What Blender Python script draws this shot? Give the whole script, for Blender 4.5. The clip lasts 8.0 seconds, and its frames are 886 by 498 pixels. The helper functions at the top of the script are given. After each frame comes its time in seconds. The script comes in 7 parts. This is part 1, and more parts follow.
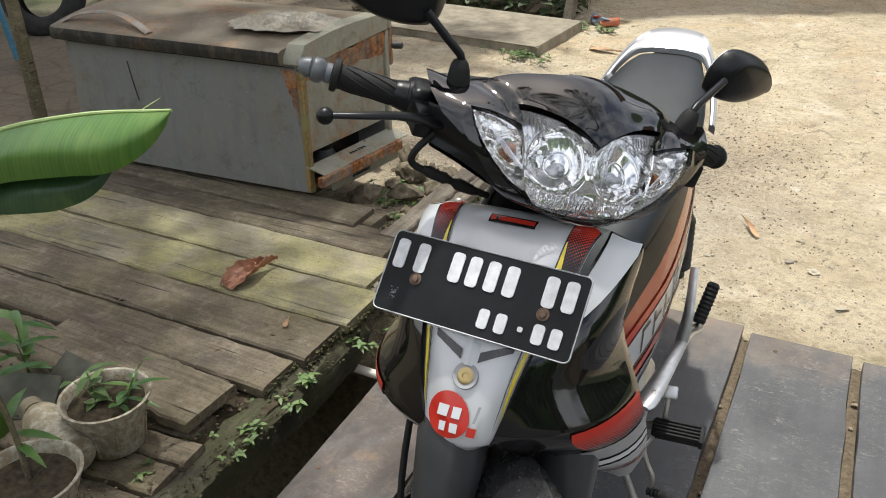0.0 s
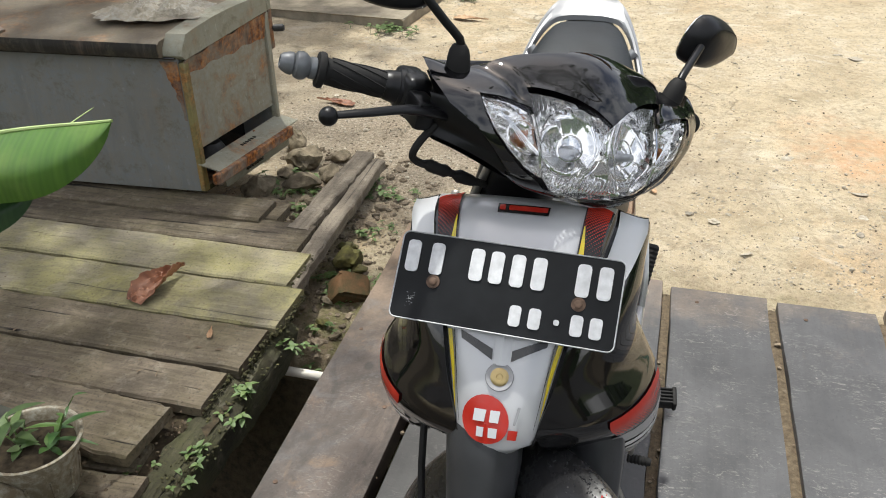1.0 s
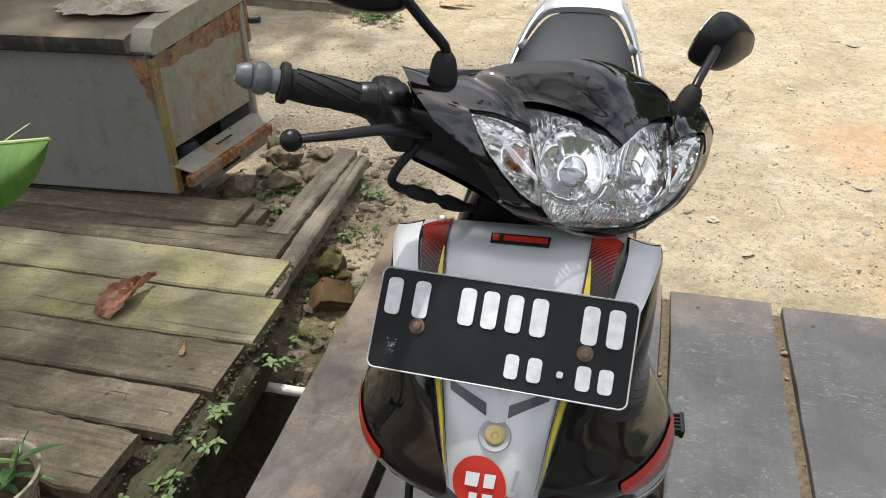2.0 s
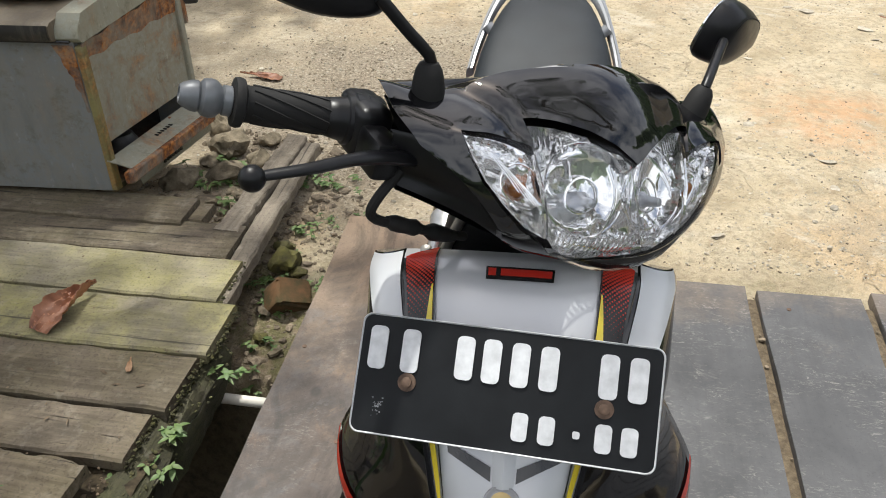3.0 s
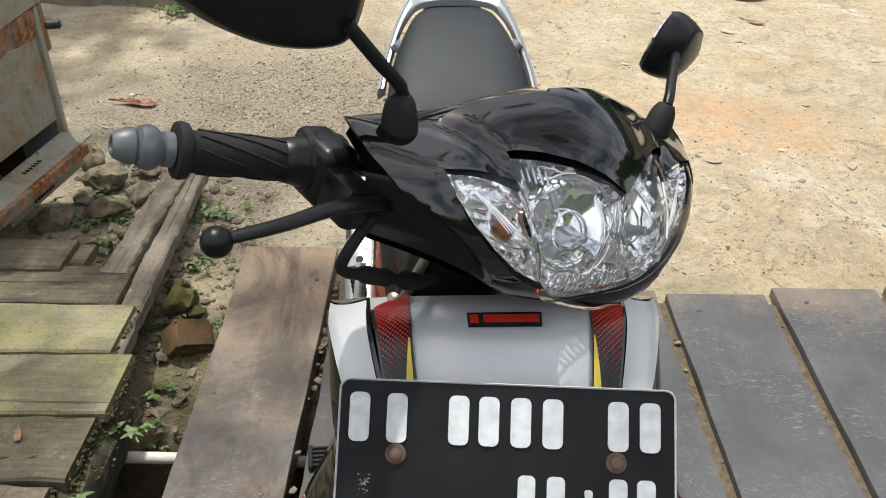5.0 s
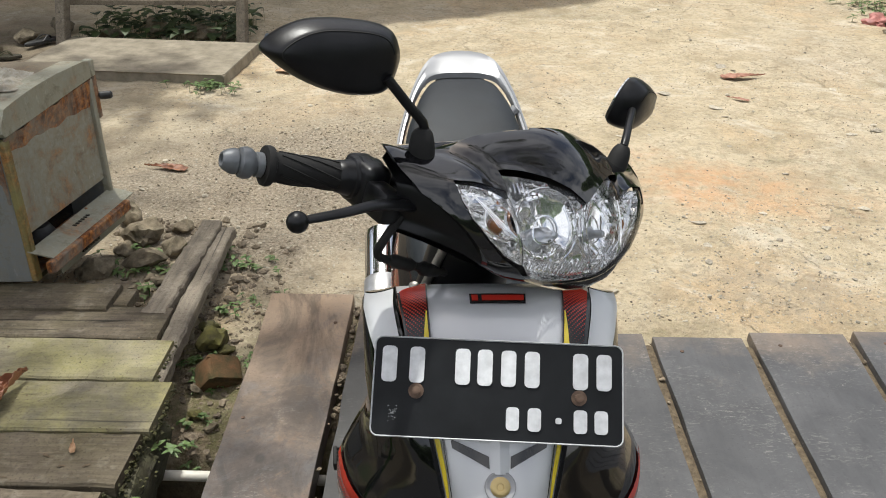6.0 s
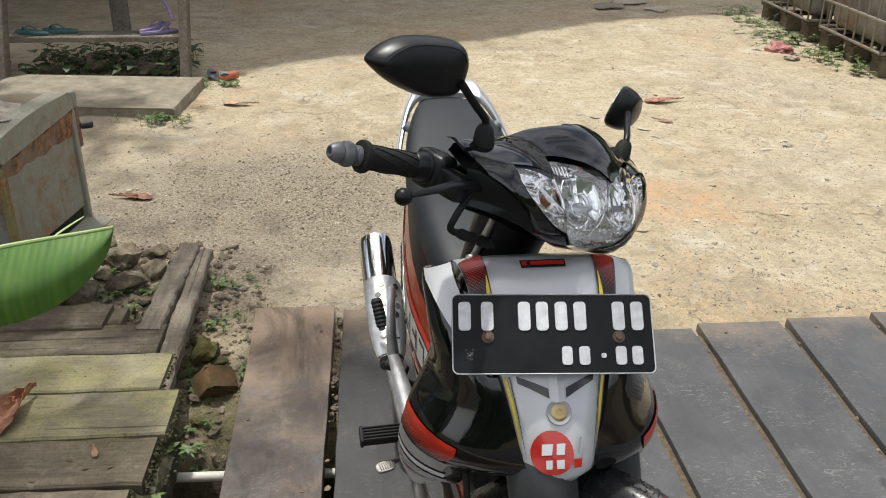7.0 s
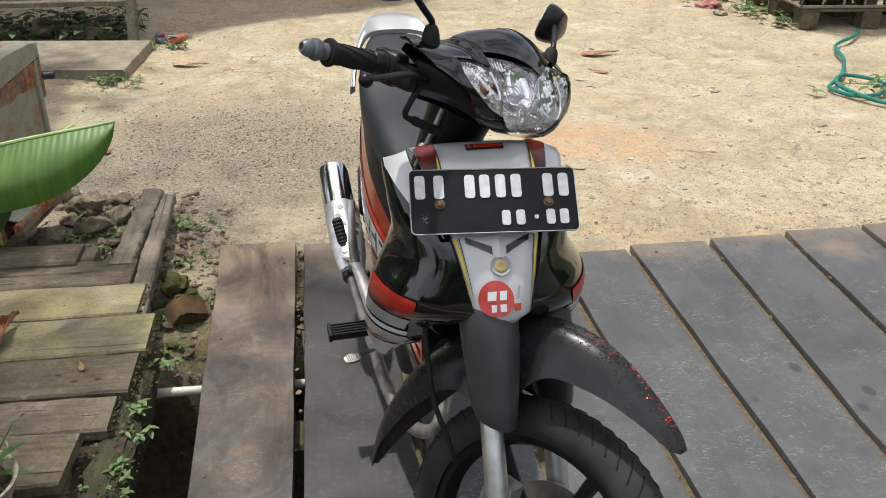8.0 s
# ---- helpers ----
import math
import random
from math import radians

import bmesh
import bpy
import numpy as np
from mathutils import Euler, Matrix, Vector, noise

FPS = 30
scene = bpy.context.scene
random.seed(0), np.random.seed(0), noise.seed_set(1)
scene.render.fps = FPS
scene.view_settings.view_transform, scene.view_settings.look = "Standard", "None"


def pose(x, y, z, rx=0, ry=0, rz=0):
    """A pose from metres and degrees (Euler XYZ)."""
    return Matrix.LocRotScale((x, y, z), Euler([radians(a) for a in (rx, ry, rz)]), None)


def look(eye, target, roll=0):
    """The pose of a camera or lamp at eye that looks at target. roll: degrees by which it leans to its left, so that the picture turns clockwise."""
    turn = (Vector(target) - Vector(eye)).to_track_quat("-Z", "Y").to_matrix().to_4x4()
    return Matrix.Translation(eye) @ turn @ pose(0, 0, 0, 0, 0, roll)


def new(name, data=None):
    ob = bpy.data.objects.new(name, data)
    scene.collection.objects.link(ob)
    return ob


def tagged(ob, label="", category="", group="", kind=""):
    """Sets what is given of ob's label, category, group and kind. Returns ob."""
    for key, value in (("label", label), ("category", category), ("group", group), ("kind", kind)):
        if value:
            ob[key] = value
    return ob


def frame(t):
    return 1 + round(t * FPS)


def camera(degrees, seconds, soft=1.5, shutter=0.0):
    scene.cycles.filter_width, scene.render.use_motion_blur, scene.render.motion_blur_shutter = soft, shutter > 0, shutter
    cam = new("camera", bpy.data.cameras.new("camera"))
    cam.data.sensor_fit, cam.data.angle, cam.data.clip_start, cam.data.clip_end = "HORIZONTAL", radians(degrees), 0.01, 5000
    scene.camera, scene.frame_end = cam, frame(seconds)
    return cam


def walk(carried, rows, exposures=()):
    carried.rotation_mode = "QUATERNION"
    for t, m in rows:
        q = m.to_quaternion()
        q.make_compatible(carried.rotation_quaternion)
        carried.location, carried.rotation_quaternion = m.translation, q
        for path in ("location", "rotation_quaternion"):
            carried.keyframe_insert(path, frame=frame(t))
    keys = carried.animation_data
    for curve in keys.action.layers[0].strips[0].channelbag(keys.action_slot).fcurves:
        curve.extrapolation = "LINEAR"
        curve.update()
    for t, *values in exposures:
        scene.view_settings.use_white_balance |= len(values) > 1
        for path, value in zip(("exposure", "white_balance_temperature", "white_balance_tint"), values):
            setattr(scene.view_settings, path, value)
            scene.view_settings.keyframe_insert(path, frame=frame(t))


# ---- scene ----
cam = camera(55.0, 8.0, soft=1.0)
PATH = [
    (0, (0.5571, 0.3722, 1.432), (-0.2379, 1.9348, 0.47), -0.8),
    (0.5, (0.418, 0.3772, 1.428), (-0.1825, 1.9995, 0.424), -0.9),
    (1, (0.3422, 0.3665, 1.431), (-0.123, 2.022, 0.409), -1.2),
    (1.5, (0.3191, 0.4282, 1.42), (-0.1226, 2.0848, 0.391), -1.3),
    (3, (0.2355, 0.644, 1.4), (-0.0728, 2.2732, 0.283), -1.2),
    (3.5, (0.158, 0.7076, 1.389), (0.0262, 2.3438, 0.246), -0.1),
    (4, (0.1161, 0.7603, 1.374), (0.0989, 2.3844, 0.208), 0.8),
    (5.5, (0.1443, 0.6197, 1.404), (0.1186, 2.3385, 0.382), 0.1),
    (6, (0.1379, 0.4545, 1.443), (0.1004, 2.2178, 0.501), 0.4),
    (6.5, (0.0834, 0.347, 1.47), (0.0732, 2.1342, 0.571), 1.0),
    (7, (-0.0529, 0.235, 1.468), (0.1023, 2.0289, 0.599), 1.0),
    (7.5, (-0.1046, 0.126, 1.454), (0.1216, 1.9081, 0.574), 1.0),
    (8, (-0.0904, -0.0254, 1.43), (0.181, 1.7299, 0.509), 0.8),
]
walk(cam, [(t, look(eye, target, roll)) for t, eye, target, roll in PATH],
     exposures=[(0.0, 0.20), (3.0, 0.19), (5.5, 0.08), (6.5, -0.02), (7.2, -0.06), (8.0, 0.0)])

# ---- world, sun, exposure ----
SUN_ELEV, SUN_AZ = 73.0, -40.0      # azimuth from +y towards +x
world = bpy.data.worlds.new("sky")
scene.world = world
world.use_nodes = True
_nt = world.node_tree
_sky = _nt.nodes.new("ShaderNodeTexSky")
_sky.sky_type = "NISHITA"
_sky.sun_disc = False
_sky.sun_elevation = radians(SUN_ELEV)
_sky.sun_rotation = radians(SUN_AZ)
_sky.air_density, _sky.dust_density, _sky.ozone_density = 1.0, 5.0, 1.0
_nt.nodes["Background"].inputs["Strength"].default_value = 0.118
# thin bright cloud over the whole sky
_tc = _nt.nodes.new("ShaderNodeTexCoord")
_cl = _nt.nodes.new("ShaderNodeTexNoise")
_cl.inputs["Scale"].default_value, _cl.inputs["Detail"].default_value, _cl.inputs["Roughness"].default_value = 2.6, 6.0, 0.6
_cm = _nt.nodes.new("ShaderNodeMapRange")
_cm.inputs["From Min"].default_value, _cm.inputs["From Max"].default_value, _cm.inputs["To Max"].default_value = 0.36, 0.58, 0.58
_mx = _nt.nodes.new("ShaderNodeMix")
_mx.data_type = "RGBA"
_mx.inputs["B"].default_value = (15.0, 15.1, 15.2, 1)
_nt.links.new(_tc.outputs["Generated"], _cl.inputs["Vector"])
_nt.links.new(_cl.outputs["Fac"], _cm.inputs["Value"])
_nt.links.new(_cm.outputs[0], _mx.inputs["Factor"])
_nt.links.new(_sky.outputs[0], _mx.inputs["A"])
_nt.links.new(_mx.outputs["Result"], _nt.nodes["Background"].inputs[0])
_s = bpy.data.lights.new("sun", "SUN")
_s.energy, _s.angle, _s.color = 3.85, radians(1.6), (0.965, 0.97, 0.915)
sun = new("sun", _s)
_d = Vector((math.sin(radians(SUN_AZ)) * math.cos(radians(SUN_ELEV)), math.cos(radians(SUN_AZ)) * math.cos(radians(SUN_ELEV)), math.sin(radians(SUN_ELEV))))
sun.matrix_world = look(_d * 20, (0, 0, 0))

# ---- materials ----
class NB:
    """A small node builder for one material."""
    def __init__(self, name):
        self.m = bpy.data.materials.new(name)
        self.m.use_nodes = True
        self.t = self.m.node_tree
        self.b = self.t.nodes["Principled BSDF"]
        self.out = self.t.nodes["Material Output"]

    def n(self, kind, **inputs):
        nd = self.t.nodes.new(kind)
        for k, v in inputs.items():
            nd.inputs[k.replace("_", " ")].default_value = v
        return nd

    def link(self, a, b):
        self.t.links.new(a, b)

    def coord(self, scale=(1, 1, 1), rnd=0.0, which="Object"):
        tc = self.n("ShaderNodeTexCoord")
        mp = self.n("ShaderNodeMapping")
        mp.inputs["Scale"].default_value = scale
        self.link(tc.outputs[which], mp.inputs["Vector"])
        if rnd:
            oi = self.n("ShaderNodeObjectInfo")
            mu = self.n("ShaderNodeMath")
            mu.operation = "MULTIPLY"
            mu.inputs[1].default_value = rnd
            self.link(oi.outputs["Random"], mu.inputs[0])
            cb = self.n("ShaderNodeCombineXYZ")
            for i in range(3):
                self.link(mu.outputs[0], cb.inputs[i])
            self.link(cb.outputs[0], mp.inputs["Location"])
        return mp.outputs[0]

    def noise(self, vec, scale, detail=4.0, rough=0.55, dist=0.0):
        nd = self.n("ShaderNodeTexNoise", Scale=scale, Detail=detail, Roughness=rough, Distortion=dist)
        self.link(vec, nd.inputs["Vector"])
        return nd.outputs["Fac"]

    def ramp(self, fac, stops):
        nd = self.n("ShaderNodeValToRGB")
        el = nd.color_ramp.elements
        while len(el) < len(stops):
            el.new(0.5)
        for e, (p, c) in zip(el, stops):
            e.position = p
            e.color = (*c, 1) if len(c) == 3 else c
        self.link(fac, nd.inputs[0])
        return nd.outputs["Color"]

    def mask(self, fac, lo, hi):
        nd = self.n("ShaderNodeMapRange", From_Min=lo, From_Max=hi)
        self.link(fac, nd.inputs["Value"])
        return nd.outputs[0]

    def mix(self, fac, a, b, blend="MIX"):
        nd = self.t.nodes.new("ShaderNodeMix")
        nd.data_type, nd.blend_type = "RGBA", blend
        for sock, v in ((nd.inputs["Factor"], fac), (nd.inputs["A"], a), (nd.inputs["B"], b)):
            if isinstance(v, (int, float)):
                sock.default_value = v
            elif isinstance(v, tuple):
                sock.default_value = (*v, 1)
            else:
                self.link(v, sock)
        return nd.outputs["Result"]

    def math(self, op, a, b):
        nd = self.n("ShaderNodeMath")
        nd.operation = op
        for i, v in enumerate((a, b)):
            if isinstance(v, (int, float)):
                nd.inputs[i].default_value = v
            else:
                self.link(v, nd.inputs[i])
        return nd.outputs[0]

    def bump(self, height, strength, dist, prev=None):
        nd = self.n("ShaderNodeBump", Strength=strength, Distance=dist)
        self.link(height, nd.inputs["Height"])
        if prev is not None:
            self.link(prev, nd.inputs["Normal"])
        self.link(nd.outputs[0], self.b.inputs["Normal"])
        return nd.outputs[0]

    def base(self, c):
        if isinstance(c, tuple):
            self.b.inputs["Base Color"].default_value = (*c, 1)
        else:
            self.link(c, self.b.inputs["Base Color"])

    def rough(self, r, metal=0.0):
        if isinstance(r, (int, float)):
            self.b.inputs["Roughness"].default_value = r
        else:
            self.link(r, self.b.inputs["Roughness"])
        self.b.inputs["Metallic"].default_value = metal


def mat_plain(name, col, rough, metal=0.0, var=0.15, scale=30.0, bump=0.0, coat=0.0, bump_scale=200.0):
    """Paint, plastic, rubber or metal with a slight change of tone and gloss, dust and fine relief."""
    m = NB(name)
    v = m.coord()
    f = m.noise(v, scale, 5)
    dark = tuple(c * (1 - var) for c in col)
    light = tuple(min(1, c * (1 + var)) for c in col)
    m.base(m.ramp(f, [(0.3, dark), (0.7, light)]))
    g = m.noise(v, scale * 4, 3)
    m.rough(m.math("ADD", m.math("MULTIPLY", g, 0.16), rough - 0.08), metal)
    if bump:
        m.bump(m.noise(v, bump_scale, 3), bump, 0.001)
    if not metal:
        m.b.inputs["Specular IOR Level"].default_value = 0.34
    if coat:
        m.b.inputs["Coat Weight"].default_value = coat
        m.b.inputs["Coat Roughness"].default_value = 0.05
    return m.m


def mat_gloss(name, col, rough=0.12, dust=0.12, metal=0.0, flake=0.0, coat=0.5):
    """Painted plastic bodywork, with fine dust, swirl scratches and a clear coat."""
    m = NB(name)
    v = m.coord()
    d = m.noise(v, 9, 6, 0.65)
    g = m.noise(v, 420, 2)
    dd = m.math("MULTIPLY", m.mask(d, 0.42, 0.75), dust)
    c = m.mix(dd, col, (0.42, 0.38, 0.31))
    m.base(c)
    rr = m.math("ADD", m.math("MULTIPLY", d, 0.05), rough - 0.02)
    m.rough(rr, metal)
    if flake:
        m.b.inputs["Metallic"].default_value = flake
    m.b.inputs["Coat Weight"].default_value = coat
    m.b.inputs["Coat Roughness"].default_value = 0.04
    m.bump(g, 0.03, 0.0006)
    return m.m


def mat_wood(name, dark, light, moss=0.0, moss_col=(0.20, 0.23, 0.07), rough=0.85, stain=0.5, wear=(0.5, 0.45, 0.37), wear_amt=0.3, earth=0.0, fine=0.35, cracks=0.8):
    """Weathered plank, its grain along local y."""
    m = NB(name)
    v = m.coord((1, 1, 1), 37.0)
    g = m.coord((26, 1.3, 26), 37.0)
    grain = m.noise(g, 3.2, 7, 0.62, 0.4)
    fibre = m.noise(m.coord((160, 5, 160), 11.0), 1.6, 4)
    blot = m.noise(v, 5.5, 5, 0.6)
    spots = m.noise(v, 26, 4, 0.6)
    c = m.ramp(grain, [(0.28, dark), (0.72, light)])
    c = m.mix(m.math("MULTIPLY", m.mask(blot, 0.35, 0.75), stain), c, tuple(x * 0.45 for x in dark), "MIX")
    c = m.mix(m.math("MULTIPLY", m.mask(spots, 0.56, 0.75), wear_amt), c, wear)
    oi = m.n("ShaderNodeObjectInfo")
    tone = m.mask(oi.outputs["Random"], -1.6, 1.35)
    c = m.mix(1.0, c, m.ramp(tone, [(0.0, (0.3, 0.3, 0.3)), (1.0, (1.1, 1.1, 1.1))]), "MULTIPLY")
    if moss:
        mm = m.math("MULTIPLY", m.mask(m.noise(m.coord((1, 1, 1), 71.0), 3.1, 6, 0.7), 0.38, 0.64), moss)
        c = m.mix(mm, c, moss_col)
    if earth:
        c = m.mix(m.math("MULTIPLY", m.mask(m.noise(v, 2.3, 6, 0.65), 0.47, 0.72), earth), c, (0.36, 0.27, 0.195))
    scuff = m.mask(m.noise(v, 1.9, 7, 0.72, 0.8), 0.5, 0.72)
    c = m.mix(m.math("MULTIPLY", scuff, 0.32), c, tuple(x * 1.55 for x in light))
    crack = m.mask(m.noise(m.coord((34, 0.9, 34), 23.0), 2.1, 3, 0.5, 0.5), 0.655, 0.69)
    crack = m.math("MULTIPLY", crack, cracks)
    c = m.mix(crack, c, tuple(x * 0.25 for x in dark))
    speck = m.noise(v, 130, 4, 0.7)
    c = m.mix(m.math("MULTIPLY", m.mask(speck, 0.54, 0.66), 0.55), c, tuple(x * 0.4 for x in dark))
    mott = m.noise(m.coord((1, .55, 1), 19.0), 12, 6, 0.75, 0.7)
    c = m.mix(m.math("MULTIPLY", m.mask(mott, 0.52, 0.66), 0.5), c, tuple(x * 0.5 for x in dark))
    c = m.mix(m.math("MULTIPLY", m.mask(mott, 0.44, 0.32), 0.35), c, tuple(x * 1.35 for x in light))
    m.base(c)
    m.rough(m.math("ADD", m.math("MULTIPLY", blot, 0.3), rough - 0.15))
    b = m.bump(m.math("SUBTRACT", grain, m.math("MULTIPLY", crack, 1.5)), fine * 1.3, 0.004)
    m.bump(fibre, fine, 0.0015, b)
    return m.m


def mat_ironwood(name, dark, light, earth, scuff=0.62):
    """Dense trodden plank: cloudy grey, pale scratchy scuffs, round damp stains, earth trodden in from its far end (local y)."""
    m = NB(name)
    v = m.coord((1, 1, 1), 53.0)
    cloud = m.noise(v, 4.2, 8, 0.70, 0.8)
    grain = m.noise(m.coord((40, 1.6, 40), 53.0), 2.0, 5, 0.6)
    c = m.ramp(cloud, [(0.3, dark), (0.7, light)])
    c = m.mix(m.math("MULTIPLY", m.mask(grain, 0.45, 0.75), 0.22), c, tuple(x * 0.6 for x in dark))
    scr = m.noise(m.coord((1, 2.2, 1), 31.0), 34, 6, 0.78, 1.6)
    where = m.mask(m.noise(v, 4.4, 5, 0.7), 0.45, 0.60)
    c = m.mix(m.math("MULTIPLY", m.math("MULTIPLY", m.mask(scr, 0.53, 0.66), where), scuff), c, (0.38, 0.355, 0.32))
    vo = m.n("ShaderNodeTexVoronoi", Scale=5.0)
    m.link(m.coord((1, 0.75, 1), 17.0), vo.inputs["Vector"])
    c = m.mix(m.math("MULTIPLY", m.mask(vo.outputs["Distance"], 0.11, 0.07), 0.75), c, tuple(x * 0.5 for x in dark))
    if earth > .5:
        v2 = m.n("ShaderNodeTexVoronoi", Scale=7.5)
        m.link(m.coord((1, 0.8, 1), 27.0), v2.inputs["Vector"])
        c = m.mix(m.math("MULTIPLY", m.mask(v2.outputs["Distance"], 0.135, 0.09), 0.6), c, (0.022, 0.019, 0.018))
    big = m.mask(m.noise(m.coord((1, 1, 1), 91.0), 2.1, 5, 0.6), 0.52, 0.70)
    c = m.mix(m.math("MULTIPLY", big, 0.55), c, tuple(x * 0.6 for x in dark))
    if earth > .5:
        c = m.mix(m.math("MULTIPLY", m.mask(m.noise(m.coord((1, .6, 1), 77.0), 6.5, 7, 0.72, 1.2), 0.50, 0.62), 0.65), c, (0.028, 0.023, 0.020))
        c = m.mix(m.math("MULTIPLY", m.mask(m.noise(m.coord((1, 1, 1), 5.0), 5.2, 7, 0.75, 0.8), 0.55, 0.68), 0.5), c, (0.135, 0.135, 0.140))
        c = m.mix(m.math("MULTIPLY", m.mask(m.noise(m.coord((1, .7, 1), 45.0), 8.0, 6, 0.7, 1.5), 0.58, 0.70), 0.55), c, (0.20, 0.125, 0.070))
    sp = m.n("ShaderNodeSeparateXYZ")
    m.link(m.coord(), sp.inputs[0])
    far = m.mask(m.math("ADD", sp.outputs["Y"], m.math("MULTIPLY", m.noise(v, 5.0, 6, 0.7), 0.9)), 3.05 if earth > .5 else 3.45, 3.85)
    c = m.mix(m.math("MULTIPLY", far, 0.35 + 0.5 * earth), c, (0.42, 0.30, 0.20))
    if earth > .5:
        c = m.mix(m.math("MULTIPLY", m.mask(m.noise(m.coord((1, 1, 1), 5.0), 6.2, 7, 0.75, 0.8), 0.50, 0.64), 0.38), c, (0.13, 0.13, 0.135))
        c = m.mix(m.math("MULTIPLY", m.mask(m.noise(m.coord((1, .7, 1), 45.0), 7.0, 6, 0.7, 1.5), 0.56, 0.70), 0.35), c, (0.24, 0.14, 0.078))
        c = m.mix(m.math("MULTIPLY", m.mask(m.noise(m.coord((1, .5, 1), 64.0), 3.6, 7, 0.72, 1.0), 0.48, 0.60), 0.6), c, (0.036, 0.029, 0.024))
    speck = m.noise(v, 150, 4, 0.7)
    c = m.mix(m.math("MULTIPLY", m.mask(speck, 0.57, 0.68), 0.35), c, tuple(x * 0.45 for x in dark))
    m.base(c)
    m.rough(m.math("ADD", m.math("MULTIPLY", cloud, 0.35), 0.36))
    b = m.bump(grain, 0.10, 0.004)
    m.bump(speck, 0.12, 0.001, b)
    return m.m


def mat_ground():
    m = NB("sandy_earth")
    v = m.coord()
    big = m.noise(v, 0.55, 5, 0.6)
    mid = m.noise(v, 3.0, 6, 0.65)
    fine = m.noise(v, 38, 6, 0.7)
    grit = m.noise(v, 190, 3, 0.6)
    c = m.ramp(mid, [(0.28, (0.41, 0.33, 0.21)), (0.5, (0.575, 0.475, 0.32)), (0.72, (0.655, 0.565, 0.41))])
    c = m.mix(m.math("MULTIPLY", m.mask(m.noise(v, 1.1, 6, 0.68, 0.9), 0.52, 0.64), 0.42), c, (0.60, 0.40, 0.21))
    c = m.mix(m.math("MULTIPLY", m.mask(big, 0.5, 0.72), 0.45), c, (0.45, 0.41, 0.34))
    c = m.mix(m.math("MULTIPLY", m.mask(fine, 0.50, 0.64), 0.65), c, (0.30, 0.245, 0.165))
    c = m.mix(m.math("MULTIPLY", m.mask(m.noise(v, 16, 6, 0.75), 0.50, 0.62), 0.45), c, (0.36, 0.30, 0.21))
    c = m.mix(m.math("MULTIPLY", m.mask(grit, 0.62, 0.72), 0.55), c, (0.72, 0.68, 0.60))
    vo = m.n("ShaderNodeTexVoronoi", Scale=60.0)
    m.link(v, vo.inputs["Vector"])
    c = m.mix(m.math("MULTIPLY", m.mask(vo.outputs["Distance"], 0.22, 0.1), 0.35), c, (0.33, 0.29, 0.24))
    ce = m.n("ShaderNodeTexVoronoi", Scale=3.4)
    ce.feature = "DISTANCE_TO_EDGE"
    wv = m.n("ShaderNodeVectorMath")
    wv.operation = "ADD"
    nv = m.n("ShaderNodeTexNoise", Scale=5.0, Detail=5.0)
    m.link(v, nv.inputs["Vector"])
    ns = m.n("ShaderNodeVectorMath")
    ns.operation = "SCALE"
    ns.inputs["Scale"].default_value = 0.35
    m.link(nv.outputs["Color"], ns.inputs[0])
    m.link(v, wv.inputs[0])
    m.link(ns.outputs[0], wv.inputs[1])
    m.link(wv.outputs[0], ce.inputs["Vector"])
    crk = m.math("MULTIPLY", m.mask(ce.outputs["Distance"], 0.03, 0.004), m.mask(m.noise(v, 1.3, 4, 0.6), 0.52, 0.62))
    pale = m.mask(m.noise(v, 2.4, 7, 0.72, 0.7), 0.54, 0.66)
    c = m.mix(m.math("MULTIPLY", pale, 0.6), c, (0.72, 0.66, 0.54))
    c = m.mix(m.math("MULTIPLY", m.mask(m.noise(v, 7.0, 6, 0.75, 0.5), 0.53, 0.62), 0.55), c, (0.37, 0.285, 0.18))
    c = m.mix(m.math("MULTIPLY", crk, 0.4), c, (0.24, 0.19, 0.125))
    # tree shade painted into the colour beside the planks, mixed with coarse gravel
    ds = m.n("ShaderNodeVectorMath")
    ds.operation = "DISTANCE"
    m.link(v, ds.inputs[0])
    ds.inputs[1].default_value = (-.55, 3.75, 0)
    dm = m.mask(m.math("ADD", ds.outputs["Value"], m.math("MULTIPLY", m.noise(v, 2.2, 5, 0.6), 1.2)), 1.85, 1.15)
    shaded_gravel = m.ramp(m.noise(v, 85, 5, 0.75), [(0.35, (0.13, 0.105, 0.075)), (0.52, (0.31, 0.255, 0.185)), (0.7, (0.55, 0.49, 0.40))])
    c = m.mix(m.math("MULTIPLY", dm, 0.88), c, shaded_gravel)
    # a smear of orange clay and a patch of grey gravel in the open yard
    for at, reach, tone, amount in (((1.15, 3.82, 0), .62, (0.66, 0.36, 0.18), 0.6), ((1.55, 3.70, 0), .55, (0.64, 0.38, 0.20), 0.45), ((1.22, 2.98, 0), .50, (0.33, 0.28, 0.215), 0.6)):
        dp = m.n("ShaderNodeVectorMath")
        dp.operation = "DISTANCE"
        m.link(v, dp.inputs[0])
        dp.inputs[1].default_value = at
        patch = m.mask(m.math("ADD", dp.outputs["Value"], m.math("MULTIPLY", m.noise(v, 4.5, 7, 0.7), 0.9)), reach + .25, reach - .08)
        c = m.mix(m.math("MULTIPLY", m.math("MULTIPLY", patch, m.mask(m.noise(v, 11.0, 6, 0.75), 0.36, 0.58)), amount), c, tone)
    # trodden earth cracked into cakes beyond the freezer, its brown darkened to paint shade
    d2 = m.n("ShaderNodeVectorMath")
    d2.operation = "DISTANCE"
    m.link(v, d2.inputs[0])
    d2.inputs[1].default_value = (-4.6, 4.6, 0)
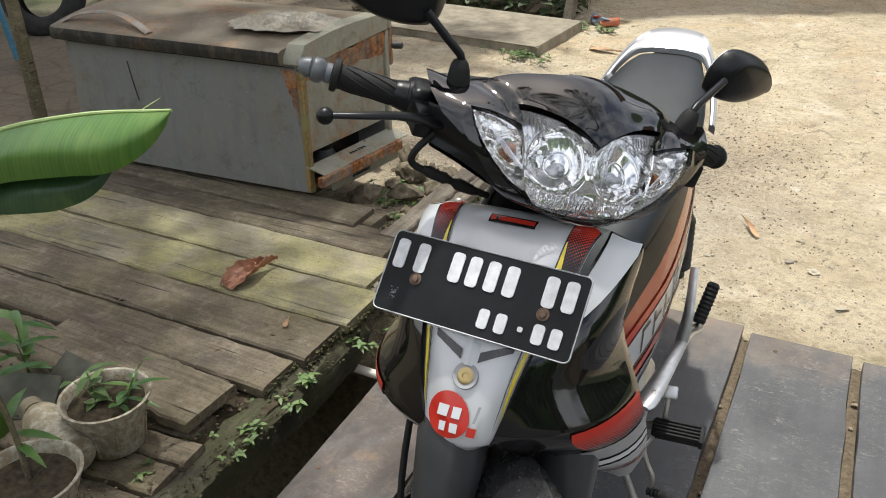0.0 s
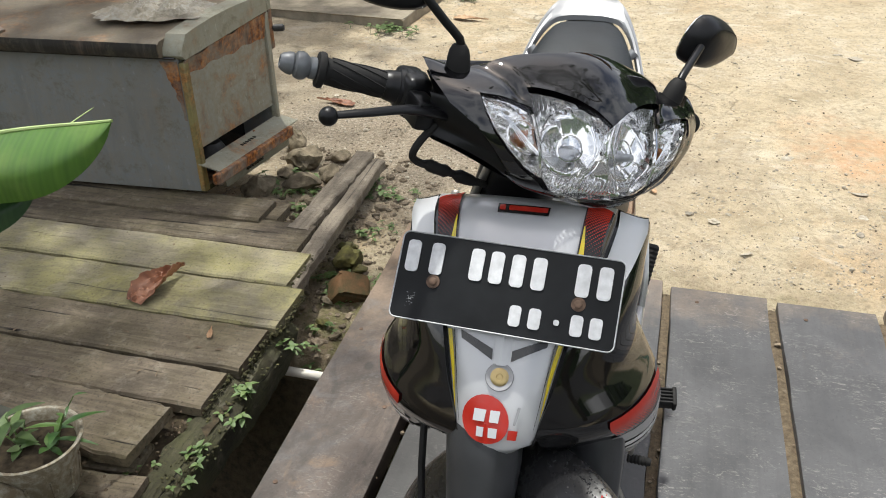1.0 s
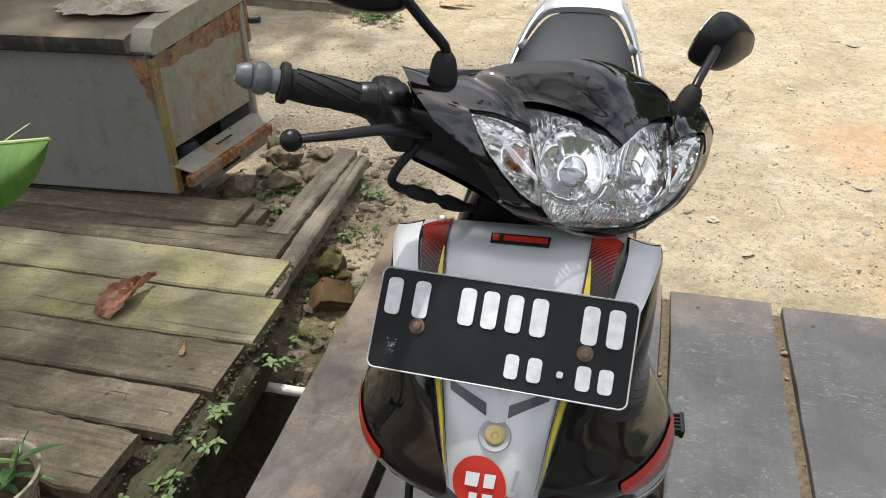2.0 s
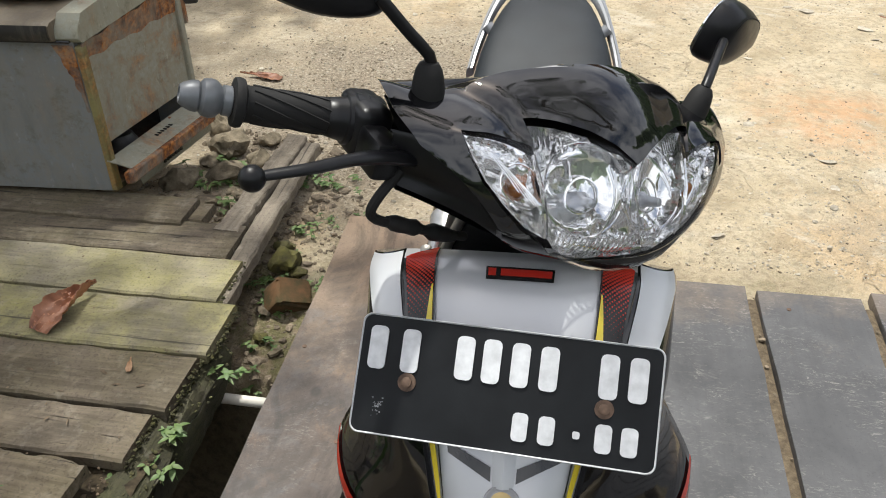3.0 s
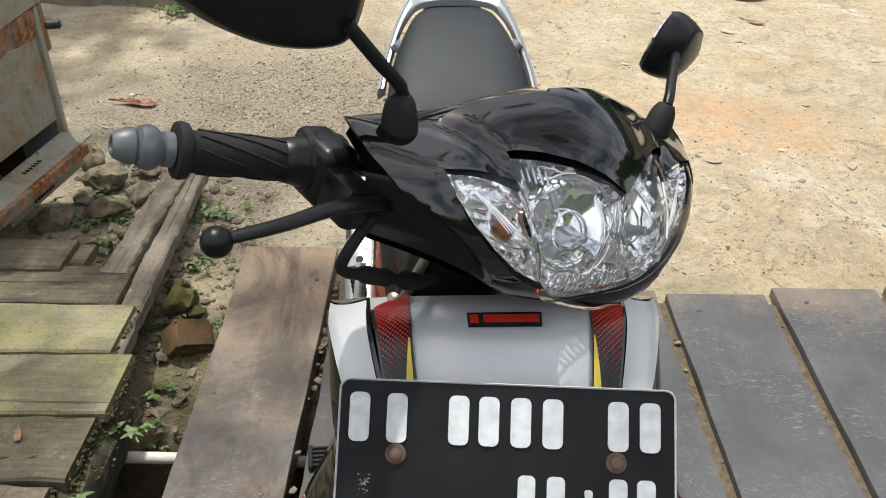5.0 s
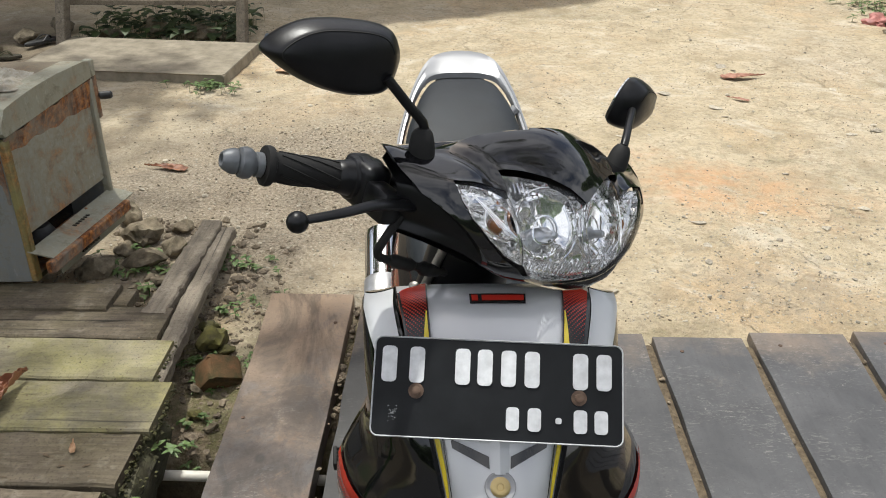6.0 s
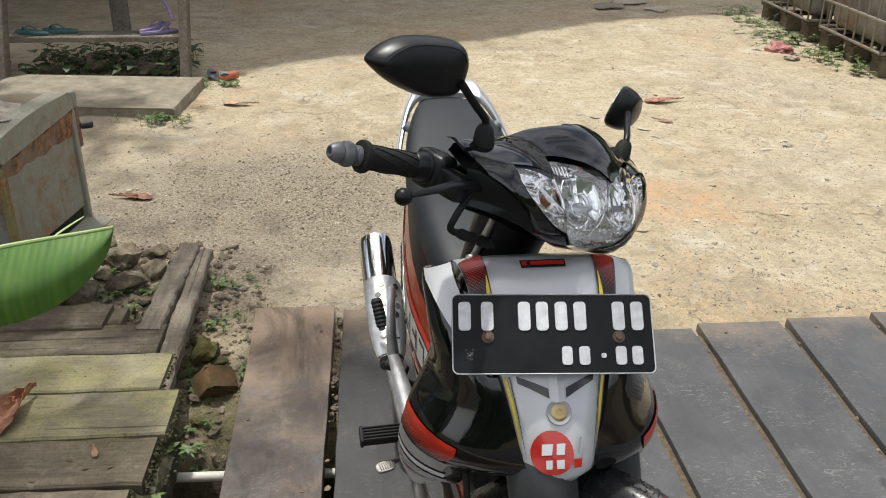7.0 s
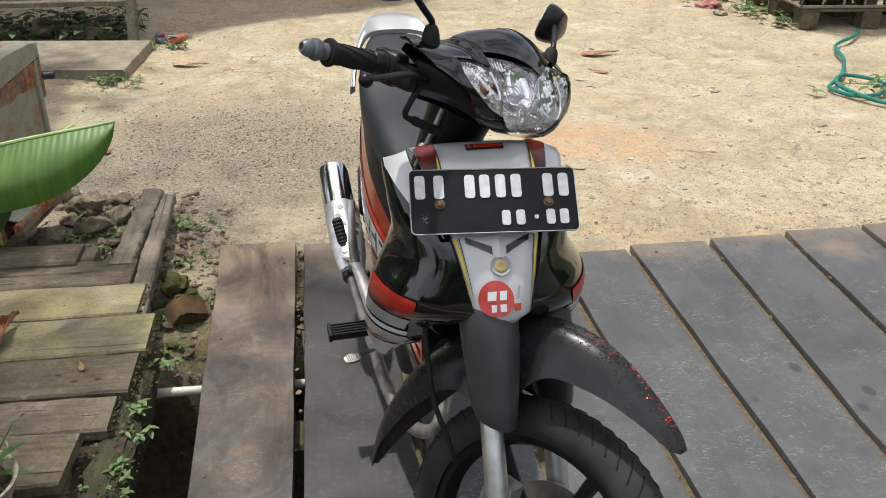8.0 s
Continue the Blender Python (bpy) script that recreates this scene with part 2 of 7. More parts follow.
    dm2 = m.mask(m.math("ADD", d2.outputs["Value"], m.math("MULTIPLY", m.noise(v, 1.6, 5, 0.6), 1.4)), 3.6, 2.9)
    ck = m.n("ShaderNodeTexVoronoi", Scale=5.5)
    ck.feature = "DISTANCE_TO_EDGE"
    m.link(v, ck.inputs["Vector"])
    cake = m.mix(m.mask(m.math("ADD", ck.outputs["Distance"], m.math("MULTIPLY", mid, 0.12)), 0.13, 0.04), m.ramp(fine, [(0.3, (0.105, 0.082, 0.058)), (0.7, (0.19, 0.150, 0.108))]), (0.085, 0.064, 0.044))
    c = m.mix(m.math("MULTIPLY", dm2, 0.9), c, cake)
    # unseen grass added round the yard to darken reflections in the black paint
    sg = m.n("ShaderNodeSeparateXYZ")
    m.link(v, sg.inputs[0])
    wob = m.math("MULTIPLY", m.noise(v, 0.9, 5, 0.7), 1.6)
    side = m.mask(m.math("ADD", m.math("ABSOLUTE", m.math("ADD", sg.outputs["X"], -.4), 0), wob), 5.6, 6.6)
    back = m.mask(m.math("ADD", sg.outputs["Y"], wob), 0.35, -0.25)
    fars = m.mask(m.math("ADD", sg.outputs["Y"], wob), 14.0, 15.5)
    grass = m.ramp(m.noise(v, 14, 6, 0.75), [(0.35, (0.022, 0.032, 0.010)), (0.52, (0.055, 0.078, 0.022)), (0.68, (0.12, 0.115, 0.05))])
    c = m.mix(m.math("MAXIMUM", m.math("MAXIMUM", side, back), fars), c, grass)
    # mossy bank soil; shade painted in low in the drain and under the deck
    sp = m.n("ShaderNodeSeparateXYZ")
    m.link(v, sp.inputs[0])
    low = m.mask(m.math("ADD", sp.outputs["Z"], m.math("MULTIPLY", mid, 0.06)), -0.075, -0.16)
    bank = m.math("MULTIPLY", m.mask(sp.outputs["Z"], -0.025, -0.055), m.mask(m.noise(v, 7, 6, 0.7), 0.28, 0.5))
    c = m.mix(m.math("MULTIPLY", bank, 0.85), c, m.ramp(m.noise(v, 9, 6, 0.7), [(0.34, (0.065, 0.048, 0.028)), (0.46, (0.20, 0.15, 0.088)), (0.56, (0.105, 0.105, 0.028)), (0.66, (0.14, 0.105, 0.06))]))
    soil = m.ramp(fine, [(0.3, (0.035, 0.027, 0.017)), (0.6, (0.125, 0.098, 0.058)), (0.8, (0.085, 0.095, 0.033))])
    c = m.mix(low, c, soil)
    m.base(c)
    m.rough(0.95)
    b = m.bump(m.math("SUBTRACT", fine, m.math("MULTIPLY", crk, 0.5)), 1.0, 0.020)
    m.bump(grit, 0.8, 0.004, b)
    return m.m


def mat_rock(name, a, b, scale=14.0):
    m = NB(name)
    v = m.coord((1, 1, 1), 13.0)
    f = m.noise(v, scale, 6, 0.65)
    c = m.ramp(f, [(0.3, a), (0.7, b)])
    gi = m.n("ShaderNodeNewGeometry")
    tone = m.mask(gi.outputs["Random Per Island"], -0.9, 1.4)
    c = m.mix(1.0, c, m.ramp(tone, [(0.0, (0.1, 0.1, 0.1)), (1.0, (1.35, 1.35, 1.35))]), "MULTIPLY")
    m.base(c)
    m.rough(0.9)
    b = m.bump(f, 0.6, 0.006)
    m.bump(m.noise(v, scale * 6, 5, 0.7), 0.6, 0.002, b)
    return m.m


def mat_leaf(name, a, b, gloss=0.45, trans=0.25):
    m = NB(name)
    v = m.coord((1, 1, 1), 9.0)
    gi = m.n("ShaderNodeNewGeometry")
    f = m.noise(v, 35, 4)
    t = m.math("ADD", m.math("MULTIPLY", f, 0.6), m.math("MULTIPLY", gi.outputs["Random Per Island"], 0.4))
    m.base(m.ramp(t, [(0.25, a), (0.75, b)]))
    m.rough(gloss)
    m.b.inputs["Transmission Weight"].default_value = 0.0
    m.b.inputs["Subsurface Weight"].default_value = trans * 0.3
    m.b.inputs["Subsurface Radius"].default_value = (0.004, 0.006, 0.002)
    m.bump(f, 0.3, 0.002)
    return m.m


def mat_blade(name, a, b):
    """Large leaf with fine parallel side veins across its rib."""
    m = NB(name)
    v = m.coord()
    w = m.n("ShaderNodeTexWave", Scale=30.0, Distortion=2.5, Detail=3.0)
    m.link(m.coord((1, .25, .25)), w.inputs["Vector"])
    f = m.noise(m.coord((30, 2, 2)), 2.0, 4)
    t = m.math("ADD", m.math("MULTIPLY", f, 0.88), m.math("MULTIPLY", w.outputs["Fac"], 0.12))
    c = m.ramp(t, [(0.2, a), (0.8, b)])
    c = m.mix(m.math("MULTIPLY", m.mask(m.noise(v, 12, 4), 0.55, 0.8), 0.3), c, (0.30, 0.38, 0.10))
    m.base(c)
    m.rough(0.38)
    m.b.inputs["Subsurface Weight"].default_value = 0.15
    m.b.inputs["Subsurface Radius"].default_value = (0.004, 0.008, 0.002)
    m.bump(w.outputs["Fac"], 0.12, 0.0015)
    return m.m


def mat_rusty(name, paint, amount=0.5, edge=(0.5, 0.72), rough=0.6, dirt=0.0):
    m = NB(name)
    v = m.coord()
    big = m.noise(v, 5.5, 7, 0.7, 0.6)
    st = m.noise(m.coord((22, 22, 2.5)), 1.0, 6, 0.65)
    fine = m.noise(v, 60, 5, 0.7)
    c = m.mix(m.mask(fine, 0.3, 0.8), tuple(x * 0.82 for x in paint), paint)
    c = m.mix(m.math("MULTIPLY", m.mask(st, 0.5, 0.75), 0.35), c, (0.28, 0.25, 0.19))
    if dirt:
        c = m.mix(m.math("MULTIPLY", m.mask(m.math("ADD", m.math("MULTIPLY", big, 0.5), m.math("MULTIPLY", fine, 0.5)), 0.40, 0.53), dirt), c, (0.20, 0.15, 0.08))
    algae = m.mask(m.math("ADD", m.math("MULTIPLY", m.noise(v, 7.5, 7, 0.75, 0.4), 0.7), m.math("MULTIPLY", fine, 0.3)), 0.53, 0.63)
    c = m.mix(m.math("MULTIPLY", algae, 0.6), c, (0.115, 0.105, 0.065))
    fleck = m.mask(m.noise(m.coord((1, 1, .45)), 46, 5, 0.75), 0.60, 0.68)
    c = m.mix(m.math("MULTIPLY", fleck, 0.35), c, tuple(min(1, x * 1.6) for x in paint))
    grime = m.mask(m.noise(m.coord((9, 9, 1.6)), 1.4, 6, 0.7, 0.5), 0.52, 0.70)
    c = m.mix(m.math("MULTIPLY", grime, 0.35), c, tuple(x * 0.5 for x in paint))
    tone = m.math("ADD", m.math("MULTIPLY", fine, 0.45), m.math("MULTIPLY", m.noise(m.coord((1, 1, .7), 3.0), 19, 6, 0.72, 0.5), 0.55))
    rust = m.ramp(tone, [(0.38, (0.05, 0.022, 0.012)), (0.47, (0.16, 0.055, 0.018)), (0.55, (0.42, 0.155, 0.032)), (0.66, (0.52, 0.30, 0.12))])
    k = m.math("MULTIPLY", m.mask(m.math("ADD", m.math("MULTIPLY", big, 0.75), m.math("MULTIPLY", st, 0.25)), *edge), amount)
    c = m.mix(k, c, rust)
    m.base(c)
    m.rough(m.math("ADD", m.math("MULTIPLY", k, 0.3), rough))
    m.bump(m.math("ADD", fine, k), 0.35, 0.003)
    return m.m


def mat_glass(name, tint=(1, 1, 1), rough=0.0):
    """Clear thin plastic: see-through, with gloss by Fresnel."""
    m = NB(name)
    tr = m.n("ShaderNodeBsdfTransparent", Color=(*tint, 1))
    gl = m.n("ShaderNodeBsdfGlossy", Roughness=rough)
    fr = m.n("ShaderNodeFresnel", IOR=1.45)
    mx = m.n("ShaderNodeMixShader")
    m.link(fr.outputs[0], mx.inputs[0])
    m.link(tr.outputs[0], mx.inputs[1])
    m.link(gl.outputs[0], mx.inputs[2])
    m.link(mx.outputs[0], m.out.inputs["Surface"])
    return m.m


def mat_chrome(name, rough=0.08, ribs=0.0, col=(0.82, 0.83, 0.84)):
    m = NB(name)
    m.base(col)
    m.rough(rough, 1.0)
    v = m.coord()
    if ribs:
        w = m.n("ShaderNodeTexWave", Scale=ribs, Distortion=1.5, Detail=1.0)
        m.link(v, w.inputs["Vector"])
        b = m.bump(w.outputs["Fac"], 0.25, 0.0015)
        m.bump(m.noise(v, 22, 1), 0.5, 0.006, b)
    else:
        m.bump(m.noise(v, 60, 3), 0.05, 0.001)
    return m.m


def mat_halftone(name, c_dot, c_back, lo, hi, axis="Y", plane="XY"):
    """Printed film: a raster of round dots that closes up along one local axis."""
    m = NB(name)
    sp = m.n("ShaderNodeSeparateXYZ")
    m.link(m.coord(), sp.inputs[0])
    cb = m.n("ShaderNodeCombineXYZ")
    a, b = sp.outputs[plane[0]], sp.outputs[plane[1]]
    m.link(m.math("ADD", a, b), cb.inputs[0])
    m.link(m.math("SUBTRACT", a, b), cb.inputs[1])
    vo = m.n("ShaderNodeTexVoronoi", Scale=230.0, Randomness=0.0)
    vo.voronoi_dimensions = "2D"
    m.link(cb.outputs[0], vo.inputs["Vector"])
    lim = m.mask(sp.outputs[axis], lo, hi)
    d = m.math("SUBTRACT", m.math("MULTIPLY", lim, 0.85), vo.outputs["Distance"])
    m.base(m.mix(m.mask(d, -0.04, 0.04), c_back, c_dot))
    m.rough(0.25)
    return m.m


M_BLACK = mat_gloss("gloss_black_paint", (0.005, 0.005, 0.006), 0.035, 0.015, coat=0.15)
M_BLACK.node_tree.nodes["Principled BSDF"].inputs["IOR"].default_value = 1.62
M_SILVER = mat_gloss("silver_paint", (0.56, 0.565, 0.575), 0.30, 0.10, flake=0.25)
M_WHITE = mat_gloss("white_film", (0.70, 0.71, 0.72), 0.22, 0.12)
M_RED = mat_gloss("red_film", (0.50, 0.025, 0.015), 0.22, 0.1)
M_ORANGE = mat_gloss("red_orange_paint", (0.33, 0.045, 0.018), 0.15, 0.12, flake=0.3)
M_YELLOW = mat_gloss("yellow_film", (0.72, 0.55, 0.03), 0.25, 0.1)
M_LINE = mat_gloss("black_film", (0.012, 0.012, 0.013), 0.25, 0.1)
M_GREYFILM = mat_gloss("grey_film", (0.33, 0.33, 0.34), 0.25, 0.1)
M_PLASTIC = mat_plain("black_plastic", (0.007, 0.007, 0.008), 0.36, var=0.35, bump=0.12)
M_FORK = mat_plain("fork_cover_plastic", (0.045, 0.046, 0.048), 0.31, var=0.25, scale=14, bump=0.08)
M_FENDER = mat_plain("fender_plastic", (0.019, 0.019, 0.020), 0.27, var=0.35, scale=14, bump=0.1)
M_RUBBER = mat_plain("rubber", (0.013, 0.0125, 0.012), 0.7, var=0.4, bump=0.3)
M_TYRE = mat_plain("tyre_rubber", (0.028, 0.027, 0.026), 0.78, var=0.45, scale=18, bump=0.4)
M_SEAT = mat_plain("seat_vinyl", (0.017, 0.0205, 0.024), 0.5, var=0.25, scale=12, bump=0.35, bump_scale=900)
M_ALU = mat_plain("cast_aluminium", (0.62, 0.62, 0.62), 0.36, 0.85, var=0.2, bump=0.1)
M_GREYMETAL = mat_plain("grey_anodised", (0.17, 0.18, 0.19), 0.42, 0.35, var=0.3, bump=0.1)
M_ENGINE = mat_plain("engine_metal", (0.06, 0.06, 0.06), 0.55, 0.6, var=0.4, bump=0.3)
M_STEEL = mat_plain("dirty_steel", (0.36, 0.34, 0.31), 0.45, 0.8, var=0.35, bump=0.2)
M_RAIL = mat_gloss("silver_rail", (0.34, 0.345, 0.355), 0.40, 0.08, flake=0.4)
M_CHROME = mat_chrome("chrome", 0.10)
M_REFLECT = mat_chrome("reflector_chrome", 0.03, 0.0, (0.97, 0.97, 0.97))
M_REFLECT.node_tree.nodes["Principled BSDF"].inputs["Metallic"].default_value = 0.86
M_LENS = mat_glass("clear_lens")
M_AMBER = mat_plain("amber_bulb", (0.22, 0.085, 0.03), 0.15, var=0.1)
M_BULB = mat_plain("bulb_tip", (0.55, 0.57, 0.60), 0.12, 0.6, var=0.1)
M_PLATE = mat_plain("plate_black", (0.008, 0.009, 0.010), 0.50, var=0.35, scale=25, bump=0.1)
M_PLATE.node_tree.nodes["Principled BSDF"].inputs["Specular IOR Level"].default_value = 0.2
M_PLATEW = mat_plain("plate_white", (0.60, 0.61, 0.62), 0.5, var=0.15, scale=90)
M_RUSTBOLT = mat_plain("rusty_bolt", (0.13, 0.085, 0.06), 0.65, 0.5, var=0.5, scale=90, bump=0.3)
M_BRASS = mat_plain("zinc_yellow", (0.50, 0.38, 0.18), 0.35, 0.8, var=0.2)
M_HALF2 = mat_halftone("red_halftone_band", (0.012, 0.01, 0.01), (0.50, 0.03, 0.015), 0.69, 0.635, "Z", "YZ")
M_HALF = mat_halftone("red_halftone_film", (0.50, 0.03, 0.015), (0.012, 0.01, 0.01), 0.118, 0.222)
# brown gap soil, darkened to paint in the shade between planks
M_GAPFILL = mat_rock("shaded_gap_soil", (0.075, 0.055, 0.034), (0.21, 0.16, 0.10), 70)
M_MIRROR = mat_chrome("mirror_glass", 0.02)
M_BRIDGE = mat_ironwood("ironwood", (0.054, 0.054, 0.056), (0.108, 0.107, 0.110), 0.25)
# ironwood copy with the bike's shade painted into its colour
M_BRIDGE_C = mat_ironwood("ironwood_shaded", (0.026, 0.025, 0.024), (0.062, 0.059, 0.057), 0.25, 0.2)
M_BRIDGE_B = mat_ironwood("ironwood_brown", (0.036, 0.028, 0.024), (0.135, 0.102, 0.082), 0.9, 0.4)
M_DECK = mat_wood("mossy_deck_wood", (0.19, 0.165, 0.115), (0.36, 0.315, 0.225), moss=0.75, stain=0.5, moss_col=(0.33, 0.305, 0.095), fine=0.5)
M_DECK_D = mat_wood("dark_deck_wood", (0.085, 0.067, 0.045), (0.225, 0.180, 0.126), moss=0.22, moss_col=(0.22, 0.19, 0.07), stain=0.5, fine=0.6, cracks=1.0)
M_BEAM = mat_wood("mossy_beam", (0.030, 0.025, 0.016), (0.085, 0.070, 0.045), moss=0.6, moss_col=(0.085, 0.09, 0.03), fine=0.9)
M_GREYWOOD = mat_wood("grey_wood", (0.13, 0.108, 0.082), (0.29, 0.245, 0.185), stain=0.4)
M_MOSS = mat_rock("moss_crumbs", (0.03, 0.027, 0.014), (0.11, 0.105, 0.035), 60)
M_LITTER = mat_rock("leaf_crumbs", (0.07, 0.05, 0.03), (0.22, 0.16, 0.10), 60)
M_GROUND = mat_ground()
M_GRIT = mat_rock("dark_grit", (0.13, 0.10, 0.068), (0.33, 0.265, 0.185), 90)
M_PEBBLE = mat_rock("pebble", (0.32, 0.275, 0.205), (0.62, 0.56, 0.45), 60)
M_ROCK = mat_rock("rubble", (0.085, 0.068, 0.042), (0.30, 0.245, 0.165), 34)
M_BRICK = mat_rock("mossy_brick", (0.045, 0.046, 0.014), (0.19, 0.092, 0.038), 22)
M_CLOD = mat_rock("mossy_clod", (0.045, 0.036, 0.018), (0.135, 0.125, 0.03), 40)
M_CONC = mat_rock("old_concrete", (0.20, 0.17, 0.12), (0.40, 0.345, 0.26), 11)
M_FRZ = mat_rusty("freezer_paint", (0.235, 0.252, 0.258), 0.18, (0.58, 0.72), 0.5, dirt=0.28)
M_FRZ_END = mat_rusty("freezer_end_metal", (0.33, 0.335, 0.285), 0.75, (0.50, 0.66), 0.6, dirt=0.5)
M_FRZ_LID = mat_rusty("freezer_lid", (0.165, 0.135, 0.098), 0.45, (0.50, 0.66), 0.6, dirt=0.3)
M_RUST = mat_rusty("rusty_iron", (0.23, 0.20, 0.16), 1.0, (0.40, 0.56), 0.7)
M_SILL = mat_rusty("zinc_sheet", (0.34, 0.345, 0.28), 0.55, (0.54, 0.66), 0.55, dirt=0.35)
M_DUSTGLASS = mat_plain("dusty_glass", (0.10, 0.10, 0.075), 0.35, var=0.5, scale=14)
M_LIDEDGE = mat_rusty("lid_edge_paint", (0.024, 0.021, 0.017), 0.15, (0.52, 0.70), 0.55)
M_CLOTH = mat_rusty("dirty_cloth", (0.50, 0.475, 0.41), 0.0, (0.45, 0.66), 0.9, dirt=0.55)
M_BANANA = mat_blade("banana_leaf", (0.040, 0.105, 0.012), (0.095, 0.20, 0.026))
# leaf copy for the lower blade, shade put into its colour
M_BANANA_D = mat_blade("banana_leaf_shaded", (0.025, 0.065, 0.025), (0.05, 0.11, 0.04))
M_RIB = mat_leaf("leaf_rib", (0.30, 0.42, 0.14), (0.45, 0.55, 0.24), 0.4)
M_MOSSMETAL = mat_rusty("yellowed_metal", (0.25, 0.22, 0.085), 0.75, (0.44, 0.58), 0.6)
M_WEED = mat_leaf("weed_leaf", (0.055, 0.11, 0.025), (0.13, 0.19, 0.055), 0.55)
M_UNDER = mat_leaf("undergrowth_leaf", (0.020, 0.036, 0.012), (0.075, 0.105, 0.035), 0.6)
M_CROTON = mat_leaf("shrub_leaf", (0.03, 0.09, 0.02), (0.12, 0.22, 0.04), 0.4)
M_TREE = mat_leaf("tree_leaf", (0.03, 0.075, 0.015), (0.09, 0.16, 0.035), 0.45)
M_DRY = mat_leaf("dry_leaf", (0.15, 0.058, 0.030), (0.46, 0.21, 0.11), 0.5, 0.0)
M_DRY3 = mat_leaf("dry_leaf_pink", (0.30, 0.14, 0.09), (0.50, 0.27, 0.19), 0.6, 0.0)
M_DRY2 = mat_leaf("dry_leaf_tan", (0.30, 0.17, 0.09), (0.52, 0.34, 0.20), 0.7, 0.1)
M_BARK = mat_wood("bark", (0.085, 0.068, 0.042), (0.26, 0.215, 0.13), moss=0.5, moss_col=(0.17, 0.155, 0.06), fine=0.8)
M_POT = mat_rusty("dirty_white_plastic", (0.54, 0.51, 0.41), 0.0, (0.45, 0.66), 0.5, dirt=0.85)
M_POTDARK = mat_plain("pot_soil", (0.05, 0.038, 0.022), 0.95, var=0.6, scale=60, bump=0.6)
M_PVC = mat_plain("pvc_pipe", (0.60, 0.57, 0.50), 0.5, var=0.25, scale=10)
M_IBC = mat_rusty("tank_plastic", (0.30, 0.32, 0.32), 0.45, (0.50, 0.68), 0.5, dirt=0.7)
M_GALV = mat_rusty("galvanised_tube", (0.27, 0.25, 0.21), 0.55, (0.5, 0.65), 0.5)
M_HOSE = mat_plain("green_hose", (0.02, 0.19, 0.16), 0.45, var=0.3)
M_REDPL = mat_plain("red_plastic", (0.50, 0.06, 0.02), 0.4, var=0.15)
M_CLOG = mat_plain("grey_blue_foam", (0.20, 0.25, 0.30), 0.6, var=0.2)
M_CLOG2 = mat_plain("orange_foam", (0.40, 0.13, 0.07), 0.6, var=0.2)
M_BLUEPL = mat_plain("blue_plastic", (0.10, 0.27, 0.40), 0.45, var=0.2)
M_TEAL = mat_plain("teal_rubber", (0.075, 0.16, 0.16), 0.7, var=0.2)
M_PURPLE = mat_plain("mauve_rubber", (0.25, 0.20, 0.33), 0.7, var=0.2)
M_PINK = mat_plain("pink_plastic_bag", (0.42, 0.18, 0.16), 0.5, var=0.3)
M_HOUSE = mat_wood("house_board", (0.10, 0.085, 0.07), (0.22, 0.19, 0.16))

# ---- mesh helpers ----
from mathutils.geometry import delaunay_2d_cdt


def part(name, bm, material, parent=None, label="", smooth=True, m=None):
    """Links a bmesh as one mesh object under a thing or a part."""
    me = bpy.data.meshes.new(name)
    if m is not None:
        bm.transform(m)
    bm.normal_update()
    bm.to_mesh(me)
    bm.free()
    me.materials.append(material)
    if smooth:
        for p in me.polygons:
            p.use_smooth = True
        me.set_sharp_from_angle(angle=radians(38))
    ob = new(name, me)
    if parent is not None:
        ob.parent = parent
    if label:
        ob["label"] = label
    return ob


def thing(name, label, category, m=None, group="", kind=""):
    ob = new(name)
    ob.empty_display_size = 0.05
    if m is not None:
        ob.matrix_world = m
    return tagged(ob, label, category, group, kind)


def add_box(bm, lo, hi, bevel=0.0, seg=1, m=None):
    a, b = Vector(lo), Vector(hi)
    r = bmesh.ops.create_cube(bm, size=1.0, matrix=Matrix.LocRotScale((a + b) / 2, None, b - a))
    vs = r["verts"]
    if bevel:
        es = list({e for v in vs for e in v.link_edges})
        r = bmesh.ops.bevel(bm, geom=es, offset=bevel, segments=seg, affect="EDGES", profile=0.5)
        vs = list({v for f in r["faces"] for v in f.verts} | {v for v in vs if v.is_valid})
    if m is not None:
        bmesh.ops.transform(bm, matrix=m, verts=vs)
    return vs


def box(lo, hi, bevel=0.0, seg=1):
    bm = bmesh.new()
    add_box(bm, lo, hi, bevel, seg)
    return bm


def loft(bm, rings, closed=True, caps=True):
    """Skins a row of point rings."""
    vr = [[bm.verts.new(p) for p in r] for r in rings]
    n = len(vr[0])
    for a, b in zip(vr, vr[1:]):
        for i in range(n if closed else n - 1):
            j = (i + 1) % n
            bm.faces.new((a[i], a[j], b[j], b[i]))
    if closed and caps:
        bm.faces.new(list(reversed(vr[0])))
        bm.faces.new(vr[-1])
    return vr


def herm(xs, ys, x):
    """Smooth curve through ys at xs (ascending)."""
    n = len(xs)
    x = min(max(x, xs[0]), xs[-1])
    i = 0
    while i < n - 2 and x > xs[i + 1]:
        i += 1
    h = xs[i + 1] - xs[i]
    t = (x - xs[i]) / h

    def slope(k):
        a, b = max(k - 1, 0), min(k + 1, n - 1)
        return (ys[b] - ys[a]) / (xs[b] - xs[a])
    m0, m1 = slope(i) * h, slope(i + 1) * h
    t2, t3 = t * t, t * t * t
    return ys[i] * (2 * t3 - 3 * t2 + 1) + m0 * (t3 - 2 * t2 + t) + ys[i + 1] * (3 * t2 - 2 * t3) + m1 * (t3 - t2)


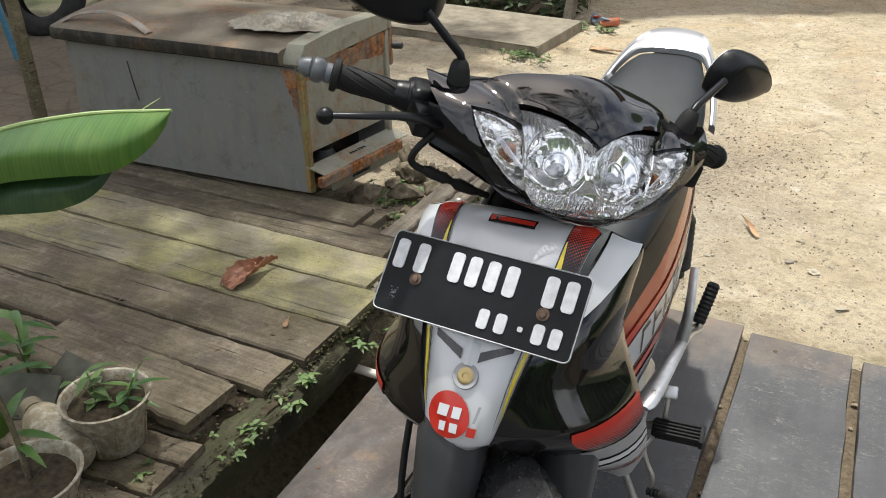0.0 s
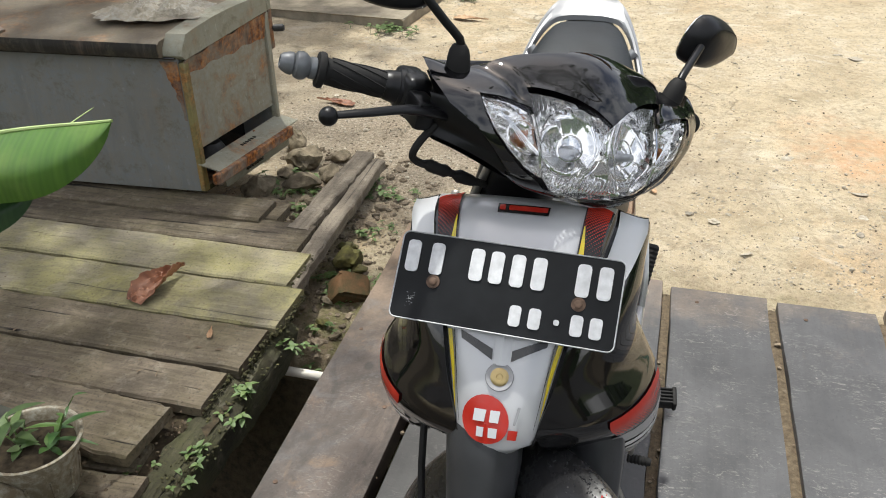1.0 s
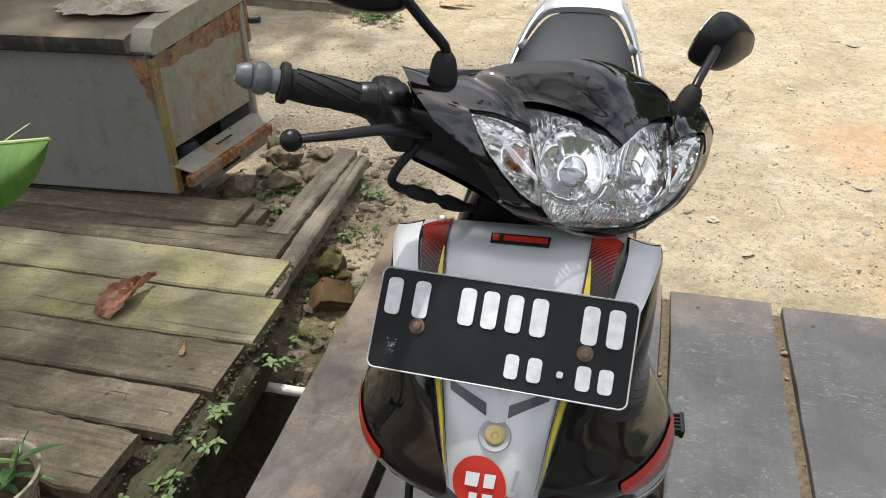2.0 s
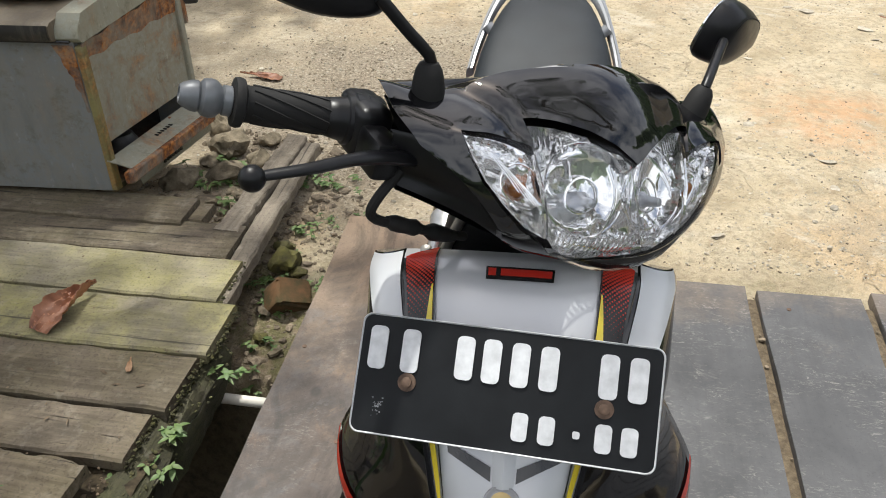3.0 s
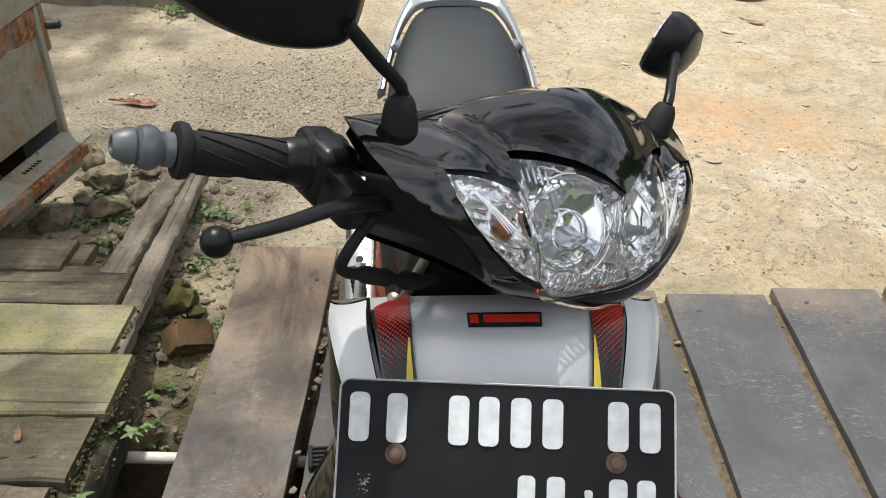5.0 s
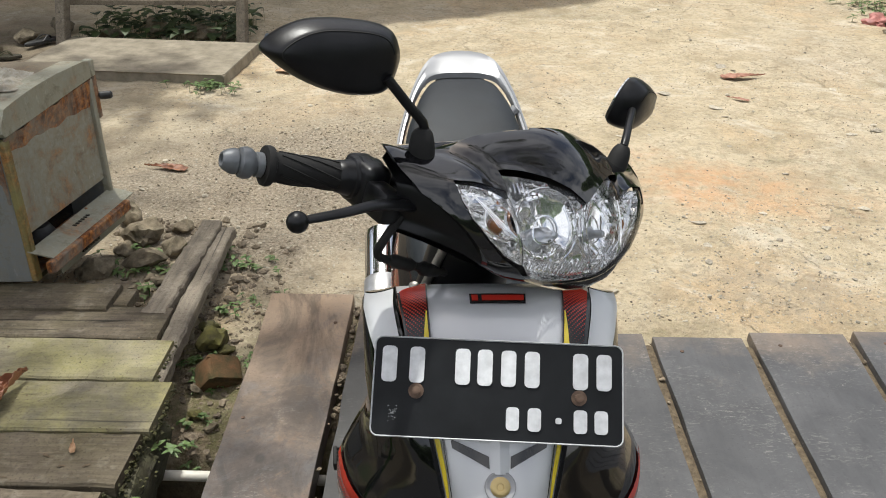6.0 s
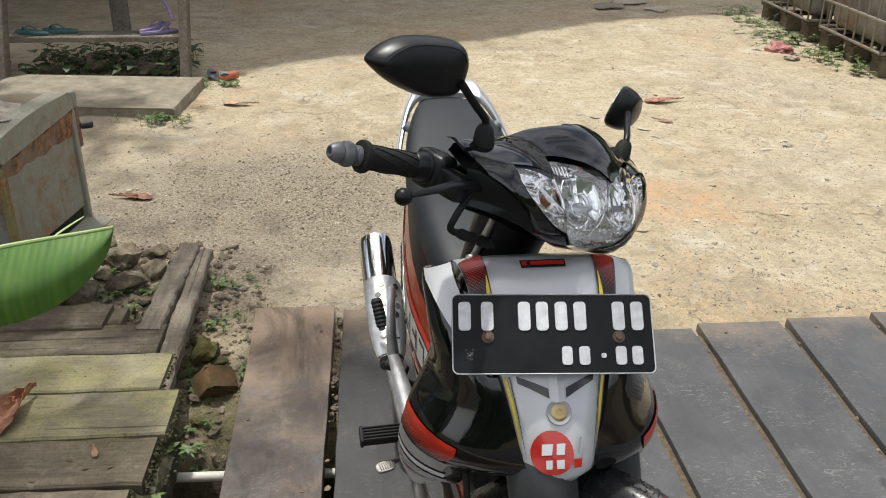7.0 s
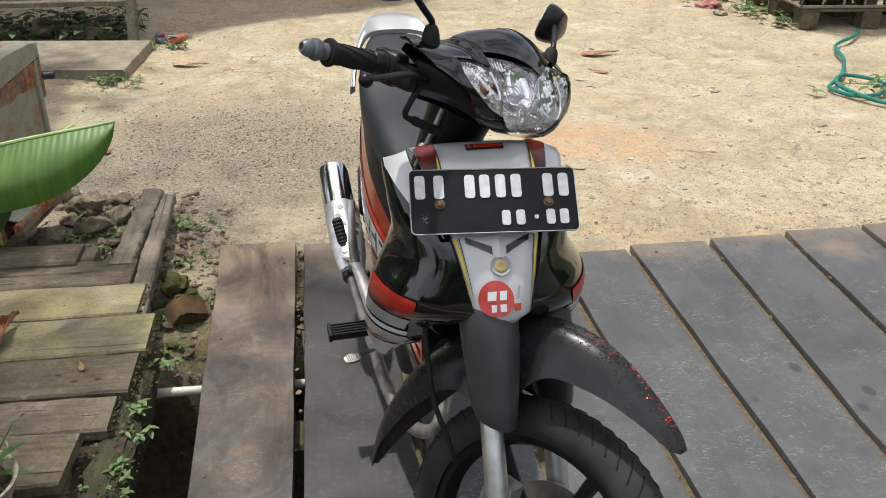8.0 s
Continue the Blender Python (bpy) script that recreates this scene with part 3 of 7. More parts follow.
def curve(pts, n):
    """n points on a smooth curve through pts."""
    a = [np.array(p, float) for p in pts]
    k = list(range(len(a)))
    return [Vector(herm(k, a, (len(a) - 1) * i / (n - 1))) for i in range(n)]


def add_tube(bm, pts, radius, seg=10, caps=True, flat=1.0):
    """A round bar along pts; radius is one number or one per point."""
    pts = [Vector(p) for p in pts]
    rings, side = [], None
    for i, p in enumerate(pts):
        d = (pts[min(i + 1, len(pts) - 1)] - pts[max(i - 1, 0)]).normalized()
        if side is None:
            side = d.cross(Vector((0, 0, 1)))
            if side.length < 0.1:
                side = d.cross(Vector((0, 1, 0)))
        side = (side - d * side.dot(d)).normalized()
        up = d.cross(side)
        r = radius[i] if hasattr(radius, "__len__") else radius
        rings.append([p + side * math.cos(a) * r + up * math.sin(a) * r * flat for a in (2 * math.pi * k / seg for k in range(seg))])
    loft(bm, rings, True, caps)


def tube(pts, radius, seg=10, caps=True, flat=1.0):
    bm = bmesh.new()
    add_tube(bm, pts, radius, seg, caps, flat)
    return bm


def lathe(profile, seg=24, m=None, caps=True):
    """Turns (radius, height) pairs round z."""
    bm = bmesh.new()
    loft(bm, [[(r * math.cos(a), r * math.sin(a), h) for a in (2 * math.pi * k / seg for k in range(seg))] for r, h in profile], True, caps)
    if m is not None:
        bm.transform(m)
    return bm


def sheet(fn, us, vs, thick=0.0):
    """A surface fn(u, v) over the grid us x vs, given thickness inwards."""
    bm = bmesh.new()
    vr = [[bm.verts.new(fn(u, v)) for u in us] for v in vs]
    for a, b in zip(vr, vr[1:]):
        for i in range(len(us) - 1):
            bm.faces.new((a[i], a[i + 1], b[i + 1], b[i]))
    if thick:
        bm.normal_update()
        low = [[bm.verts.new(v.co - v.normal * thick) for v in r] for r in vr]
        for a, b in zip(low, low[1:]):
            for i in range(len(us) - 1):
                bm.faces.new((a[i + 1], a[i], b[i], b[i + 1]))
        for t, l in ((vr[0], low[0]), (vr[-1], low[-1]), ([r[0] for r in vr], [r[0] for r in low]), ([r[-1] for r in vr], [r[-1] for r in low])):
            for i in range(len(t) - 1):
                bm.faces.new((t[i], t[i + 1], l[i + 1], l[i]))
        bmesh.ops.recalc_face_normals(bm, faces=bm.faces)
    return bm


def lin(a, b, n):
    return [a + (b - a) * i / (n - 1) for i in range(n)]


def along(p, q):
    """A pose at p whose z axis points to q."""
    d = Vector(q) - Vector(p)
    return Matrix.Translation(p) @ d.to_track_quat("Z", "Y").to_matrix().to_4x4()


def add_poly(bm, pts, lift, m):
    """A flat raised piece from an outline in the plane of m."""
    top = [bm.verts.new(m @ Vector((x, y, lift))) for x, y in pts]
    bot = [bm.verts.new(m @ Vector((x, y, 0))) for x, y in pts]
    bm.faces.new(top)
    n = len(pts)
    for i in range(n):
        bm.faces.new((bot[i], bot[(i + 1) % n], top[(i + 1) % n], top[i]))


def round_rect(w, h, r, n=4):
    out = []
    for cx, cy, a0 in ((w / 2 - r, h / 2 - r, 0), (-w / 2 + r, h / 2 - r, 90), (-w / 2 + r, -h / 2 + r, 180), (w / 2 - r, -h / 2 + r, 270)):
        for k in range(n + 1):
            a = radians(a0 + 90 * k / n)
            out.append((cx + r * math.cos(a), cy + r * math.sin(a)))
    return out


def rock(bm, centre, size, rng, sub=1, m=None):
    r = bmesh.ops.create_icosphere(bm, subdivisions=sub, radius=1.0)
    sx, sy, sz = (size * rng.uniform(0.7, 1.25), size * rng.uniform(0.7, 1.25), size * rng.uniform(0.45, 0.85))
    q = Euler((rng.uniform(-0.4, 0.4), rng.uniform(-0.4, 0.4), rng.uniform(0, 6.3))).to_matrix()
    off = Vector((rng.uniform(0, 50), rng.uniform(0, 50), rng.uniform(0, 50)))
    for v in r["verts"]:
        k = 1 + 0.35 * noise.noise(v.co * 1.3 + off) + 0.12 * noise.noise(v.co * 3.7 + off)
        p = v.co * k
        v.co = q @ Vector((p.x * sx, p.y * sy, p.z * sz)) + Vector(centre)


def add_leaf(bm, base, way, length, width, droop=0.3, up=(0, 0, 1), n=4, fold=0.25):
    """One pointed leaf, folded along its rib."""
    d = Vector(way).normalized()
    s = d.cross(Vector(up))
    s = s.normalized() if s.length > 0.05 else Vector((1, 0, 0))
    nrm = s.cross(d)
    rows = []
    for i in range(n + 1):
        t = i / n
        w = width * 0.5 * math.sin(math.pi * (0.06 + 0.9 * t) ** 0.8)
        c = Vector(base) + d * (length * t) + nrm * (-droop * length * t * t)
        rows.append((bm.verts.new(c + s * w + nrm * fold * w), bm.verts.new(c), bm.verts.new(c - s * w + nrm * fold * w)))
    for a, b in zip(rows, rows[1:]):
        bm.faces.new((a[0], a[1], b[1], b[0]))
        bm.faces.new((a[1], a[2], b[2], b[1]))

# ---- ground ----
def smooth_step(a, b, x):
    t = min(1, max(0, (x - a) / (b - a)))
    return t * t * (3 - 2 * t)


def ground_z(x, y):
    z = -0.018 + 0.022 * noise.noise((x * .9, y * .9, 0)) + 0.012 * noise.noise((x * 4.1, y * 4.1, 3)) + 0.008 * noise.noise((x * 11, y * 11, 5))
    if abs(x) < 30 and y < 3.4:
        far = smooth_step(2.72 + .06 * noise.noise((x * 3, 1, 0)), 2.05, y)
        deep = smooth_step(2.17 + .03 * noise.noise((x * 5, 4, 0)), 2.04, y)
        near = smooth_step(.15, -.35, y)
        rough = .03 * noise.noise((x * 6, y * 6, 9)) * far
        d = -(.085 * far + .75 * deep) * (1 - near)
        z += d + rough - .02 * smooth_step(2.95, 2.7, y)
    return z


def graded(lo, hi, step, reach):
    a = list(np.arange(lo, hi + step / 2, step))
    s, p = step, hi
    while p < reach:
        s *= 1.35
        p += s
        a.append(p)
    s, p = step, lo
    while p > -reach:
        s *= 1.35
        p -= s
        a.insert(0, p)
    return a


gx, gy = graded(-3.6, 4.6, .05, 400), graded(-.8, 9.6, .05, 400)
verts = [(x, y, ground_z(x, y)) for y in gy for x in gx]
nx = len(gx)
faces = [(j * nx + i, j * nx + i + 1, (j + 1) * nx + i + 1, (j + 1) * nx + i) for j in range(len(gy) - 1) for i in range(nx - 1)]
me = bpy.data.meshes.new("ground")
me.from_pydata(verts, [], faces)
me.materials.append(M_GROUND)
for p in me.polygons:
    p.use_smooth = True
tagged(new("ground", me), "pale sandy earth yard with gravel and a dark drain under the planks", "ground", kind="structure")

# unseen asphalt road added at the bridge's other end to darken reflections
M_ASPHALT = mat_rock("asphalt", (0.035, 0.034, 0.033), (0.075, 0.072, 0.068), 60)
bm = bmesh.new()
loft(bm, [[(x, y, z) for y, z in ((-.62, -.06), (-.64, .008), (-3.2, .055), (-5.8, .008), (-5.85, -.06))] for x in lin(-60, 60, 61)], False, False)
tagged(part("road", bm, M_ASPHALT, None), "unseen dark asphalt road added to darken reflections in the bodywork", "road", kind="structure")

# gravel and pebbles
_ico = bmesh.new()
bmesh.ops.create_icosphere(_ico, subdivisions=1, radius=1.0)
ICO_V = np.array([v.co[:] for v in _ico.verts])
ICO_F = np.array([[v.index for v in f.verts] for f in _ico.faces])
_ico.free()


def scatter(name, material, places, label, category):
    """Many small stones in one mesh; places: (x, y, size, flat)."""
    rs = np.random.RandomState(5)
    vs, fs = [], []
    for k, (x, y, s, flat) in enumerate(places):
        q = np.array(Euler((rs.uniform(-.3, .3), rs.uniform(-.3, .3), rs.uniform(0, 6.3))).to_matrix())
        v = ICO_V * (1 + .28 * rs.uniform(-1, 1, (len(ICO_V), 1))) * (s * rs.uniform(.7, 1.4), s * rs.uniform(.7, 1.2), s * flat)
        v = v @ q.T + (x, y, ground_z(x, y) + s * flat * .25)
        vs.append(v)
        fs.append(ICO_F + len(ICO_V) * k)
    me = bpy.data.meshes.new(name)
    me.from_pydata(np.concatenate(vs).tolist(), [], np.concatenate(fs).tolist())
    me.materials.append(material)
    return tagged(new(name, me), label, category, kind="stuff")


rs = np.random.RandomState(11)
pl = []
while len(pl) < 22000:
    x, y = rs.uniform(-1.6, 4.2), 2.75 + 6.5 * rs.uniform(0, 1) ** 1.5
    dens = .5 + .9 * noise.noise((x * .8, y * .8, 7)) + .5 * noise.noise((x * 2.4, y * 2.4, 2))
    if x < -.2 and 3.0 < y < 4.6:
        dens += .25
    if rs.uniform() < dens:
        pl.append((x, y, .0016 + .0046 * rs.uniform() ** 3 + (.008 * rs.uniform() if rs.uniform() < .04 else 0), rs.uniform(.4, .8)))
scatter("gravel", M_PEBBLE, pl, "loose grey and tan gravel strewn over sandy earth", "gravel")
pl = [(rs.uniform(-1.6, 4.2), 2.75 + 6.0 * rs.uniform() ** 1.6, .0014 + .0036 * rs.uniform() ** 2, rs.uniform(.4, .8)) for _ in range(7000)]
pl += [(rs.normal(-.35, .45), rs.normal(3.9, .35), .0016 + .005 * rs.uniform() ** 2, rs.uniform(.4, .8)) for _ in range(3500)]
scatter("grit", M_GRIT, pl, "dark grit and crumbs strewn over the sandy earth", "grit")
pl = []
while len(pl) < 110:
    x, y = rs.uniform(.4, 4.2), 2.9 + 5.5 * rs.uniform() ** 1.3
    if noise.noise((x * .9, y * .9, 21)) > -.05:
        pl.append((x, y, .008 + .034 * rs.uniform() ** 2, rs.uniform(.06, .13)))
scatter("flat_stones", M_PEBBLE, pl, "flat pale stones and crusts half sunk in the sandy yard", "stones")
pl = [(rs.uniform(-.75, -.45), rs.uniform(2.15, 3.2), .002 + .013 * rs.uniform() ** 5, .6) for _ in range(1100)]
pl += [(rs.uniform(-1.15, -.6), rs.uniform(2.75, 3.4), .006 + .018 * rs.uniform() ** 2, .7) for _ in range(260)]
scatter("drain_pebbles", M_GRIT, pl, "stones and grit on the bank of the drain", "gravel")


def stone(x, y, s, material=M_ROCK, z=None, label="rough grey lump of broken stone on the ground", cat="stone", seed=1, sub=3, flat=1.0):
    bm = bmesh.new()
    rock(bm, (0, 0, 0), s, random.Random(seed), sub)
    for v in bm.verts:
        d = v.co.normalized()
        cut = min(1.0, *(.66 / max(.05, d.dot(Vector((math.sin(q * 2.1 + seed), math.cos(q * 1.7 + seed * 3), math.sin(q * 3.3 + seed * 2))).normalized())) for q in range(9)))
        v.co *= cut
        v.co += d * s * (.10 * noise.noise(v.co * (3.4 / s) + Vector((seed, 0, 0))) + .07 * noise.noise(v.co * (8.0 / s) + Vector((seed, 3, 0))))
        v.co.z *= flat
    lowest = min(v.co.z for v in bm.verts)
    ob = part("stone", bm, material)
    ob.location = (x, y, (ground_z(x, y) if z is None else z) - lowest - .22 * s * flat)
    return tagged(ob, label, cat, "stones")


for k, (x, y, s) in enumerate(((-1.02, 3.20, .10), (-.95, 3.02, .085), (-1.10, 2.96, .09), (-.88, 3.12, .06), (-.98, 2.86, .06), (-1.12, 3.36, .075), (-.86, 2.90, .05), (-.90, 3.30, .05), (-1.25, 3.25, .09), (-.80, 3.02, .035), (-.92, 2.95, .03), (-.84, 2.83, .035), (-1.0, 3.08, .04), (-.76, 2.92, .025), (-.98, 2.98, .03), (-1.06, 3.12, .05), (-.82, 3.22, .03), (-.72, 3.28, .03))):
    stone(x, y, s * .8, seed=20 + k, label="grey broken stone among the rubble beside the freezer")
for k, (x, y, s) in enumerate(((.55, 3.10, .030), (.60, 3.16, .018), (1.35, 3.55, .022), (1.55, 3.42, .026), (1.78, 3.62, .030), (2.05, 4.45, .030), (2.2, 4.5, .034), (2.35, 4.4, .028), (.95, 4.1, .014), (1.42, 4.3, .016), (2.55, 4.0, .022), (2.3, 3.0, .026), (2.65, 3.25, .03), (3.0, 5.0, .028), (2.9, 4.55, .02))):
    stone(x, y, s * .8, M_PEBBLE, seed=50 + k, label="flat pale stone half sunk in the sandy yard", flat=.4)
for k, (x, y, s) in enumerate(((-.600, 2.58, .062), (-.63, 2.66, .04), (-.555, 2.55, .03), (-.585, 2.30, .026), (-.535, 2.27, .022), (-.61, 2.40, .03))):
    stone(x, y, s, M_CLOD if k < 4 else M_ROCK, seed=80 + k, label="mossy clod of earth and stone on the drain bank", flat=.9)
bm = box((-.055, -.042, -.042), (.055, .042, .042), .012, 2)
rng = random.Random(3)
for v in bm.verts:
    v.co += Vector((rng.uniform(-.006, .006), rng.uniform(-.006, .006), rng.uniform(-.005, .005)))
br = part("brick", bm, M_BRICK)
br.matrix_world = pose(-.555, 2.45, -.050, 34, 28, 40)
tagged(br, "mossy orange brick lying on the drain bank", "brick")

# ---- plank bridge ----
def plank_mesh(w, length, h, seed, cuts=9, wob=.003, fine=3):
    """A sawn plank along local y, its near end at y = 0, top at z = 0, with worn edges."""
    rng = random.Random(seed)
    bm = bmesh.new()
    rings = []
    cuts *= fine
    for k in range(cuts + 1):
        y = length * k / cuts
        e1, e2 = rng.uniform(-wob, wob), rng.uniform(-wob, wob)
        c = .004 + .003 * rng.random()
        if k in (0, cuts):
            y += rng.uniform(-.004, .004)
        rings.append([(-w / 2 + e1 + c, y, rng.uniform(-.001, .001)), (w / 2 + e2 - c, y, rng.uniform(-.001, .001)), (w / 2 + e2, y, -c), (w / 2 + e2, y, -h), (-w / 2 + e1, y, -h), (-w / 2 + e1, y, -c)])
    loft(bm, rings, True, True)
    bmesh.ops.recalc_face_normals(bm, faces=bm.faces)
    return bm


bridge = thing("plank_bridge", "bridge of thick dark worn planks over a drain, gritty gaps between", "bridge", pose(0, 0, 0))
# joints between the planks: x at the yard's end and half way
JOINTS = [(-.480, -.458), (-.185, -.187), (.1165, .1165), (.4125, .4125), (.711, .731), (1.012, 1.005), (1.330, 1.278), (1.646, 1.600), (1.978, 1.932), (2.28, 2.235), (2.58, 2.535), (2.89, 2.845), (3.2, 3.155)]
ENDS = [2.830, 2.805, 2.660, 2.630, 2.615, 2.650, 2.665, 2.690, 2.70, 2.70, 2.70, 2.70]


def joint(k, y):
    a, b = JOINTS[k]
    return a + (b - a) * (2.65 - y) / 1.05 if y > 1.6 else b + (b - a) * .25 * (1.6 - y) / 1.05


for k, far in enumerate(ENDS):
    bm = plank_mesh(1.0, far + .55, .06, 100 + k, wob=.011)
    half = .014
    for v in bm.verts:
        a, b = joint(k, v.co.y - .55) + half, joint(k + 1, v.co.y - .55) - half
        v.co.x = (a + b) / 2 + v.co.x * (b - a)
    ob = part("plank", bm, (M_BRIDGE_B, M_BRIDGE_C, M_BRIDGE)[min(k, 2)], bridge, ("worn brown plank stained with earth", "plank with the bike's shade painted into its colour", "")[min(k, 2)], smooth=False)
    ob.matrix_basis = Matrix.Translation((0, -.55, 0))
for y in (2.52, 1.75, .6, -.2):
    part("bearer", box((-.46, y, -.19), (3.3, y + .12, -.064), .01), M_BEAM, bridge, "dark mossy bearer beam", smooth=False)
bm = bmesh.new()
rng = random.Random(8)
for k in range(len(ENDS) - 1):
    if k == 0:
        for _ in range(26):
            y = rng.uniform(2.2, 2.8)
            rock(bm, (joint(1, y) + rng.uniform(-.006, .006), y, -.03 + rng.uniform(-.01, .01)), rng.uniform(.006, .014), rng, 1)
    for _ in range(26):
        y = rng.uniform(.2, min(ENDS[k], ENDS[k + 1]))
        rock(bm, (joint(k + 1, y) + rng.uniform(-.011, .011), y, -.012 + rng.uniform(-.008, .002)), rng.uniform(.003, .009), rng, 1)
part("gap_grit", bm, M_GRIT, bridge, "sand and grit lodged in the gaps")["kind"] = "stuff"
for k in range(1, len(ENDS) - 1):
    bm = bmesh.new()
    loft(bm, [[(joint(k + 1, y) + dx, y, z) for dx, z in ((-.0135, -.05), (.0135, -.05), (.0135, -.020), (0, -.017), (-.0135, -.020))] for y in lin(-.5, min(ENDS[k], ENDS[k + 1]) - .02, 30)], True, True)
    part("gap_fill", bm, M_GAPFILL, bridge, "", smooth=False)
rng = random.Random(21)
for k, (x, y) in enumerate(((.50, 2.56), (.80, 2.54), (.47, 1.2), (1.1, 2.58), (1.42, 2.6), (-.42, 2.2), (-.25, 1.9), (-.41, 1.6), (-.24, 2.66))):
    part("nail", lathe([(.006, .0005), (.006, .0018), (.002, .0024)], 10, pose(x, y, .0)), M_RUSTBOLT, bridge)
pv = part("pvc_pipe", tube([(-.95, 2.09, -.10), (-.3, 2.085, -.10), (.5, 2.06, -.105), (1.4, 2.05, -.12)], .0135, 16), M_PVC)
tagged(pv, "thin white plastic water pipe running across the drain", "pipe")

# ---- wooden deck ----
deck = thing("wooden_deck", "low deck of weathered mossy boards beside the drain", "deck", pose(0, 0, 0))
DK = [(-.715, 2.520, .172, .085, 2.1, M_DECK_D), (-.662, 2.336, .190, .085, 2.1, M_DECK), (-.606, 2.138, .202, .086, 2.1, M_DECK), (-.620, 1.943, .182, .085, 2.0, M_DECK_D), (-.645, 1.776, .148, .082, 1.7, M_DECK_D), (-.86, 2.66, .11, .080, 1.9, M_DECK_D)]
for k, (x, y, w, z, L, mt) in enumerate(DK):
    ob = part("plank", plank_mesh(w - .007, L, .032, 200 + k, 12, .003), mt, deck, "weathered mossy deck board" if mt is M_DECK else "dark weathered deck board", smooth=False)
    ob.matrix_basis = pose(x, y, z, 0, 0, 90 + random.Random(k).uniform(-.3, .3))
ob = part("plank", plank_mesh(.14, 1.1, .034, 230), M_DECK_D, deck, "thick grey-brown board under the freezer", smooth=False)
ob.matrix_basis = pose(-.90, 2.635, .100, 0, 0, 90)
bm = bmesh.new()
loft(bm, [[(x + .022 * noise.noise((x * 40, y * 7, z * 30)) + .010 * noise.noise((x * 90, y * 23, z * 60)), y, z + .018 * noise.noise((x * 40, y * 8, 4)) + .008 * noise.noise((x * 80, y * 25, 9))) for x, z in ((-.685, -.06), (-.685, .03), (-.665, .048), (-.635, .05), (-.602, .042), (-.586, .02), (-.588, -.02), (-.595, -.07))] for y in lin(1.15, 2.13, 50)], True, True)
part("beam", bm, M_BEAM, deck, "broken mossy edge beam")
part("soil_bed", (lambda b: (loft(b, [[(x, y, .038 + .022 * noise.noise((x * 5, y * 5, 2)) + .010 * noise.noise((x * 19, y * 19, 3))) for x in lin(-1.75, -.60, 36)] for y in lin(1.05, 1.95, 30)], False, False), b)[1])(bmesh.new()), M_POTDARK, deck, "dark soil and litter between the broken boards")
ob = part("plank", plank_mesh(.15, 1.15, .03, 251, 14, .005), M_DECK_D, deck, "dark weathered deck board", smooth=False)
ob.matrix_basis = pose(-.76, 1.625, .078, 0, 0, 90.5)
part("beam", box((-1.55, 1.2, -.06), (-1.45, 2.7, .046), .01), M_BEAM, deck, "dark beam", smooth=False)
part("beam", box((-2.55, 1.2, -.06), (-2.45, 2.9, .044), .01), M_BEAM, deck, "dark beam", smooth=False)
for k, (x, y, w, z, L) in enumerate(((-.70, 1.545, .11, .064, .9), (-.650, 1.452, .085, .068, 1.1), (-.655, 1.362, .10, .066, 1.3), (-.67, 1.25, .12, .06, 1.3), (-.66, 1.12, .13, .058, 1.3))):
    ob = part("plank", plank_mesh(w - .01, L, .03, 240 + k, 8, .005), M_DECK_D, deck, "broken dirty board", smooth=False)
    ob.matrix_basis = pose(x, y, z, 0, 0, 94)
for k, (x, y, z, L, w, rz, mt) in enumerate(((-.765, 2.56, .088, .62, .075, -1.5, M_GREYWOOD), (-.668, 2.05, .072, 1.11, .06, 1.5, M_GREYWOOD))):
    ob = part("edge_board", plank_mesh(w, L, .04, 260 + k, 10, .005), mt, None, smooth=False)
    ob.matrix_world = pose(x, y, z, 0, 0, rz)
    tagged(ob, "grey split board laid along the deck's end over rubble", "board", "loose boards")
ob = part("loose_board", plank_mesh(.178, .62, .03, 270, 12, .004), M_DECK_D, None, smooth=False)
ob.matrix_world = pose(-.690, 1.573, .116, 0, 0, 90 - 3)
tagged(ob, "short dark loose board lying on the deck", "board", "loose boards")

bm = bmesh.new()
rng = random.Random(78)
for _ in range(520):
    x, y = -.66 - 1.6 * rng.random() ** 1.4, rng.choice((rng.uniform(1.70, 2.6), rng.choice((1.858, 2.04, 2.238, 2.43, 2.6)) + rng.gauss(0, .008)))
    rock(bm, (x, y, .0862), .0010 + .0028 * rng.random() ** 3, rng, 1)
for v in bm.verts:
    v.co.z = .0855 + (v.co.z - .0855) * .4
for _ in range(700):
    rock(bm, (-.66 - .9 * rng.random() ** 1.5, rng.uniform(1.2, 1.75), .068 + rng.uniform(-.012, .012)), .0015 + .006 * rng.random() ** 3, rng, 1)
for _ in range(34):
    x, y = -.64 - 1.0 * rng.random(), rng.uniform(1.25, 1.95)
    a = rng.uniform(0, 6.3)
    add_leaf(bm, (x, y, .0875 if y > 1.7 else .076), (math.cos(a), math.sin(a), .05), rng.uniform(.010, .028), rng.uniform(.003, .009), .2, n=3)
tagged(part("leaf_litter", bm, M_LITTER), "crumbled soil, bark and dead leaves strewn over the boards", "litter", kind="stuff")
bm = bmesh.new()
rng = random.Random(77)
for _ in range(1500):
    y = rng.uniform(1.2, 2.15)
    rock(bm, (-.625 + rng.gauss(0, .024), y, .044 + rng.uniform(-.03, .008)), .0014 + .0045 * rng.random() ** 2, rng, 1)
for x, y, w, z, L, mt in DK[1:5]:
    for _ in range(110):
        rock(bm, (x + .006 + .006 * rng.random(), y + rng.uniform(-.5, .5) * w, z - .004 - .03 * rng.random()), .0014 + .0040 * rng.random() ** 2, rng, 1)
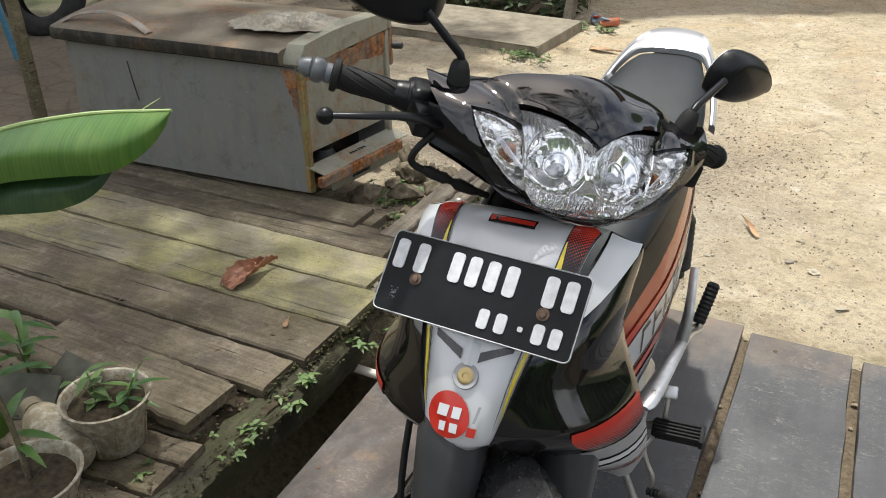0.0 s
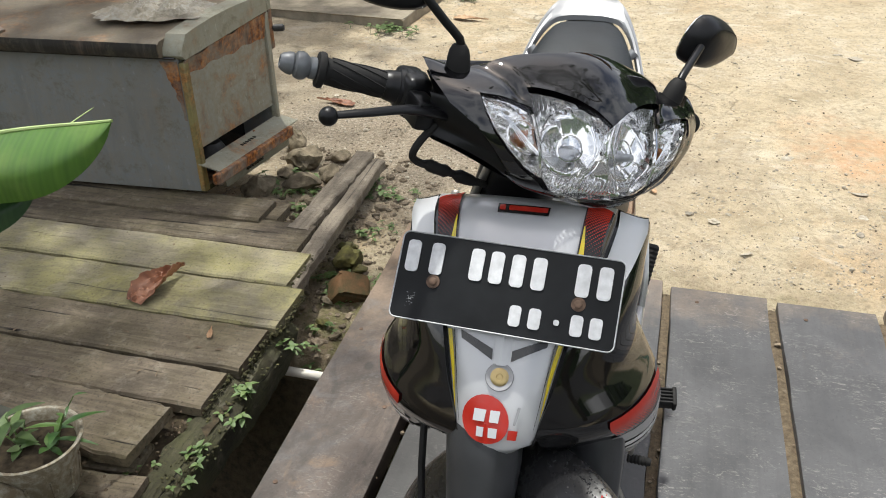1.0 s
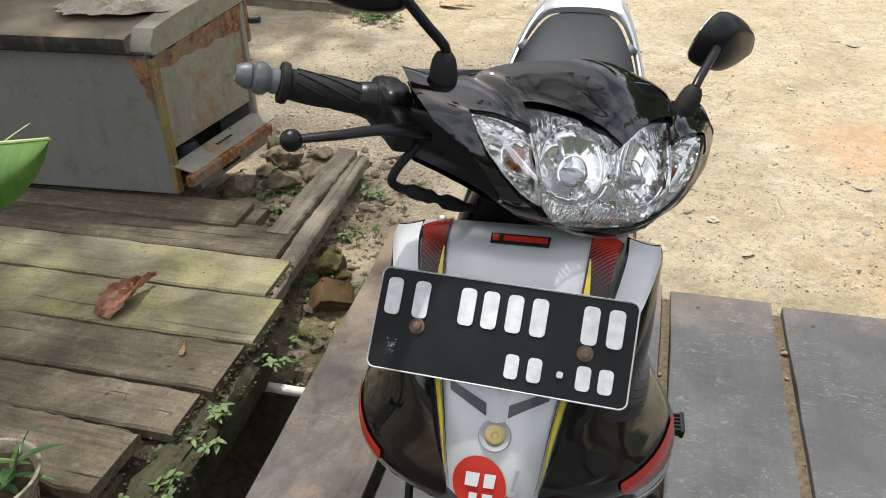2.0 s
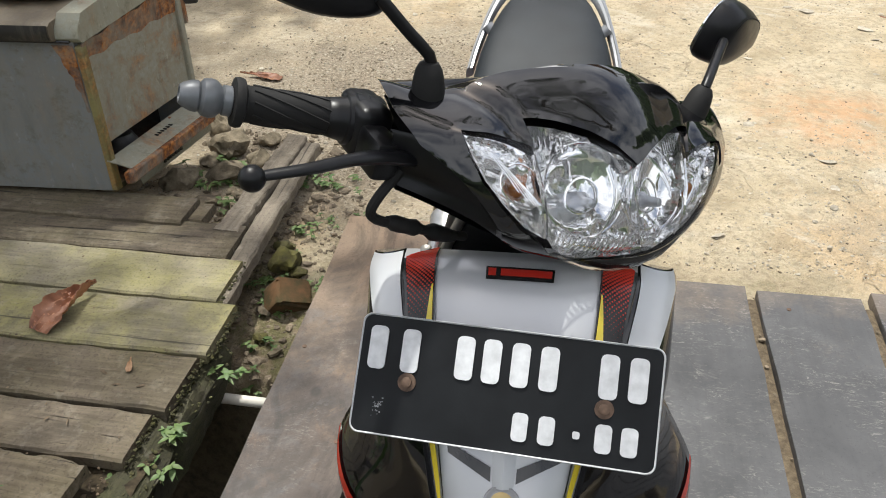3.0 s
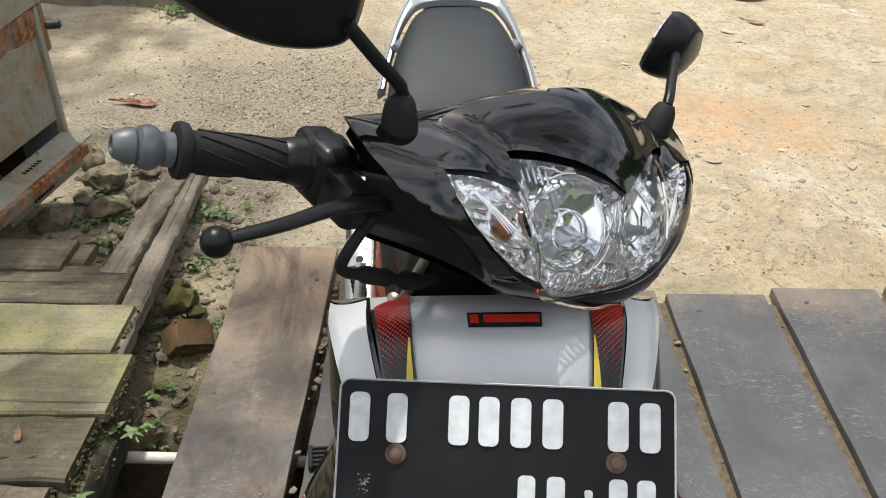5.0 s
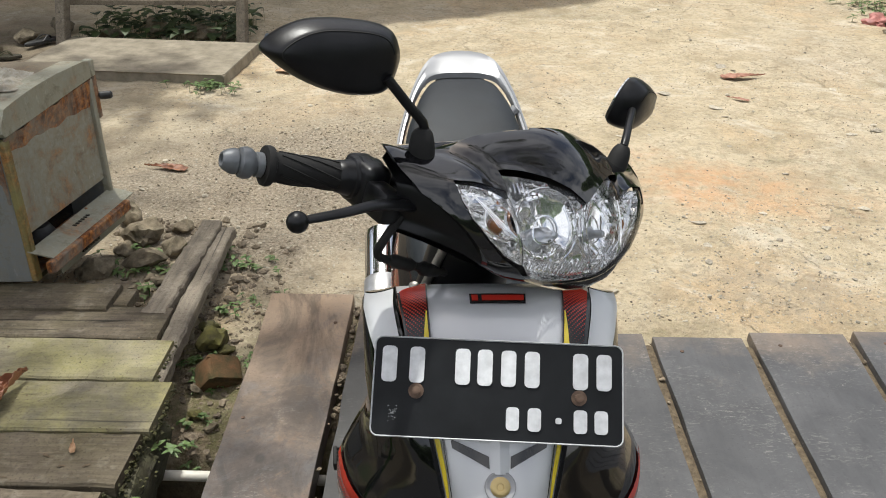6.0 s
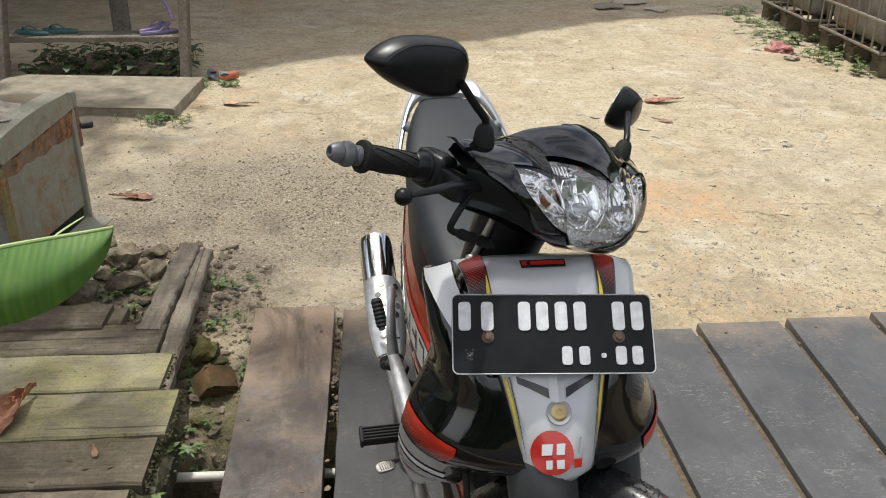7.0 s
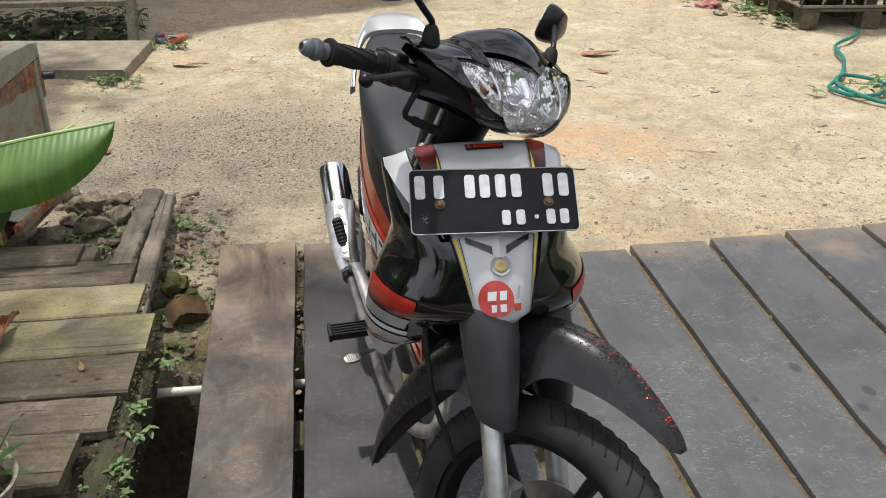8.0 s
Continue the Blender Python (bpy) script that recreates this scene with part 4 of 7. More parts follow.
tagged(part("moss_clumps", bm, M_MOSS), "moss and crumbled bark along the deck's edge beam", "moss", kind="stuff")

# ---- chest freezer ----
FZ = pose(-1.150, 2.676, .120, 0, 0, 3.6)
frz = thing("chest_freezer", "old grey chest freezer with a rusted open end, on the deck", "freezer", FZ)
part("body", box((-1.04, 0, 0), (-.13, .50, .475), .0, 1), M_FRZ, frz, "blue-grey painted steel box")
for x in (-.9, -.5, -.12):
    part("skid", box((x, .06, -.036), (x + .08, .46, .002), .004), M_BEAM, frz, "dark wooden skid", smooth=False)
part("scratch", tube(curve([(-.752, -.0015, .415), (-.745, -.0015, .36), (-.735, -.0015, .30), (-.728, -.0015, .265)], 10), .0022, 6), M_LINE, frz, "thin black scratch")
part("rust_patch", sheet(lambda a, t: Vector((-.018 - (.055 * (1 - t) ** 1.6 + .008 + .012 * noise.noise((t * 9, 3, 1))) * a, -.0022, .458 - .20 * t)), lin(0, 1, 6), lin(0, 1, 18), 0.0), M_RUST, frz, "rust bleeding from the corner")
# rusted end: frame posts, set-back panel, dark bay, sill and apron
part("end_post", box((-.016, -.004, .0), (.006, .022, .455), .004), M_MOSSMETAL, frz, "yellowed corner edge")
part("end_post", box((-.016, .482, .0), (.008, .504, .50), .004), M_SILL, frz, "rusty corner post")
part("end_panel", box((-.02, .022, .150), (-.004, .482, .435), .003), M_FRZ_END, frz, "grey panel streaked with rust")
part("end_rail", sheet(lambda y, t: Vector((.004 - .012 * t, y, .462 - .050 * t - .016 * noise.noise((y * 16, 2, 0)) + .04 * (y / .5) * (1 - t))), lin(.0, .49, 30), lin(0, 1, 6), .004), M_RUST, frz, "flaking rusty rail")
part("front_skin", box((-.1299, .0, .0), (-.016, .012, .475), .0), M_FRZ, frz, "blue-grey painted steel edge")
part("back_skin", box((-.132, .488, .001), (-.016, .4995, .4745), .002), M_FRZ, frz)
part("bay_floor", box((-.132, .012, .001), (-.016, .488, .014), .002), M_RUST, frz, "rusty bay floor")
part("bay_top", box((-.132, .012, .44), (-.016, .488, .4745), .002), M_FRZ_END, frz)
# black sheet paints the darkness at the back of the bay
part("bay_back", box((-.129, .013, .014), (-.126, .487, .44), 0), M_LINE, frz, "black sheet painting the open motor bay's darkness")
part("compressor", lathe([(.01, .0), (.045, .004), (.052, .03), (.052, .075), (.04, .10), (.012, .108)], 24, pose(-.075, .17, .014)), M_ENGINE, frz, "dark rounded compressor")
part("lid_edge", sheet(lambda x, t: Vector((x, -.0345 - .0035 * math.sin(math.pi * t), .478 + .044 * t)), lin(-1.07, -.056, 24), lin(0, 1, 6), .0015), M_LIDEDGE, frz, "dark worn front edge of the lid")
part("motor_tray", tube(curve([(-.004, .16, .075), (.002, .20, .095), (.004, .26, .085), (0, .33, .10)], 12), .007, 7), M_RUST, frz, "rusty pipe stub")
sill = part("sill", sheet(lambda y, t: Vector((-.006 + .074 * t, y, .102 - .022 * t)), lin(-.006, .512, 12), lin(0, 1, 4), .004), M_SILL, frz, "bent zinc sill")
part("sill_lip", box((.060, -.040, .046), (.086, .450, .084), .004), M_RUST, frz, "rusty angle iron")
ap = part("apron", sheet(lambda y, t: Vector((.064 - .030 * t, y + .05 * t, .048 - .058 * t)), lin(.02, .44, 10), lin(0, 1, 3), .003), M_SILL, frz, "grey slotted apron")
for k in range(7):
    part("vent_slot", box((.0520, .17 + .016 * k, .016), (.0590, .178 + .016 * k, .028), 0), M_LINE, ap)
for k in range(6):
    part("vent_slot", box((.020, .20 + .016 * k, .090), (.032, .208 + .016 * k, .0985), 0), M_LINE, sill)


def lid_top(y):
    """The domed lid's height over its depth."""
    return .522 + .034 * math.sin(min(1, (y + .03) / .34) * math.pi / 2) ** .8 - .012 * max(0, y - .3)


bm = bmesh.new()
sec = [(-.020, .474), (-.030, .480), (-.034, .498), (-.030, .518), (-.020, .526)] + [(y, lid_top(y)) for y in lin(-.005, .50, 14)] + [(.508, .50), (.505, .474)]
loft(bm, [[(x, y, z) for y, z in sec] for x in lin(-1.075, -.055, 8)], True, True)
bmesh.ops.recalc_face_normals(bm, faces=bm.faces)
lid = part("lid", bm, M_FRZ_LID, frz, "brown stained domed lid")
bm = bmesh.new()
loft(bm, [[(x, .0, .466), (x, -.014, .480), (x, -.008, .505)] + [(x, y, lid_top(y) + .010) for y in lin(.02, .46, 12)] + [(x, .495, lid_top(.5) + .002), (x, .50, .505)] for x in (-.055, .012)], True, True)
bmesh.ops.recalc_face_normals(bm, faces=bm.faces)
part("lid_end", bm, M_SILL, lid, "arched grey end plate")
part("lid_seal", box((-1.02, -.012, .4655), (-.02, .49, .4735), .003), M_LINE, lid, "dark rubber seal")
part("lid_trim", tube(curve([(-1.05, .02, .532), (-1.00, .05, .556), (-.90, .07, .572), (-.80, .06, .572), (-.70, .025, .556), (-.62, -.005, .532)], 24), .016, 8, True, .28), M_GALV, lid, "loose bent aluminium strip")
part("lid_latch", box((-.012, .49, .505), (.016, .515, .560), .004), M_SILL, lid, "bent latch tab")
hg = part("hinge", box((-.008, .502, .36), (.012, .522, .535), .005), M_RUST, frz, "rusty hinge arm")
part("hinge_pin", lathe([(.008, 0), (.013, .004), (.013, .035), (.008, .04)], 14, along((.012, .515, .435), (.055, .53, .435))), M_ENGINE, hg, "dark knob")
bm = bmesh.new()
NU, NV = 72, 52
vr = []
for j in range(NV):
    row = []
    for i in range(NU):
        u, v = i / (NU - 1) - .5, j / (NV - 1) - .5
        ang = math.atan2(v, u)
        r = math.hypot(u, v)
        edge = .34 + .10 * noise.noise((math.cos(ang) * 1.6, math.sin(ang) * 1.6, 1)) + .05 * noise.noise((math.cos(ang) * 5, math.sin(ang) * 5, 3))
        k = min(1, edge / max(r, 1e-4))
        inn = max(0, 1 - (r * k / edge) ** 4)
        x, y = u * k * .60 + .02 * noise.noise((u * 9, v * 9, 2)), v * k * .36 + .02 * noise.noise((u * 9, v * 9, 8))
        ridge = 1 - abs(noise.noise((u * 9 + v * 5, v * 8 - u * 3, 5))) * 2.6
        ridge2 = 1 - abs(noise.noise((u * 24 + v * 6, v * 20, 6))) * 2.6
        row.append(bm.verts.new((x, y, .003 + (.017 * max(0, ridge) ** 1.6 + .012 * max(0, ridge2) ** 1.3 + .005) * (inn + .04))))
    vr.append(row)
for a, b in zip(vr, vr[1:]):
    for i in range(NU - 1):
        bm.faces.new((a[i], a[i + 1], b[i + 1], b[i]))
for ob in frz.children_recursive:
    for v in ob.data.vertices:        # sheared and made shallower to fit the camera's view
        v.co.x += .20 * v.co.y * min(1, max(0, (v.co.x + 1.0) / 1.0))
        v.co.y *= .92
cl = part("rag", bm, M_CLOTH)
cl.matrix_world = FZ @ pose(-.165, .20, .556, -1, 0, 14)
tagged(cl, "crumpled grey-white dirty rag lying on the freezer lid", "rag")

# ---- banana plant ----
BAN = Vector((-1.15, 1.30, .05))
ban = thing("banana_plant", "young banana plant with broad green leaves beside the deck", "banana plant", Matrix.Translation(BAN))


def banana_leaf(pts, wide, material, label, hang, fold, seed):
    """A blade folded along its rib: one half hangs towards hang, the other towards fold."""
    rib = curve([Vector(p) - BAN for p in pts], 81)
    h, f = Vector(hang).normalized(), Vector(fold).normalized()

    def at(u, t):
        i = min(79, int(t * 80))
        p = rib[i].lerp(rib[i + 1], t * 80 - i)
        w = wide * min(1, (t + .10) * 2.5) * max(0.0, 1 - max(0, (t - .80) / .20) ** 2.2) ** .5
        w *= 1 + .06 * noise.noise((t * 6 + seed, 0, 0))
        a = abs(u)
        if u < 0:
            w *= .62 * max(0, 1 - t ** 6)
        d = h if u > 0 else f
        belly = Vector((0, -1, .25)) * (.22 * w * math.sin(math.pi * a)) if u > 0 else Vector((0, .6, .3)) * (.1 * w * math.sin(math.pi * a))
        pleat = .0002 * math.sin(t * 210 - a * 6) * min(1, a * 4) * (1 - a)
        return p + d * (a * w) + belly + Vector((.35 * a * w * (1 - t) * .4, -pleat, .0)) + Vector((0, .006, .004)) * noise.noise((t * 5, u * 2, seed))
    lf = part("leaf", sheet(at, lin(-1, 1, 19), lin(0, 1, 241), .0008), material, ban, label)
    part("midrib", tube(rib, [.008 - .0055 * k / 80 for k in range(81)], 8), M_RIB, lf, "pale midrib")


banana_leaf([(-1.13, 1.30, .60), (-1.02, 1.31, .78), (-.86, 1.325, .872), (-.62, 1.33, .942), (-.412, 1.332, .980)], .108, M_BANANA, "bright green banana leaf", (.0, -.55, -.85), (.0, .75, -.65), 1.0)
banana_leaf([(-1.14, 1.33, .52), (-.98, 1.345, .74), (-.82, 1.35, .812), (-.60, 1.365, .845)], .10, M_BANANA_D, "lower banana leaf with shade put into its dark green", (.0, -.60, -.8), (.0, .75, -.65), 5.0)
part("leaf_sliver", tube(curve([(.650, .053, .910), (.672, .056, .924), (.692, .058, .936)], 8), [.004, .004, .004, .0035, .003, .003, .0025, .001], 6, True, .3), M_RIB, ban, "torn pale strip of leaf")
part("stem", tube(curve([(0, 0, 0), (.005, -.002, .30), (.02, 0, .58)], 10), [.045, .043, .04, .037, .034, .03, .026, .022, .018, .012], 14), M_BANANA, ban, "green stem")

# ---- pots, bottle, shrubs ----
def pot(name, x, y, z, r, h, material, label):
    ob = thing(name, label, "plant pot", pose(x, y, z))
    prof = [(r * .66, 0), (r * .68, .002), (r * .80, h * .55), (r * .86, h * .70), (r * .90, h * .72), (r * .97, h * .95), (r * 1.04, h * .96), (r * 1.05, h), (r * .98, h), (r * .93, h * .96), (r * .86, h * .80)]
    b = part("pot_wall", lathe(prof, 40, None, False), material, ob, "dirty white plastic")
    part("pot_base", lathe([(r * .66, 0), (r * .66, .004)], 40), material, ob)
    bm = bmesh.new()
    loft(bm, [[(q * r * .88 * math.cos(a), q * r * .88 * math.sin(a), h * .82 + .012 * noise.noise((q * 9 * math.cos(a), q * 9 * math.sin(a), x))) for a in (2 * math.pi * k / 28 for k in range(28))] for q in (.02, .25, .5, .75, 1)], True, True)
    part("soil", bm, M_POTDARK, ob, "dark soil")
    for k in range(10):
        a = 2 * math.pi * k / 10
        part("pot_rib", tube([(r * .70 * math.cos(a), r * .70 * math.sin(a), .01), (r * .815 * math.cos(a), r * .815 * math.sin(a), h * .55)], .0028, 5), material, b)
    return ob


pot("plant_pot", -.840, 1.402, .074, .098, .140, M_POT, "stained white plastic pot with small green seedlings, on the boards")
pot("plant_pot", -.800, 1.150, .052, .105, .150, M_POT, "large dirty white pot holding a thin woody shrub")


def seedling(name, x, y, z, stems, label, material, seed, cat="plant"):
    """stems: (lean x, lean y, height, leaves, leaf length, leaf width)."""
    rng = random.Random(seed)
    ob = thing(name, label, cat, pose(x, y, z))
    for lx, ly, h, nl, ll, lw in stems:
        pts = curve([(lx * .1, ly * .1, 0), (lx * .5, ly * .5, h * .55), (lx, ly, h)], 10)
        st = part("stem", tube(pts, [.0028 - .0018 * k / 9 for k in range(10)], 6), M_WEED, ob)
        bm = bmesh.new()
        for k in range(nl):
            p = pts[min(9, 3 + int(6.9 * k / max(1, nl - 1)))]
            a = k * 2.4 + rng.uniform(-.4, .4)
            add_leaf(bm, p, (math.cos(a), math.sin(a), rng.uniform(.1, .9)), ll * rng.uniform(.75, 1.2), lw * rng.uniform(.8, 1.2), rng.uniform(.2, .5), n=5)
        part("leaves", bm, material, ob)
    return ob


seedling("seedling", -.875, 1.41, .180, ((-.02, .0, .075, 4, .065, .020), (-.045, -.02, .05, 3, .055, .018), (.0, .025, .05, 3, .045, .018), (.02, -.03, .02, 5, .032, .02)), "small green seedling growing in the pot", M_WEED, 3)
seedling("seedling", -.810, 1.42, .180, ((.075, .02, .14, 4, .03, .008), (.03, .01, .06, 5, .075, .016), (.02, -.03, .03, 4, .04, .018)), "leggy green seedling with a reddish stalk in the pot", M_CROTON, 5)
seedling("shrub", -.815, 1.16, .17, ((-.06, .03, .22, 4, .09, .024), (-.12, .06, .25, 6, .09, .026)), "woody shrub with dark glossy leaves in the pot", M_CROTON, 7)
seedling("shrub", -1.20, 1.47, .08, ((-.03, .02, .20, 6, .10, .028), (.03, -.03, .15, 5, .09, .028)), "dark leafy shrub standing behind the pots", M_CROTON, 8)
part_st = part("woody_stem", tube(curve([(-.815, 1.16, .17), (-.83, 1.17, .28), (-.87, 1.18, .40), (-.89, 1.20, .47)], 10), .006, 8), M_BARK)
tagged(part_st, "thin bare woody stem rising from the pot", "plant")
bt = thing("plastic_bottle", "dirty white plastic bottle lying on the boards", "bottle", pose(-.945, 1.325, .118, 0, 0, 0) @ pose(0, 0, 0, 0, 86, -20) @ Matrix.Scale(1.25, 4))
part("bottle_body", lathe([(.030, .10), (.038, .095), (.041, .085), (.041, .05), (.039, .046), (.041, .04), (.041, .0), (.039, -.004), (.041, -.010), (.041, -.045), (.034, -.07), (.020, -.085), (.018, -.10)], 28), M_POT, bt, "ribbed white bottle")
part("cap", lathe([(.021, -.098), (.022, -.10), (.022, -.125), (.019, -.128)], 20), M_POT, bt, "white screw cap")
for k, (x, y, z, r) in enumerate(((-1.06, 1.50, .07, .09), (-1.16, 1.40, .07, .08))):
    st_ = part("scrap_sheet", box((-.09, -.06, 0), (.09, .06, .005), .001), M_DUSTGLASS, None, smooth=False)
    st_.matrix_world = pose(x, y, z + .03, 35, 10, 30 * k)
    tagged(st_, "dusty pane of old glass leaning among the pots", "glass pane")


# ---- weeds and fallen leaves ----
def weed(x, y, n, spread, size, seed, z=None, label="small green weeds sprouting at the edge"):
    rng = random.Random(seed)
    bm = bmesh.new()
    for _ in range(max(4, int(n * .75))):
        px, py = x + rng.gauss(0, spread), y + rng.gauss(0, spread * .6)
        pz = (ground_z(px, py) if z is None else z)
        size_ = size * .68
        h = size_ * rng.uniform(.4, 1.3)
        a0 = rng.uniform(0, 6.3)
        top = Vector((px + rng.uniform(-.4, .4) * h, py + rng.uniform(-.4, .4) * h, pz + h))
        add_tube(bm, [(px, py, pz - .01), top], .0011, 4)
        for k in range(rng.randint(3, 5)):
            a = a0 + k * 1.7
            add_leaf(bm, top - Vector((0, 0, h * .12 * k)), (math.cos(a), math.sin(a), rng.uniform(0, .5)), size_ * rng.uniform(.5, 1.0), size_ * rng.uniform(.3, .55), .3, n=4)
    ob = part("weeds", bm, M_WEED)
    return tagged(ob, label, "weeds", kind="stuff")


for k, (x, y, n, sp, sz, z) in enumerate(((-.62, 1.60, 14, .045, .04, .03), (-.655, 1.50, 10, .05, .03, .04), (-.60, 1.83, 7, .02, .045, .03), (-.585, 2.05, 6, .02, .04, .02), (-.57, 2.27, 8, .03, .035, None), (-.60, 2.60, 12, .04, .03, None), (-.90, 2.98, 12, .05, .04, None), (-.78, 3.15, 12, .05, .05, None), (-.58, 3.02, 14, .05, .04, None), (-.95, 2.78, 10, .05, .035, None), (-.52, 2.83, 10, .04, .025, None), (-.70, 1.36, 8, .03, .035, .05), (-.50, 2.50, 8, .03, .03, None), (-.78, 2.72, 8, .03, .035, None), (-.84, 2.88, 16, .06, .05, None), (-.94, 3.12, 14, .06, .045, None), (-.80, 3.0, 14, .05, .05, None), (-.70, 3.05, 12, .05, .045, None), (-1.02, 2.95, 10, .05, .04, None), (-.60, 2.75, 12, .03, .035, None), (-.58, 2.42, 12, .03, .03, None), (-.64, 2.50, 12, .04, .03, None), (-.55, 2.15, 8, .03, .03, None), (-.62, 1.72, 10, .03, .04, .03))):
    weed(x, y, n, sp, sz, 300 + k, z)
weed(-1.28, 5.02, 34, .09, .06, 340, label="patch of green weeds against the concrete slab")
weed(-1.05, 5.85, 22, .08, .06, 341, label="green weeds beside the stair foot")
for k, (x, y) in enumerate(((3.42, 6.45), (3.35, 6.75), (3.40, 7.1), (3.36, 7.5), (3.38, 7.9), (3.42, 8.3), (3.46, 6.05))):
    weed(x, y, 26, .12, .09, 350 + k, label="green weeds along the foot of the tanks")
weed(3.35, 4.3, 30, .18, .12, 360, label="green weeds by the coiled hose")


def dry_leaf(name, m, length, width, material, curl, seed, label):
    def at(u, t):
        w = width * .5 * (.07 + .93 * smooth_step(.92, .22, t) * (.62 + .38 * smooth_step(0, .22, t))) * (1 + .30 * noise.noise((t * 7, 2 if u > 0 else -2, seed)) + .15 * noise.noise((t * 17, 2 if u > 0 else -2, seed)))
        return Vector((u * w * (1 - .25 * curl), length * t, .005 + curl * width * .55 * u * u * math.sin(math.pi * t) + curl * length * .10 * t * t + width * .16 * abs(noise.noise((u * 3, t * 6, seed))) + width * .09 * noise.noise((u * 7, t * 13, seed))))
    ob = part(name, sheet(at, lin(-1, 1, 15), lin(0, 1, 29), .0012), material)
    ob.matrix_world = m
    return tagged(ob, label, "leaf", "fallen leaves")


dry_leaf("fallen_leaf", pose(-1.04, 2.05, .088, 2, 0, -16), .20, .105, M_DRY, .6, 1, "curled reddish-brown dry leaf lying on the deck boards")
for k, (x, y, L, rz, mt, lb) in enumerate(((-.97, 5.40, .22, -95, M_DRY2, "tan dry leaf on the sandy yard"), (1.66, 5.37, .27, -80, M_DRY3, "long reddish dry leaf on the sandy yard"), (.345, 3.26, .16, 30, M_DRY2, "curled tan dry leaf on the sandy yard"), (1.70, 4.95, .12, 60, M_DRY3, "small reddish dry leaf on the sandy yard"), (-1.05, 3.85, .2, 80, M_DRY, "dark dry leaf near the freezer"), (-.75, 1.95, .05, 20, M_DRY2, "scrap of dry leaf on the deck"))):
    dry_leaf("fallen_leaf", pose(x, y, ground_z(x, y) + .004 if k < 5 else .088, 0, 0, rz), L, L * (.33 if k != 2 else .16), mt, .16 if k != 2 else .7, 10 + k, lb)

# ---- the motorcycle ----
# local axes: x across, y towards the tail, z up; the bars are turned by STEER about the raked fork
BIKE = Matrix.Translation((0.188, 1.15, 0.0)) @ pose(0, 0, 0, 0, 0, 2.3)
FORK_TURN = Matrix.Translation((.19, -.32, 0)) @ pose(0, 0, 0, 0, 0, 2.4) @ Matrix.Translation((-.19, .32, 0))      # extra fork turn, set to fit the camera's view
STEER = Matrix.Translation((0, 0.32, 1.0)) @ pose(0, 0, 0, -26) @ pose(0, 0, 0, 0, 0, 39) @ pose(0, 0, 0, 26) @ Matrix.Translation((0, -0.32, -1.0))
bike = thing("motorcycle", "small black, silver and red motorcycle parked on the plank bridge", "motorcycle", BIKE)


def bpart(name, bm, material, parent=bike, label="", smooth=True, steer=False):
    return part(name, bm, material, parent, label, smooth, STEER if steer is True else steer or None)


# handlebar cowl: profiles (y, z) from the back of the crown over the brow and lamp to the chin, at four widths
COWL_X = [0.0, 0.09, 0.16, 0.205]
COWL_P = [
    [(.300, 1.080), (.245, 1.098), (.180, 1.068), (.140, 1.003), (.148, .945), (.25, .922)],
    [(.300, 1.060), (.262, 1.080), (.207, 1.055), (.156, 1.00), (.166, .950), (.26, .928)],
    [(.298, 1.046), (.264, 1.056), (.212, 1.043), (.190, 1.006), (.205, .968), (.27, .945)],
    [(.302, 1.050), (.280, 1.054), (.240, 1.034), (.236, 1.002), (.252, .970), (.29, .952)],
]
_cx = [-x for x in reversed(COWL_X[1:])] + COWL_X
_cp = [np.array(p) for p in list(reversed(COWL_P[1:])) + COWL_P]
SS = 0.062


def cowl(x, s):
    y, z = herm([0, 1, 2, 3, 4, 5], herm(_cx, _cp, x), s)
    return Vector((x, float(y), float(z)))


def cowl_in(x, s):
    """The way into the cowl, square to its face."""
    e = 0.01
    n = (cowl(x + e, s) - cowl(x - e, s)).cross(cowl(x, s + e) - cowl(x, s - e)).normalized()
    return n if n.y > 0 else -n


MAIN_LAMP = [(-.099, 1.95), (-.072, 2.00), (-.045, 2.10), (-.022, 2.24), (0, 2.44), (.022, 2.24), (.045, 2.10), (.072, 2.00), (.099, 1.95), (.0935, 2.35), (.0895, 2.7), (.0855, 3.1), (.080, 3.5), (.062, 3.85), (.030, 4.08), (0, 4.15),
             (-.030, 4.08), (-.062, 3.85), (-.080, 3.5), (-.0855, 3.1), (-.0895, 2.7), (-.0935, 2.35)]
SIGNAL = [(.158, 1.99), (.138, 2.08), (.118, 2.20), (.0965, 2.36), (.0925, 2.7), (.0885, 3.1), (.083, 3.52), (.104, 3.40), (.125, 3.14), (.142, 2.80), (.153, 2.40)]
SIGNAL_L = [(-x, s) for x, s in reversed(SIGNAL)]
# the one opening that holds all three lamps
_half = [(0, 2.40), (.022, 2.20), (.045, 2.06), (.072, 1.96), (.1015, 1.90), (.0960, 2.28), (.118, 2.15), (.138, 2.03), (.1605, 1.95), (.156, 2.42), (.145, 2.83), (.128, 3.17), (.107, 3.44), (.084, 3.60), (.065, 3.90), (.032, 4.14)]
OPENING = _half + [(0, 4.21)] + [(-x, s) for x, s in reversed(_half[1:])]


def finer(poly, k):
    out = []
    for (a, b), (c, d) in zip(poly, poly[1:] + poly[:1]):
        out += [(a + (c - a) * i / k, b + (d - b) * i / k) for i in range(k)]
    return out


def inside(poly, x, y):
    c = False
    for (a, b), (d, e) in zip(poly, poly[1:] + poly[:1]):
        if (b > y) != (e > y) and x < (d - a) * (y - b) / (e - b) + a:
            c = not c
    return c


